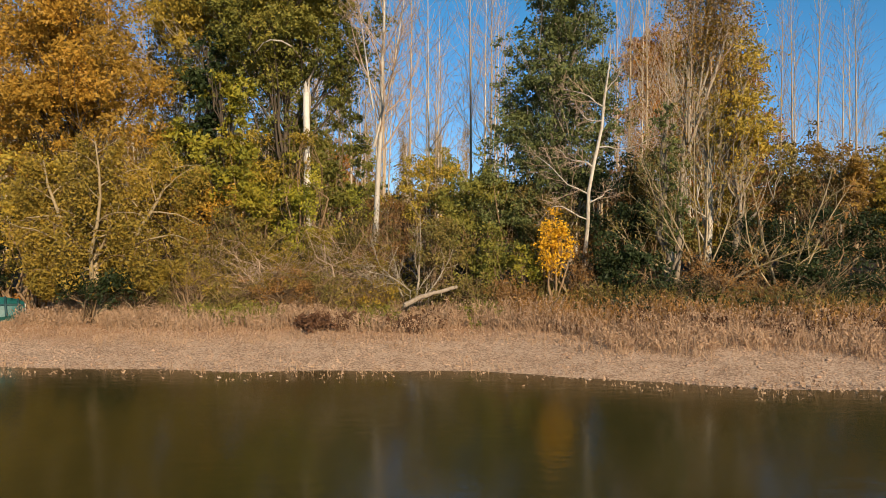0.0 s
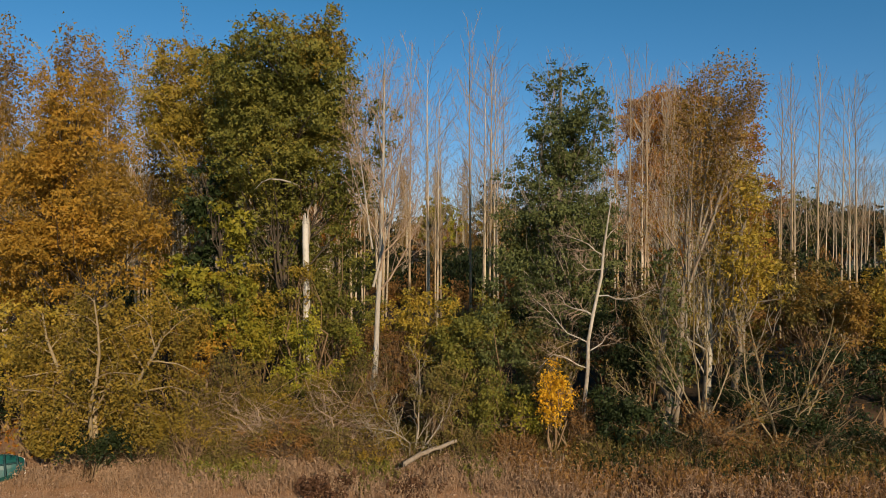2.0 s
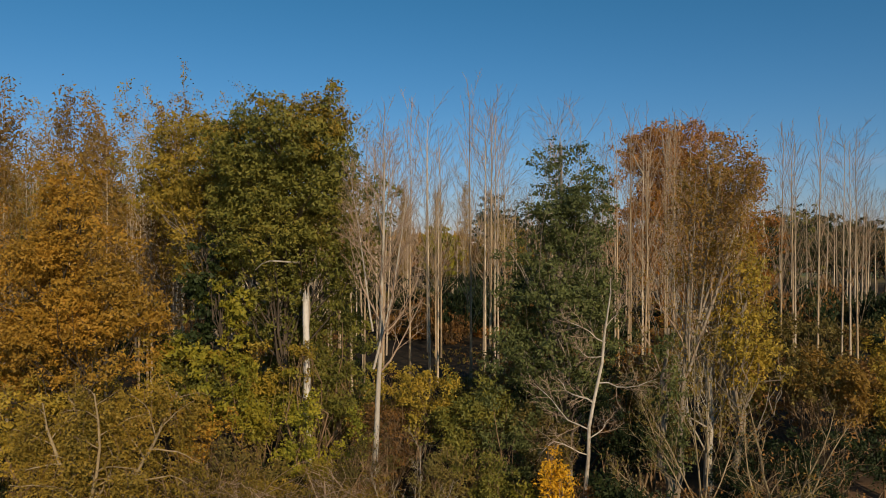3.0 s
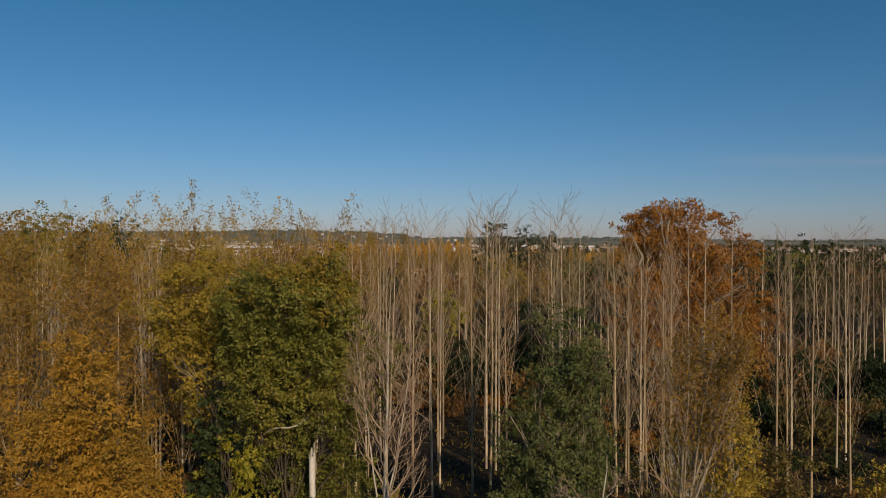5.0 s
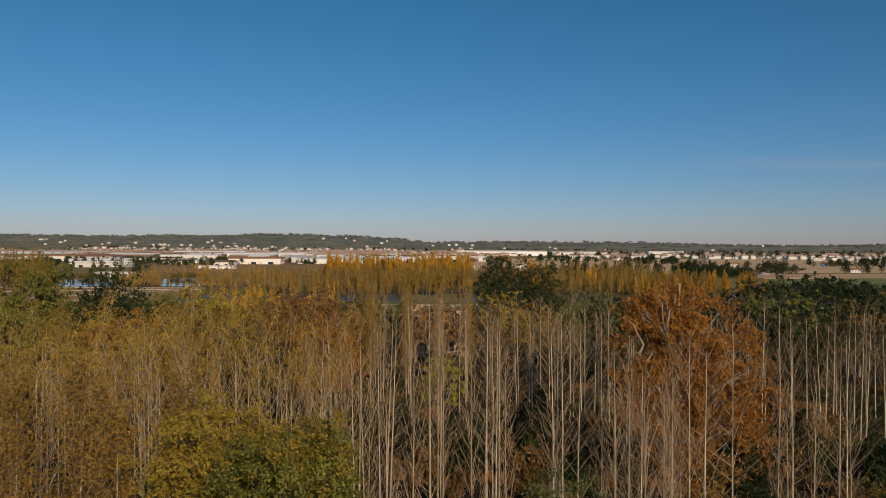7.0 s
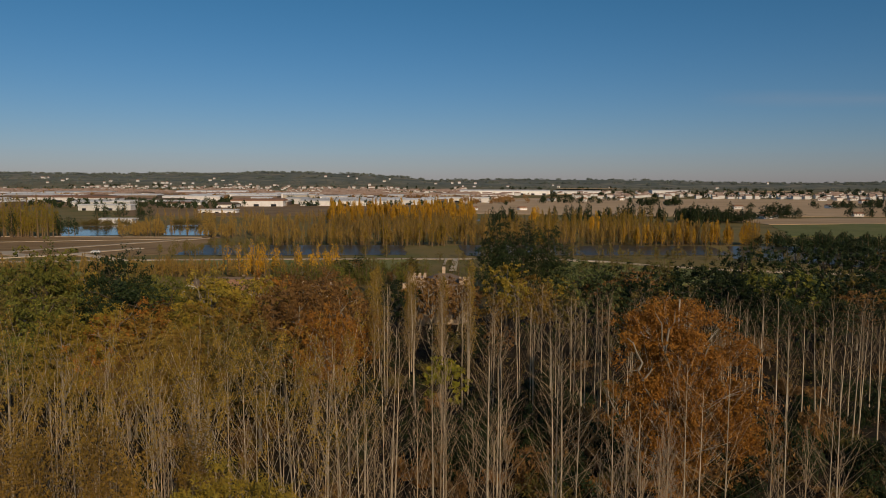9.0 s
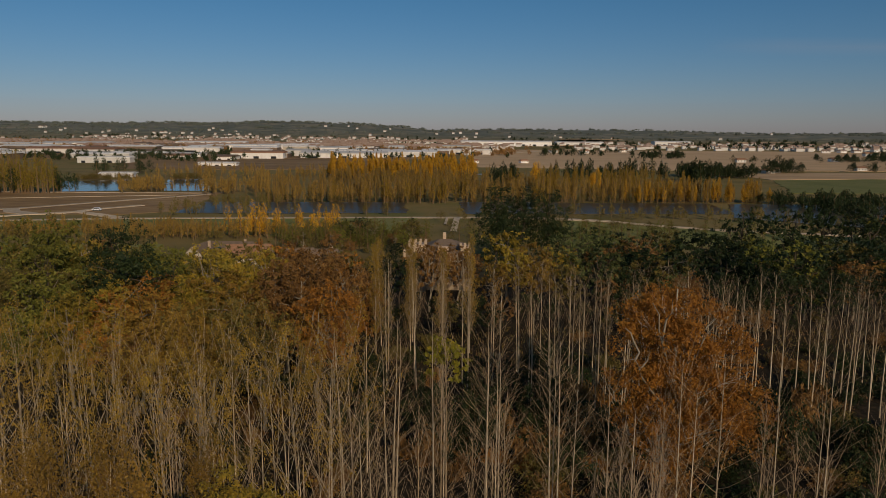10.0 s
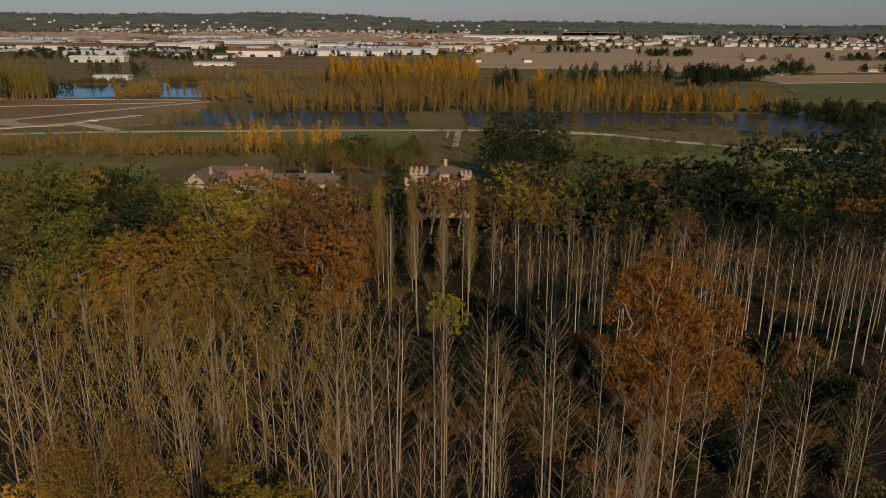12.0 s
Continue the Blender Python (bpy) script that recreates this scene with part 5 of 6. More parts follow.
def wood(x, y, kind, scale, tall, group):
    me = wood_tree(kind, rng.integers(0, 3), y < 135 and scale > 0.9)
    ob = thing("tree", f"{WORDS[kind]} broadleaf tree in the mixed wood", "tree", pose(x, y, gz(x, y) - 0.2, 0, 0, rng.uniform(0, 360)) @ Matrix.Diagonal((scale, scale, scale * tall, 1)), group)
    child("trunk", me[0], ob)
    child("branchwork", me[1], ob, kind="stuff")
    child("foliage", me[2], ob, kind="stuff")


for x, y, kind, s, t in ((-56, 100, "green", 1.6, 1.0), (-66, 118, "green", 1.7, 1.2), (-55, 121, "green_dark", 1.45, 1.36), (-62, 106, "olive", 1.5, 1.0), (-50, 110, "green_dark", 1.55, 1.1), (-46, 97, "rust", 1.45, 0.95), (-41, 99, "ochre", 1.5, 0.92), (-37, 112, "gold_green", 1.6, 1.0), (-33, 108, "ochre", 1.4, 1.0),
                         (-27, 111, "brown", 1.6, 1.0), (-22, 106, "brown", 1.45, 1.05), (-17, 103, "rust", 1.3, 1.0), (-24, 120, "brown", 1.6, 1.0), (-17, 114, "brown", 1.45, 1.05), (-31, 122, "gold_green", 1.5, 1.0), (-40, 120, "olive", 1.5, 1.0),
                         (-48, 122, "green", 1.5, 1.0), (-56, 124, "olive", 1.5, 1.05), (-64, 126, "gold_green", 1.5, 1.0), (-72, 120, "green", 1.5, 1.0), (-68, 112, "olive", 1.4, 1.0), (-76, 132, "olive", 1.4, 1.0), (-84, 140, "olive", 1.4, 1.0),
                         (-92, 148, "green", 1.4, 1.0)):
    wood(x, y, kind, s, t, "mixed wood before the houses")
for x, y, kind, s, t in ((-26, 136, "brown", 1.2, 1.05), (-34, 140, "olive", 1.15, 1.0), (-20, 142, "olive", 1.15, 1.1), (-44, 142, "gold_green", 1.1, 1.0), (-52, 150, "green", 1.05, 1.0), (-60, 146, "green", 1.1, 1.0), (-14, 136, "green_dark", 1.0, 1.2),
                         (-10, 146, "green_dark", 1.0, 1.2), (-15, 154, "olive", 1.1, 1.1), (-4, 150, "brown", 1.2, 1.0), (2, 154, "brown", 1.2, 1.0), (-1.0, 157, "brown", 1.1, 0.95), (-68, 165, "green", 0.95, 0.9), (-51, 160, "olive", 1.15, 0.95), (-44, 164, "olive", 1.15, 0.95), (-36, 160, "brown", 1.1, 0.95), (-2.2, 163, "brown", 1.38, 0.86), (3.0, 165, "brown", 1.1, 0.92), (-6.6, 164, "brown", 1.05, 0.9), (-62, 168, "green", 1.05, 0.9), (-55, 170, "olive", 1.05, 0.85), (-47, 172, "olive", 0.9, 0.85), (-40, 174, "gold_green", 0.9, 0.85), (-33, 176, "olive", 0.9, 0.9), (-26, 172, "olive", 1.0, 1.0), (9, 146, "ochre", 1.0, 1.0), (14, 150, "gold_green", 1.1, 1.1),
                         (18, 158, "ochre", 1.1, 1.1), (24, 160, "gold_green", 1.1, 1.0), (32, 170, "green_cool", 1.3, 1.1)):
    wood(x, y, kind, s, t, "trees round the castle house")
for x, y, top, w in ((12.6, 192, 26.5, 5.6), (20.5, 206, 25, 6.8), (28.5, 210, 24, 6.2)):
    leafy_tree("cedar", "broad dark evergreen cedar beside the castle house", (x, y), top - 4, [(x, y, top - 5, w * 0.8, w * 0.8, 5), (x, y, top - 10, w, w, 5), (x - 2.5, y - 1, top - 13.5, w * 0.8, w * 0.8, 4), (x + 2.5, y, top - 13, w * 0.8, w * 0.8, 4.5), (x, y - 1, 5, w * 0.9, w * 0.8, 3.5)], M["green_dark"], M["bark_dark"], 900, 14, 0.6, 0.26, int(x), limbs=16, radius=0.4, gap=-0.7)
for x, y, kind, s, t in ((12.8, 160, "gold_green", 1.5, 1.0), (26.7, 160, "green_cool", 1.45, 0.95), (34.9, 160, "green_dark", 1.3, 1.0), (42.6, 165, "brown", 1.4, 0.95), (47, 150, "green_dark", 1.45, 0.95), (40, 148, "olive", 1.2, 0.95), (66.4, 140, "green", 1.75, 0.85),
                         (61, 147, "green_dark", 1.45, 0.9), (55, 143, "green_dark", 1.4, 0.9), (74, 146, "green_dark", 1.5, 0.9), (83, 150, "olive", 1.45, 0.9), (78.4, 137, "brown", 1.25, 0.95), (86, 140, "ochre", 1.3, 0.9), (83, 175, "green_dark", 1.5, 0.85), (72, 170, "green_dark", 1.4, 0.85), (94, 160, "green_dark", 1.5, 0.9), (88, 186, "green_dark", 1.6, 1.12), (77, 191, "green_dark", 1.5, 1.1), (99, 193, "green_dark", 1.6, 1.1), (108, 188, "green_dark", 1.5, 1.05), (52, 132, "green_dark", 1.2, 0.9), (60, 130, "green_dark", 1.3, 0.9), (70, 131, "green_dark", 1.3, 0.9), (44, 134, "brown", 1.1, 0.9), (80, 133, "green_dark", 1.3, 0.9), (33, 140, "brown", 1.1, 0.9), (24, 142, "olive", 1.1, 0.95), (18, 144, "ochre", 1.1, 1.0)):
    wood(x, y, kind, s, t, "mixed wood beyond the rows")
for x, y, s in ((112, 262, 0.62), (104, 270, 0.5), (30, 262, 0.45)):
    plant(vase[0], "bare_tree", "pale leafless tree beside the bend of the gravel road", x, y, s, 40 * x, (0, 0), "bare trees by the road")
for n in range(44):
    x, y = rng.uniform(-13, 74), rng.uniform(127, 141)
    if abs(x) > 0.63 * y:
        continue
    wood(x, y, ("green_dark", "olive", "brown", "green_dark")[n % 4], rng.uniform(0.45, 0.68), rng.uniform(0.85, 1.05), "young trees under the wood's edge")
for n in range(130):
    y = rng.uniform(136, 275)
    x = rng.uniform(0.12 + 12 / y, 0.66) * y
    if (y > 195 and x < 125) or y > 285 - 0.25 * x:
        continue
    kind = ("green_dark", "green_dark", "olive", "green_dark", "brown", "green_dark", "green_dark", "green", "green_dark", "green_cool", "green_dark")[n % 11]
    wood(x, y, kind, rng.uniform(1.0, 1.45), rng.uniform(0.8, 1.0), "mixed wood beyond the rows")
for n in range(60):
    y = 84 + 76 * rng.uniform()
    x = -13 - (0.66 * y - 13) * rng.uniform()
    if x > -0.1 * y and y < 95:
        continue
    side = -x / y
    mix = ("brown", "brown", "rust") if side < 0.26 else ("gold_green", "olive", "ochre") if side < 0.36 else ("rust", "ochre", "brown") if side < 0.46 and y < 112 else ("green", "olive", "gold_green")
    wood(x, y, mix[n % 3], rng.uniform(1.0, 1.35), rng.uniform(0.9, 1.1), "mixed wood before the houses")
for n in range(26):
    y = rng.uniform(150, 192)
    x = -rng.uniform(0.46, 0.68) * y
    wood(x, y, ("olive", "green", "gold_green", "brown")[n % 4], rng.uniform(0.7, 1.1), rng.uniform(0.9, 1.1), "garden trees before the meadow")
for n in range(30):
    x, y = rng.uniform(-44, -6), rng.uniform(200, 262)
    wood(x, y, ("olive", "green", "green_dark", "brown")[n % 4], rng.uniform(0.5, 0.85), rng.uniform(0.8, 1.1), "trees behind the castle house")

# ---- buildings ----
def box(bm, x0, y0, z0, x1, y1, z1, bevel=0.0):
    m = Matrix.Translation(((x0 + x1) / 2, (y0 + y1) / 2, (z0 + z1) / 2)) @ Matrix.Diagonal((x1 - x0, y1 - y0, z1 - z0, 1))
    made = bmesh.ops.create_cube(bm, size=1, matrix=m)
    if bevel:
        bmesh.ops.bevel(bm, geom=list({e for v in made["verts"] for e in v.link_edges}), offset=bevel, segments=1, affect='EDGES')


def boxed(name, material, parent, *boxes, label="", bevel=0.0):
    bm = bmesh.new()
    for b in boxes:
        box(bm, *b, bevel=bevel)
    return part(name, bm, material, parent, label)


def gable_roof(bm, x0, y0, x1, y1, z, rise, over=0.5, hip=0.0, thick=0.25, along_x=True):
    """A pitched roof with thickness; hip: how far the ridge stops short of the ends."""
    x0, x1, y0, y1 = x0 - over, x1 + over, y0 - over, y1 + over
    if along_x:
        ym = (y0 + y1) / 2
        ridge_pts = ((x0 + hip, ym), (x1 - hip, ym))
    else:
        xm = (x0 + x1) / 2
        ridge_pts = ((xm, y0 + hip), (xm, y1 - hip))
    low = [bm.verts.new((x, y, z + dz)) for dz in (-thick, 0) for x, y in ((x0, y0), (x1, y0), (x1, y1), (x0, y1))]
    top = [bm.verts.new((x, y, z + rise)) for x, y in ridge_pts]
    a, b, c, d = low[4:]
    if along_x:
        faces = [(a, b, top[1], top[0]), (c, d, top[0], top[1]), (b, c, top[1]), (d, a, top[0])]
    else:
        faces = [(b, c, top[1], top[0]), (d, a, top[0], top[1]), (a, b, top[0]), (c, d, top[1])]
    for f in faces + [(low[3], low[2], low[1], low[0])] + [(low[n], low[(n + 1) % 4], low[4 + (n + 1) % 4], low[4 + n]) for n in range(4)]:
        bm.faces.new(f)


def window_at(parent, x, y, z, w, h, material=None):
    """A window in a wall that faces the camera's side: pane set into a projecting frame with sill."""
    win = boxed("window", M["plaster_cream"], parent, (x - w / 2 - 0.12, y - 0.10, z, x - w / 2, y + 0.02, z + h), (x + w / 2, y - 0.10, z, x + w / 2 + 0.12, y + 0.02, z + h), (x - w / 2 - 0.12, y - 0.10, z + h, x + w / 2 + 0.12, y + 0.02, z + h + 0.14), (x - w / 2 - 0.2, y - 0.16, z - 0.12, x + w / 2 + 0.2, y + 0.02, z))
    boxed("pane", M["glass_dark"], win, (x - w / 2, y - 0.05, z, x - 0.03, y, z + h), (x + 0.03, y - 0.05, z, x + w / 2, y, z + h))
    return win


def crenels(x0, y0, x1, y1, z, n, h=0.75, t=0.35):
    """The teeth of a battlement round a tower top."""
    out = []
    sx, sy = (x1 - x0) / (2 * n - 1), (y1 - y0) / (2 * n - 1)
    for k in range(n):
        a, b = x0 + 2 * k * sx, y0 + 2 * k * sy
        out += [(a, y0, z, a + sx, y0 + t, z + h), (a, y1 - t, z, a + sx, y1, z + h)]
        if 0 < k < n - 1:
            out += [(x0, b, z, x0 + t, b + sy, z + h), (x1 - t, b, z, x1, b + sy, z + h)]
    return out


def castle_house():
    g = gz(-2, 178)
    ob = thing("castle_house", "stone country house with two crenellated towers and hipped roof", "house", pose(0, 0, 0))
    boxed("wall", M["stone_warm"], ob, (-6.2, 173.6, g - 0.3, 4.2, 186, 11.6))
    bm = bmesh.new()
    gable_roof(bm, -6.2, 173.6, 4.2, 186, 11.6, 2.2, 0.45, 4.2)
    part("roof", bm, M["roof_grey"], ob, "grey-brown hipped roof")
    tall = boxed("tower", M["stone_warm"], ob, (-9.4, 171.4, g - 0.3, -5.6, 175.2, 13.6), (-9.65, 171.15, 13.1, -5.35, 175.45, 13.7), label="taller square tower of pale stone")
    boxed("battlement", M["stone_warm"], tall, *crenels(-9.65, 171.15, -5.35, 175.45, 13.7, 4))
    low = boxed("tower", M["stone_warm"], ob, (2.7, 173.2, g - 0.3, 4.9, 175.6, 12.5), (2.5, 173.0, 12.3, 5.1, 175.8, 12.9), label="slim square tower of pale stone")
    boxed("battlement", M["stone_warm"], low, *crenels(2.5, 173.0, 5.1, 175.8, 12.9, 3, 0.6, 0.3))
    boxed("turret", M["stone_warm"], ob, (-10.9, 172.2, 8.6, -9.3, 174.2, 12.2), label="small bay beside the tower")
    boxed("chimney", M["stone_warm"], ob, (-1.6, 180, 13.2, -0.8, 180.8, 15.4))
    boxed("dormer", M["stone_warm"], ob, (-2.6, 172.9, 10.4, -0.2, 174.6, 12.9), label="stone dormer with a window")
    window_at(ob, -1.4, 172.9, 11.0, 0.9, 1.3)
    window_at(ob, -7.5, 171.4, 10.2, 0.8, 1.5)
    window_at(ob, -7.5, 171.4, 6.2, 0.9, 1.7)
    window_at(ob, 3.8, 173.2, 10.4, 0.6, 1.3)
    for x in (-4.4, -1.4, 1.4):
        window_at(ob, x, 173.6, 7.4, 1.0, 1.8)
        window_at(ob, x, 173.6, 3.6, 1.0, 2.0)
    return ob


castle_house()


def cottage(label, x, y, w, d, eave, rise, wall_mat, roof_mat, turn, along_x=True, wins=3):
    g = gz(x, y)
    ob = thing("house", label, "house", pose(x, y, g - 0.2, 0, 0, turn))
    boxed("wall", wall_mat, ob, (-w / 2, -d / 2, 0, w / 2, d / 2, eave))
    bm = bmesh.new()
    gable_roof(bm, -w / 2, -d / 2, w / 2, d / 2, eave, rise, 0.4, 0.0, 0.22, along_x)
    part("roof", bm, roof_mat, ob)
    if not along_x or rise > 2:
        bm = bmesh.new()
        if along_x:
            for sx in (-1, 1):
                x_ = sx * (w / 2 - 0.02)
                v = [bm.verts.new(p) for p in ((x_, -d / 2, eave), (x_, d / 2, eave), (x_, 0, eave + rise * 0.92))]
                bm.faces.new(v)
        else:
            for sy in (-1, 1):
                y_ = sy * (d / 2 + 0.43)
                v = [bm.verts.new(p) for p in ((-w / 2, y_, eave), (w / 2, y_, eave), (0, y_, eave + rise * 0.9))]
                bm.faces.new(v)
        part("gable", bm, wall_mat, ob)
    for k in range(wins):
        window_at(ob, -w / 2 + w * (k + 0.5) / wins, -d / 2, eave * 0.55, 0.9, 1.3)
    boxed("chimney", M["stone_warm"], ob, (w * 0.25, 0.2, eave + rise * 0.5, w * 0.25 + 0.6, 0.9, eave + rise + 0.5))
    return ob


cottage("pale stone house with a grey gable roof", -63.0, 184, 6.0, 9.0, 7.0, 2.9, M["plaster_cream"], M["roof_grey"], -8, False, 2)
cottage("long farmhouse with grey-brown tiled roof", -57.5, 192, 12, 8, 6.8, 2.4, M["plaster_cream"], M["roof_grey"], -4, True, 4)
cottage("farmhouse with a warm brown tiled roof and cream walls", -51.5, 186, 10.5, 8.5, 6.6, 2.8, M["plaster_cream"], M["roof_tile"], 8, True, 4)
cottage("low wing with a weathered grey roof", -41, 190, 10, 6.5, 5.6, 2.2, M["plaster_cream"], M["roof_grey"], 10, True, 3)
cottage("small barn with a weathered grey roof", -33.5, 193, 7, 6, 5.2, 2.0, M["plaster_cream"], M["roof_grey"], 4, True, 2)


def roof_skylight(x, y, z):
    """A dark skylight housing on a roof; a matte white panel paints its glint."""
    ob = thing("skylight", "small dark skylight on the roof with its glint painted as a white pane", "skylight", pose(x, y, z, -35, 0, 0))
    boxed("frame", M["boat_dark"], ob, (-0.7, -0.9, -0.1, 0.7, 0.9, 0.16))
    boxed("pane", M["white_wall"], ob, (-0.5, 0.1, 0.16, 0.5, 0.75, 0.2))


roof_skylight(-60.2, 188.6, 9.5)
roof_skylight(-38.5, 187.4, 8.7)


def car(label, x, y, z, turn, paint):
    ob = thing("car", label, "car", pose(x, y, z, 0, 0, turn))
    boxed("body", paint, ob, (-2.1, -0.88, 0.35, 2.1, 0.88, 0.95), (-1.2, -0.78, 0.95, 1.5, 0.78, 1.5), bevel=0.08)
    boxed("window", M["glass_dark"], ob, (-1.1, -0.80, 1.0, 1.35, 0.80, 1.38))
    for sx in (-1.3, 1.3):
        for sy in (-0.88, 0.70):
            bm = bmesh.new()
            bmesh.ops.create_cone(bm, cap_ends=True, segments=14, radius1=0.34, radius2=0.34, depth=0.2, matrix=pose(sx, sy + 0.09, 0.34, 90, 0, 0))
            part("wheel", bm, M["asphalt"], ob)


car("white van parked on the sandy track", -166, 343, 2.42, 15, M["car_white"])


def town_house(x, y, w, d, h, roof_mat, turn, label, group):
    ob = thing("town_house", label, "house", pose(x, y, gz(x, y) - 0.5, 0, 0, turn), group)
    boxed("wall", M["white_wall"], ob, (-w / 2, -d / 2, 0, w / 2, d / 2, h))
    bm = bmesh.new()
    gable_roof(bm, -w / 2, -d / 2, w / 2, d / 2, h, h * 0.38, 0.6, 1.5)
    part("roof", bm, roof_mat, ob)
    for k in range(3):
        boxed("window", M["glass_dark"], ob, (-w / 2 + w * (k + 0.35) / 3, -d / 2 - 0.06, h * 0.5, -w / 2 + w * (k + 0.65) / 3, -d / 2 + 0.02, h * 0.75))


def warehouse(label, x, y, w, d, h, turn, wall_mat, roof_mat, bays=6):
    ob = thing("warehouse", label, "warehouse", pose(x, y, gz(x, y) - 0.3, 0, 0, turn))
    boxed("wall", wall_mat, ob, (-w / 2, -d / 2, 0, w / 2, d / 2, h))
    bm = bmesh.new()
    gable_roof(bm, -w / 2, -d / 2, w / 2, d / 2, h, d * 0.05, 0.8, 0, 0.7)
    part("roof", bm, roof_mat, ob)
    for k in range(bays):
        a = -w / 2 + w * (k + 0.3) / bays
        boxed("door", M["glass_dark"], ob, (a, -d / 2 - 0.2, 0, a + w * 0.3 / bays, -d / 2 + 0.1, h * 0.42), label="dark roller door")


W, R, G = M["white_wall"], M["metal_roof"], M["roof_grey"]
warehouse("long white warehouse with flat roof", -150, 1060, 120, 50, 8, 4, W, R, 3)
warehouse("white warehouse set behind the first", -60, 1110, 80, 40, 8, 4, W, R, 3)
warehouse("dark-fronted depot with pale roof", -262, 1050, 70, 36, 7, 2, M["roof_grey"], R, 4)
warehouse("white office block by the pond", -400, 860, 60, 16, 7, 3, W, R, 4)
warehouse("low white shed by the pond", -250, 800, 40, 14, 4, 3, W, R, 3)
warehouse("white boathouse behind the pond", -270, 600, 26, 12, 4, 5, W, R, 2)
warehouse("low store with red roof band", -262, 1020, 70, 40, 9, 4, W, M["roof_tile"], 3)
rng = np.random.default_rng(88)
for row, y in enumerate((985, 1060, 1130, 1210, 1300, 1400, 1500, 1600)):
    x = -0.64 * y
    while x < (-0.27 * y if row < 1 else -0.2 * y if row < 2 else -0.005 * y):
        w = rng.uniform(18, 60) if row < 2 else rng.uniform(24, 110)
        tone = rng.integers(0, 8)
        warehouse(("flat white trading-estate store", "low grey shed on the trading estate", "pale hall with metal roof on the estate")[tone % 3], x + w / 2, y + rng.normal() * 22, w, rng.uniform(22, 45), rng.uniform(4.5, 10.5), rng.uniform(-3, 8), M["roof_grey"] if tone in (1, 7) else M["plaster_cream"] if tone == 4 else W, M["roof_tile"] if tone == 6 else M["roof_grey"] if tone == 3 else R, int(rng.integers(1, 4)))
        x += w + rng.uniform(8, 60 if row < 2 else 40) + (rng.uniform(40, 120) if rng.uniform() < 0.25 else 0)
warehouse("far white hall on the plain", 150, 2000, 240, 50, 12, 2, W, R, 8)
warehouse("far white store beyond the fields", 640, 2150, 110, 40, 12, 0, W, R, 6)
warehouse("far low store beyond the fields", 360, 2080, 130, 40, 10, 0, W, R, 6)
warehouse("far white store in the suburbs", -560, 1750, 160, 40, 11, 5, W, R, 6)
warehouse("white block in the suburbs", -820, 1640, 140, 50, 10, 8, W, R, 6)

rng = np.random.default_rng(90)
for n in range(150):
    y = rng.uniform(1350, 2300)
    s = rng.uniform(-0.66, 0.06) if rng.uniform() < 0.93 else rng.uniform(0.06, 0.6)
    town_house(s * y, y, rng.uniform(9, 18), rng.uniform(8, 11), rng.uniform(4.5, 7.5), M["roof_far"] if n % 3 else M["roof_grey"], rng.uniform(-30, 30), "pale suburban house with tiled roof far across the plain", "houses of the far town")
for x, y, s, turn in ((300, 700, 1.0, 20), (312, 716, 1.2, -10), (290, 715, 0.8, 40), (228, 640, 1.0, 10), (420, 760, 1.0, 0), (470, 775, 1.1, 15), (520, 760, 0.9, 5), (375, 960, 1.2, 0), (520, 1010, 1.2, 10), (600, 1000, 1.3, 0), (240, 1330, 1.5, 0), (190, 1370, 1.4, 30), (330, 1420, 1.4, 0), (560, 800, 1, 0), (630, 820, 1.1, 10), (700, 1250, 1.4, 5), (820, 1300, 1.5, 5), (90, 905, 1, 20), (30, 900, 1, 0)):
    town_house(x, y, 10 * s, 6.5 * s, 3.9 * s, M["roof_tile"], turn, "white farmhouse with tiled roof on the plain", "farmhouses on the plain")


# what nobody could count: the far town on the slopes
def far_town():
    rng = np.random.default_rng(91)
    walls, roofs = [], []
    for n in range(9000):
        y = 1560 + 2000 * rng.uniform() ** 1.7
        s = rng.uniform(-0.68, 0.04) if rng.uniform() < 0.92 else rng.uniform(0, 0.66)
        x = s * y
        if y > 2450 and rng.uniform() < (0.95 if s > 0.02 or y > 2900 else 0.6):
            continue
        if math.sin(s * 37) + math.sin(y / 170 + s * 9) < -0.75:
            continue
        w, d, h, z = rng.uniform(4, 9), rng.uniform(3.5, 7), rng.uniform(5, 8.5), gz(x, y) - 1
        a = np.array([[-w, -d], [w, -d], [w, d], [-w, d]]) * 0.8 + (x, y)
        v = np.concatenate([np.c_[a, np.full(4, z)], np.c_[a, np.full(4, z + h)]])
        walls.append((v, np.array([[0, 1, 5, 4], [1, 2, 6, 5], [2, 3, 7, 6], [3, 0, 4, 7]])))
        e = np.r_[v[4:], [[x - w * 0.8, y, z + h * 1.4], [x + w * 0.8, y, z + h * 1.4]]]
        roofs.append((e, np.array([[0, 1, 5, 4], [2, 3, 4, 5]])))
        roofs.append((e[[1, 2, 5, 3, 0, 4]], np.array([[0, 1, 2], [3, 4, 5]])))
    ob = tagged(new("far_town", mesh_of("far_town", walls, M["white_wall"])), "countless pale houses of a town below the hills", "town", kind="stuff")
    child("roofs", mesh_of("roofs", roofs, M["roof_far"]), ob, "brown tiled roofs")


far_town()


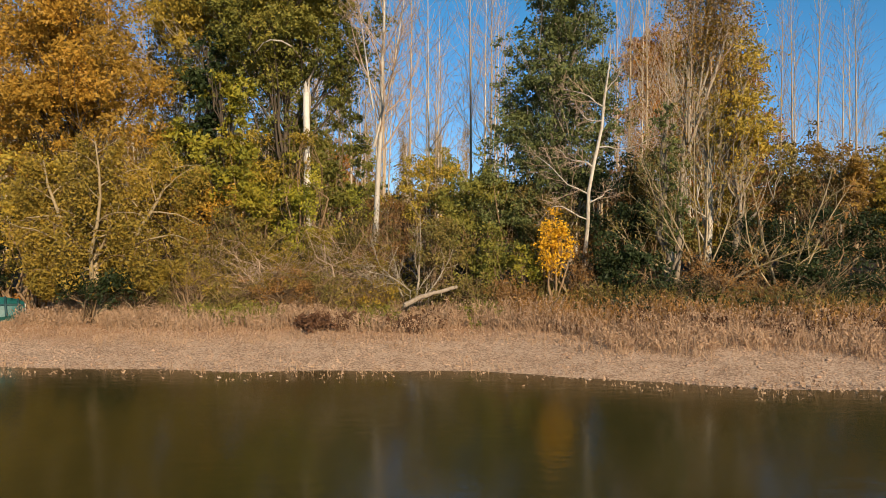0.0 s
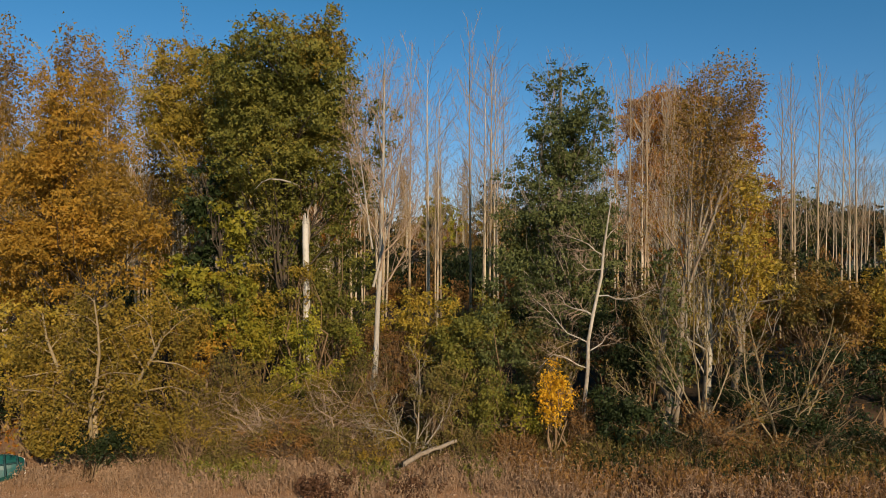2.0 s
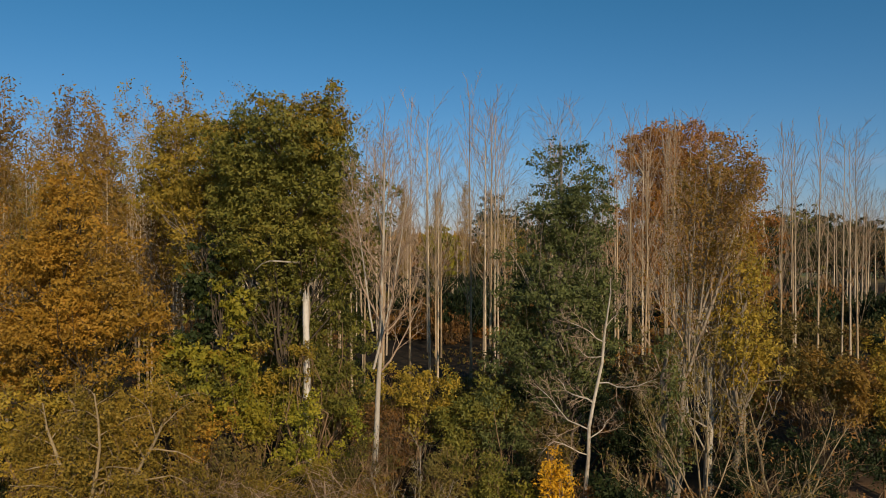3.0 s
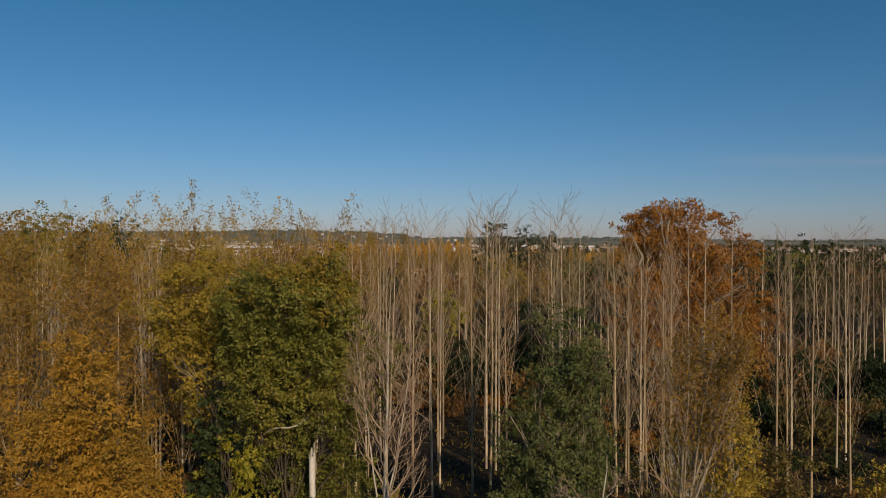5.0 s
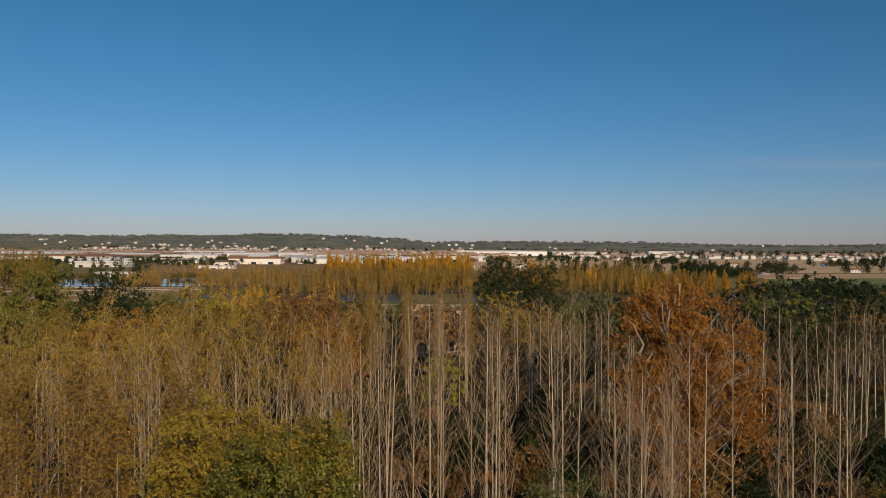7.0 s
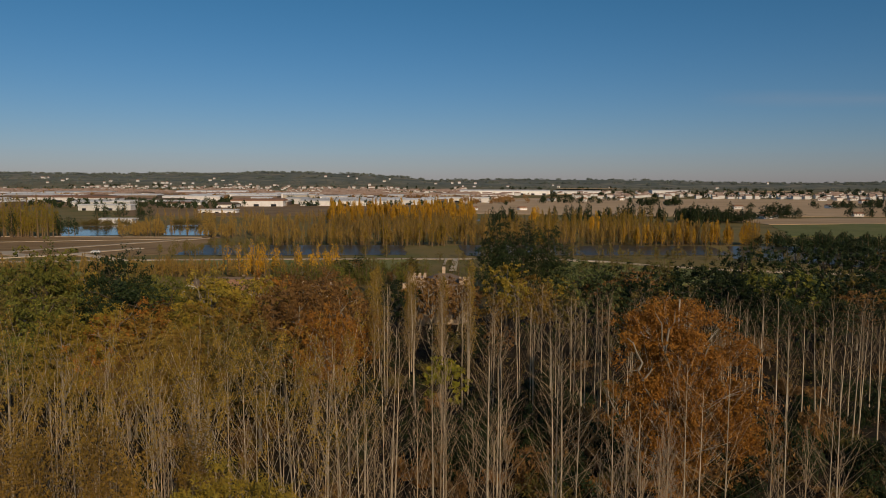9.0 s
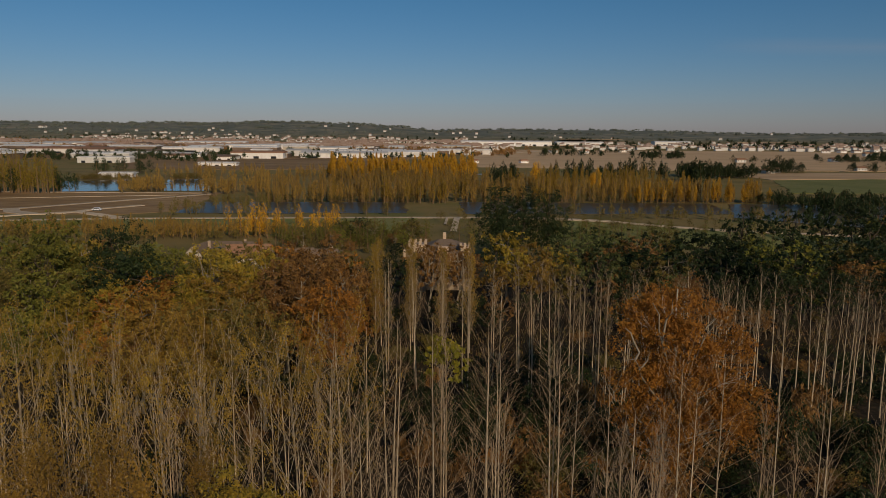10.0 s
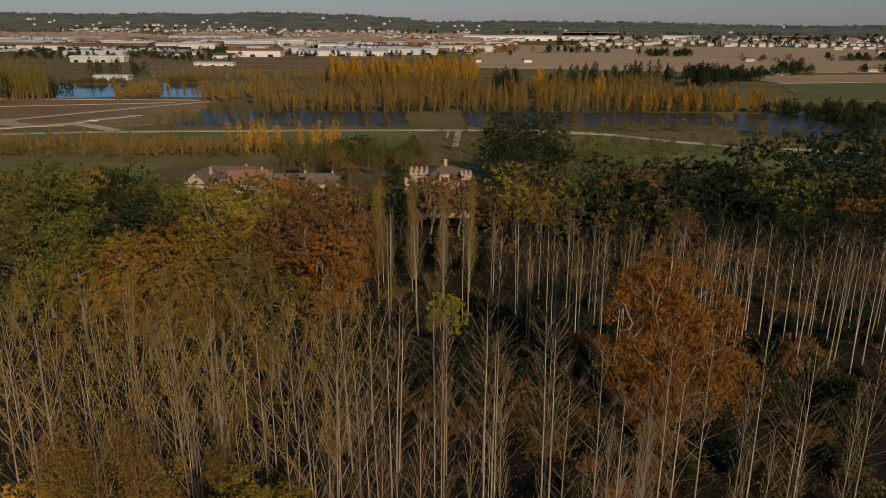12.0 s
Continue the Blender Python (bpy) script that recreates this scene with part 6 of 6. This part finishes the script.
# ---- belts of trees on the plain ----
def tree_belt(name, label, lines, count, height, width, leaves, seed, upright=1.4, leaf=0.8, per=90, jitter=4.0):
    """Many far trees in rows as one mass: trunks, and leaves in upright uneven crowns."""
    rng = np.random.default_rng(seed)
    pts, stems, per = [], [], int(per * 2.0)
    for _ in range(count):
        a, b = lines[rng.integers(0, len(lines))]
        t = rng.uniform()
        x, y = a[0] + (b[0] - a[0]) * t + rng.normal() * jitter, a[1] + (b[1] - a[1]) * t + rng.normal() * jitter
        h, z = height * rng.uniform(0.6, 1.12), gz(x, y)
        w = width * rng.uniform(0.7, 1.3)
        way = unit(rng.normal(size=(per, 3))) * rng.uniform(0, 1, (per, 1)) ** 0.45
        way[:, :2] *= (1.15 - 0.75 * (way[:, 2:] * 0.5 + 0.5)) * (1 + 0.3 * np.sin(way[:, 2:] * 7 + t * 60))
        pts.append(np.array([x, y, z + h * 0.54]) + way * (w, w, h * 0.47))
        stems.append((np.array([[x, y, z - 0.3], [x, y, z + h * 0.5], [x, y, z + h * 0.95]]), np.array([0.022 * h, 0.016 * h, 0.006 * h])))
    p = np.concatenate(pts)
    ob = tagged(new(name, mesh_of(name, tubes(stems, 4), M["twig_brown"])), label, "trees", kind="stuff")
    child("crowns", mesh_of("crowns", [leaf_quads(rng, p, leaf * 0.5, 2.9 if upright > 1 else 1.8, 0.1, upright)], leaves), ob)
    return ob


tree_belt("poplar_belt", "row of glowing golden poplars far across the ponds", [((-97, 588), (18, 594)), ((-98, 604), (20, 610))], 120, 20, 2.7, M["gold_far"], 101, leaf=1.1, per=150, jitter=2.5)
tree_belt("poplar_belt", "brown-gold young poplars behind the near pond", [((-112, 428), (30, 432)), ((-60, 470), (60, 478)), ((-140, 510), (10, 530)), ((-90, 560), (30, 566))], 300, 13, 1.7, M["poplar_far"], 102, leaf=0.7, per=80, jitter=6)
tree_belt("poplar_belt", "orange-tinged poplars along the pond bank", [((100, 402), (165, 404)), ((118, 410), (150, 412)), ((140, 404), (178, 405))], 44, 13, 1.8, M["gold_far"], 103, leaf=0.7, per=110, jitter=3)
tree_belt("poplar_belt", "thin brown poplars on the far bank of the ponds", [((-100, 394), (172, 405)), ((-100, 399), (172, 411)), ((20, 412), (150, 420))], 290, 13, 1.35, M["poplar_far"], 119, leaf=0.6, per=80, jitter=2)
tree_belt("poplar_belt", "tall yellowing poplars behind the pond", [((50, 430), (150, 440)), ((40, 460), (130, 470)), ((60, 490), (140, 500)), ((-60, 398), (60, 402))], 95, 17, 2.0, M["tuft"], 104, leaf=0.75, per=110, jitter=6)
tree_belt("poplar_belt", "glowing orange trees among the poplars", [((58, 506), (64, 510)), ((92, 480), (97, 482))], 9, 17, 3.4, M["gold_far"], 127, leaf=0.8, per=190, jitter=1.5)
tree_belt("tree_belt", "dark evergreen trees behind the poplars", [((33, 500), (46, 504)), ((64, 540), (104, 548)), ((100, 575), (170, 590)), ((178, 585), (205, 590)), ((180, 560), (200, 565))], 62, 18, 4.2, M["green_dark"], 105, leaf=1.0, per=150, jitter=4)
tree_belt("tree_belt", "dark trees on the bank of the wide pond", [((176, 402), (186, 372)), ((186, 374), (196, 335)), ((200, 400), (236, 340)), ((190, 400), (250, 395))], 130, 8, 3.2, M["green_dark"], 106, leaf=0.7, per=80, jitter=3.5)
tree_belt("tree_belt", "yellowing trees before the first pond", [((-300, 440), (-238, 442)), ((-320, 450), (-245, 446))], 64, 25, 2.6, M["gold_green"], 107, leaf=0.8, per=120, jitter=3)
tree_belt("tree_belt", "dark trees beside the first pond", [((-242, 452), (-238, 456)), ((-300, 640), (-270, 655)), ((-330, 446), (-262, 446))], 24, 16, 4.4, M["green_dark"], 108, leaf=0.9, per=120, jitter=5)
tree_belt("tree_belt", "leafless brownish trees beyond the first pond", [((-200, 456), (-178, 460)), ((-235, 590), (-100, 600)), ((-210, 620), (-90, 640)), ((-160, 470), (-110, 500)), ((-150, 440), (-115, 460))], 170, 12, 1.9, M["poplar_far"], 109, leaf=0.7, per=60, jitter=6)
tree_belt("hedge", "thin autumn saplings below the road", [((-220, 258), (-90, 262)), ((-120, 262), (-50, 268)), ((-230, 270), (-120, 272))], 260, 7, 1.2, M["poplar_far"], 110, leaf=0.5, per=50, jitter=5)
tree_belt("hedge", "dull olive scrub below the road", [((-230, 256), (-40, 258)), ((-220, 270), (-60, 278))], 170, 4.2, 2.6, M["olive"], 128, leaf=0.6, per=40, jitter=6, upright=0.6)
tree_belt("hedge", "orange poplars behind the farmhouse", [((-78, 262), (-62, 264)), ((-54, 268), (-40, 268))], 26, 13, 2.3, M["gold_far"], 111, leaf=0.5, per=90, jitter=2)
tree_belt("hedge", "dark scrub along the far bank of the ponds", [((-128, 396), (-20, 397)), ((4, 401), (172, 402)), ((-215, 572), (-185, 580)), ((-285, 560), (-248, 570))], 260, 5.5, 2.4, M["olive"], 133, leaf=0.55, per=50, jitter=1.2, upright=0.5)
tree_belt("hedge", "scrub along the pond and road", [((-130, 334), (-20, 337)), ((-130, 345), (-90, 380)), ((10, 336), (60, 338)), ((70, 330), (125, 325)), ((125, 320), (175, 292))], 130, 6.5, 2.0, M["olive"], 112, leaf=0.5, per=50, jitter=4)
tree_belt("hedge", "green scrub behind the castle house", [((-60, 258), (-10, 264)), ((8, 258), (60, 262)), ((60, 268), (110, 262)), ((10, 240), (60, 244)), ((-60, 236), (-8, 244)), ((-50, 246), (-10, 250))], 240, 7.5, 2.6, M["green"], 113, leaf=0.5, per=50, jitter=6, upright=0.5)
tree_belt("hedge", "olive-brown bushes below the gravel road", [((8, 282), (60, 290)), ((-40, 240), (-8, 250)), ((60, 285), (120, 268)), ((130, 268), (240, 252)), ((4, 312), (44, 320))], 150, 5, 2.6, M["olive"], 131, leaf=0.5, per=46, jitter=7, upright=0.5)
tree_belt("tree_belt", "dark farm trees on the stubble plain", [((156, 1195), (220, 1205)), ((284, 1093), (326, 1110)), ((480, 1000), (640, 1020))], 40, 13, 6, M["green_dark"], 114, leaf=2.0, per=60, jitter=12)
tree_belt("tree_belt", "dark trees round the farmhouses", [((285, 690), (325, 705)), ((225, 632), (250, 636)), ((405, 745), (640, 805)), ((360, 945), (620, 990)), ((180, 1310), (340, 1400)), ((690, 1235), (840, 1285))], 150, 10, 5.5, M["green_dark"], 129, leaf=1.4, per=50, jitter=8, upright=0.4)
tree_belt("tree_belt", "dark round trees by the white farm", [((222, 625), (246, 640)), ((318, 730), (335, 735)), ((180, 640), (230, 660)), ((400, 730), (640, 800))], 60, 13, 5, M["green_dark"], 115, leaf=1.2, per=90, jitter=7)
tree_belt("far_woods", "far trees scattered through the town", [((-900, 1500), (40, 1450)), ((-1300, 2000), (0, 1900)), ((-1100, 1750), (100, 1700)), ((-1600, 2500), (60, 2350)), ((-60, 1250), (40, 1300))], 620, 11, 7, M["brown"], 116, leaf=3.0, per=14, jitter=60)
tree_belt("far_woods", "dark green far trees between the houses", [((-640, 1030), (-60, 1020)), ((-700, 1090), (0, 1090)), ((-900, 1180), (0, 1170)), ((-1000, 1350), (40, 1330)), ((-1500, 2300), (100, 2150)), ((-1700, 2750), (0, 2600)), ((-640, 960), (-300, 950))], 620, 10, 4.5, M["green_dark"], 120, leaf=2.2, per=20, jitter=30)
tree_belt("far_woods", "far dark hedges across the plain", [((200, 1650), (1400, 1700)), ((100, 2100), (1500, 2200)), ((-1500, 2900), (1800, 2750)), ((900, 1250), (1000, 1300)), ((600, 1010), (780, 1040))], 420, 15, 9, M["green_dark"], 117, leaf=3.4, per=26, jitter=30)
tree_belt("far_woods", "trees on the lower slopes of the hills, greyed with painted haze", [((-2000, 3050), (-100, 2950)), ((-2200, 3300), (-150, 3200)), ((-1600, 2700), (0, 2600)), ((100, 3000), (2000, 2900))], 520, 9, 9, M["hazed_hill_wood"], 132, leaf=3.4, per=16, jitter=70)
tree_belt("far_woods", "woods along the crest of the hills, greyed with painted haze", [((-2600, 4100), (-100, 4150)), ((-2400, 3900), (-200, 3850)), ((0, 4150), (2600, 4100)), ((-2100, 3500), (2200, 3600))], 620, 9, 16, M["hazed_hill_wood"], 118, leaf=5.0, per=22, jitter=60)

# ---- small things on the bank ----
def log(label, a, b, r0, r1, seed, knots=3):
    rng = np.random.default_rng(seed)
    a, b = np.array(a, float), np.array(b, float)
    ob = thing("log", label, "log", pose(*a))
    line = bent(rng, np.zeros(3), b - a, r0, r1, 8, 0.02, 0.02)
    child("trunk", mesh_of("trunk", tubes([line], 9), M["wood_bleached"], True), ob)
    for n in range(knots):
        i = rng.integers(2, 7)
        child("stub", mesh_of("stub", tubes([bent(rng, line[0][i], line[0][i] + rng.normal(size=3) * 0.28 + (0.1, -0.1, 0.1), r0 * 0.4, 0.012, 4, 0.0, 0.05)], 5), M["wood_bleached"], True), ob)
    for end, r in ((line[0][0], r0), (line[0][-1], r1)):
        bm = bmesh.new()
        bmesh.ops.create_icosphere(bm, subdivisions=1, radius=r * 0.98, matrix=Matrix.Translation(end) @ Matrix.Diagonal((0.3, 1, 1, 1)))
        part("cut_end", bm, M["wood_bleached"], ob)


log("thick bleached log propped on the weedy bank", (-1.45, 27.7, 1.40), (0.55, 28.6, 2.05), 0.105, 0.07, 121)
log("bleached log lying in the undergrowth", (1.5, 30.6, 2.1), (2.7, 30.8, 2.12), 0.1, 0.07, 122)
log("grey driftwood branch in dry weeds", (3.65, 27.6, 1.25), (5.0, 27.9, 1.28), 0.07, 0.04, 123, 5)
log("pale broken root at the weeds' edge", (8.6, 28.2, 1.35), (9.4, 28.4, 1.62), 0.1, 0.06, 124)


def rowing_boat():
    """An upturned dinghy: hull with chine and keel, ribs along the bottom, a pale rubbing strip."""
    x, y = -17.35, 27.7
    ob = thing("rowing_boat", "upturned teal rowing boat with dark ribbed bottom", "boat", pose(x, y, gz(x, y) + 0.24, 58, -4, 30))
    k = 15
    t = np.linspace(-1, 1, k)
    half = 0.62 * (1 - np.abs(t) ** 3.2 * 0.55)
    deep = 0.62 * (1 - np.abs(t) ** 4 * 0.25)
    prof = np.array([[-1, 0], [-0.93, 0.45], [-0.72, 0.82], [-0.3, 0.98], [0, 1.04], [0.3, 0.98], [0.72, 0.82], [0.93, 0.45], [1, 0]])
    v = np.stack([np.repeat(t[:, None] * 1.45, 9, 1), half[:, None] * prof[:, 0], deep[:, None] * prof[:, 1]], -1)
    i, j = np.meshgrid(np.arange(k - 1), np.arange(8), indexing="ij")
    qd = lambda sel: np.stack([i * 9 + j, i * 9 + j + 1, (i + 1) * 9 + j + 1, (i + 1) * 9 + j], -1)[sel]  # noqa: E731
    side = (j < 2) | (j > 5)
    child("hull", mesh_of("hull", [(v.reshape(-1, 3), qd(side))] + [(v[e], np.array([[0, 1, 7, 8], [1, 2, 6, 7], [2, 3, 5, 6]])) for e in (0, -1)], M["boat_teal"], False), ob)
    child("bottom", mesh_of("bottom", [(v.reshape(-1, 3), qd(~side))], M["boat_teal"], False), ob, "teal bottom planks")
    for s in range(1, k - 1, 2):
        child("rib", mesh_of("rib", tubes([(np.stack([np.full(5, t[s] * 1.45), half[s] * prof[2:7, 0], deep[s] * (prof[2:7, 1] + 0.02)], -1), np.full(5, 0.05))], 5), M["boat_dark"], True), ob)
    child("keel", mesh_of("keel", tubes([(np.stack([t * 1.42, 0 * t, deep * 1.07], -1), np.full(k, 0.035))], 5), M["boat_dark"], True), ob)
    rim = np.concatenate([np.stack([t * 1.46, half * 1.02, 0 * t + 0.02], -1), np.stack([t[::-1] * 1.46, -half[::-1] * 1.02, 0 * t + 0.02], -1)])
    rim = np.r_[rim, rim[:1]]
    child("gunwale", mesh_of("gunwale", tubes([(rim, np.full(len(rim), 0.035))], 6), M["white_wall"], True), ob, "pale rubbing strip")


rowing_boat()


def stones_in_water():
    for n, (x, y, r) in enumerate(((-6.15, 20.3, 0.075), (4.9, 18.9, 0.08), (1.0, 19.4, 0.08), (-8.5, 20.0, 0.06), (-10.6, 19.9, 0.07), (3.0, 19.0, 0.06), (8.7, 17.4, 0.07), (-3.2, 20.4, 0.07), (-4.8, 20.6, 0.06), (6.6, 18.4, 0.06))):
        rng = np.random.default_rng(150 + n)
        bm = bmesh.new()
        bmesh.ops.create_icosphere(bm, subdivisions=2, radius=r)
        for v in bm.verts:
            v.co *= 1 + 0.25 * noise.noise(v.co * 9 + Vector((n, 0, 0)))
            v.co.z *= 1.1
        me = bpy.data.meshes.new("stone")
        bm.to_mesh(me)
        bm.free()
        me.materials.append(M["stone_warm"])
        tagged(new("stone", me), "pale stone standing in the shallow water", "stone", "stones in the shallows").matrix_basis = pose(x, y, gz(x, y) + r * 0.6 + 0.05, 0, 0, 50 * n)


stones_in_water()


def pebble_beach():
    """Loose stones all over the gravel strip."""
    rng = np.random.default_rng(160)
    n = 15000
    x = rng.uniform(-19, 17, n)
    y = shore(x) + rng.uniform(-0.35, 5.2, n) ** 1.0
    r = rng.gamma(2.2, 0.0085, n) + 0.012
    base = np.array([[1, 0, 0], [0, 1, 0], [-1, 0, 0], [0, -1, 0], [0, 0, 0.75], [0, 0, -0.75]])
    v = base * (1 + rng.uniform(-0.3, 0.3, (n, 6, 1)))
    a = rng.uniform(0, 6.28, n)
    c, s = np.cos(a)[:, None], np.sin(a)[:, None]
    v = np.stack([v[..., 0] * c - v[..., 1] * s * 0.7, v[..., 0] * s + v[..., 1] * c * 0.7, v[..., 2] * 0.6], -1) * r[:, None, None]
    v += np.stack([x, y, ground_z(x, y) + r * 0.25], -1)[:, None]
    f = np.array([[0, 1, 4], [1, 2, 4], [2, 3, 4], [3, 0, 4], [1, 0, 5], [2, 1, 5], [3, 2, 5], [0, 3, 5]])
    tagged(new("pebbles", mesh_of("pebbles", [(v.reshape(-1, 3), (np.arange(n)[:, None, None] * 6 + f).reshape(-1, 3))], M["pebble"], True)), "loose pale river pebbles on the shore", "pebbles", kind="stuff")


pebble_beach()


def weeds(name, label, count, place, height, leaves, seed, stalks=5, bits=10, size=0.05):
    """Standing dry plants: thin stalks with small leaves and seed heads along them."""
    rng = np.random.default_rng(seed)
    x, y = place(rng, count)
    z = ground_z(x, y)
    h = height * rng.uniform(0.5, 1.25, count)
    a = rng.normal(size=(count, stalks, 2)) * 0.28
    foot = np.stack([x, y, z], -1)[:, None] + np.concatenate([a * 0.35, np.zeros((count, stalks, 1))], -1)
    tip = foot + np.concatenate([a, np.ones((count, stalks, 1))], -1) * (h[:, None, None] * rng.uniform(0.6, 1.1, (count, stalks, 1)))
    f, t = foot.reshape(-1, 3), tip.reshape(-1, 3)
    w = unit(rng.normal(size=(len(f), 3)) * (1, 1, 0)) * 0.008
    v = np.stack([f - w, f + w, t + w * 0.5, t - w * 0.5], 1).reshape(-1, 3)
    k = rng.integers(0, len(f), count * bits)
    u = rng.uniform(0.25, 1.02, (len(k), 1))
    p = f[k] + (t[k] - f[k]) * u + rng.normal(size=(len(k), 3)) * 0.03
    tagged(new(name, mesh_of(name, [(v, np.arange(len(v)).reshape(-1, 4)), leaf_quads(rng, p, size, 2.0, 0.1)], leaves)), label, "weeds", kind="stuff")


def band(x0, x1, d0, d1, clump=0.0):
    def place(rng, n):
        x = rng.uniform(x0, x1, n)
        d = d0 + (d1 - d0) * rng.uniform(0, 1, n) ** 0.9 + 0.5 * np.sin(x * 0.8) + 0.3 * np.sin(x * 2.3)
        return x, shore(x) + d
    return place


def spots(centers, spread):
    c = np.array(centers, float)

    def place(rng, n):
        k = rng.integers(0, len(c), n)
        p = c[k] + rng.normal(size=(n, 2)) * spread
        return p[:, 0], p[:, 1]
    return place


weeds("dry_weeds", "low pinkish-brown dry weeds along the bank", 4200, band(-15.8, 4, 5.0, 9.4), 0.5, M["straw"], 171, bits=8)
weeds("dry_weeds", "dense straw-brown dry weeds along the bank", 2300, band(0, 22, 5.2, 9.6), 0.72, M["straw"], 179)
weeds("dry_weeds", "brown dry weeds spreading down the gravel", 1500, band(5, 22, 3.4, 6.6), 0.5, M["straw"], 181, bits=9)
weeds("dry_weeds", "tall rusty dry weeds on the bank", 1700, band(2.5, 22, 6.0, 9.8), 0.8, M["brown"], 172, size=0.06)
weeds("dry_weeds", "low scattered dry weeds at the gravel's edge", 2200, band(-20, 20, 3.0, 6.5), 0.17, M["straw"], 173, stalks=6, bits=5, size=0.03)
weeds("green_weeds", "olive nettles and grass behind the dry weeds", 3000, band(-13, 22, 7.8, 12), 1.0, M["olive"], 174, bits=11, size=0.07)
weeds("green_weeds", "fresh green weeds in patches on the bank", 420, spots([(-8.9, 28.8), (-2.6, 28.0), (1.4, 28.4), (-7.6, 28.4), (14.5, 27.5), (17, 27.4)], 0.6), 0.6, M["green"], 175, bits=26, size=0.06)
weeds("green_weeds", "dark green brambles creeping out of the wood", 520, spots([(12.5, 27.6), (14, 27.8), (15.6, 27.2), (17.4, 27.0), (10.2, 27.8), (6.8, 27.8)], 0.7), 0.7, M["green_dark"], 180, bits=30, size=0.09)
weeds("dead_dock", "dark brown clumps of dead dock", 460, spots([(-4.6, 26.6), (-3.4, 27.2), (-1.0, 26.9), (12.6, 25.0), (14.6, 24.6), (9.0, 25.6), (7.2, 26.0), (16.5, 24.8), (11.2, 25.2), (13.6, 25.6), (15.6, 25.4)], 0.35), 0.45, M["dock"], 176, bits=34, size=0.08)
weeds("water_weeds", "sparse dead stalks standing in the shallows", 420, band(-16, 16, -2.2, 0.1), 0.3, M["straw"], 177, stalks=2, bits=4, size=0.045)
weeds("fallen_leaves", "rust-brown fallen leaves and litter under the trees", 2600, band(-22, 24, 8.5, 14), 0.10, M["rust"], 178, stalks=1, bits=6, size=0.08)


def forest_litter():
    """Fallen leaves and grass tufts over the floor of the plantation."""
    rng = np.random.default_rng(190)
    for name, label, kind, n, size, upright in (("fallen_leaves", "brown fallen leaves over the plantation floor", "brown", 15000, 0.15, 0.0), ("grass", "dull olive grass tufts on the plantation floor", "olive", 22000, 0.22, 2.0)):
        y = 42 + 95 * rng.uniform(size=n) ** 0.8
        x = rng.uniform(-0.6, 0.66, n) * y
        field = noise3(rng)
        p = np.stack([x, y, ground_z(x, y) + 0.08], -1)
        keep = field(p, 5.0) > -0.25
        tagged(new(name, mesh_of(name, [leaf_quads(rng, p[keep], size, 1.8, 1.2 if not upright else 0.0, upright)], M[kind])), label, "litter" if kind == "brown" else "grass", kind="stuff")


forest_litter()
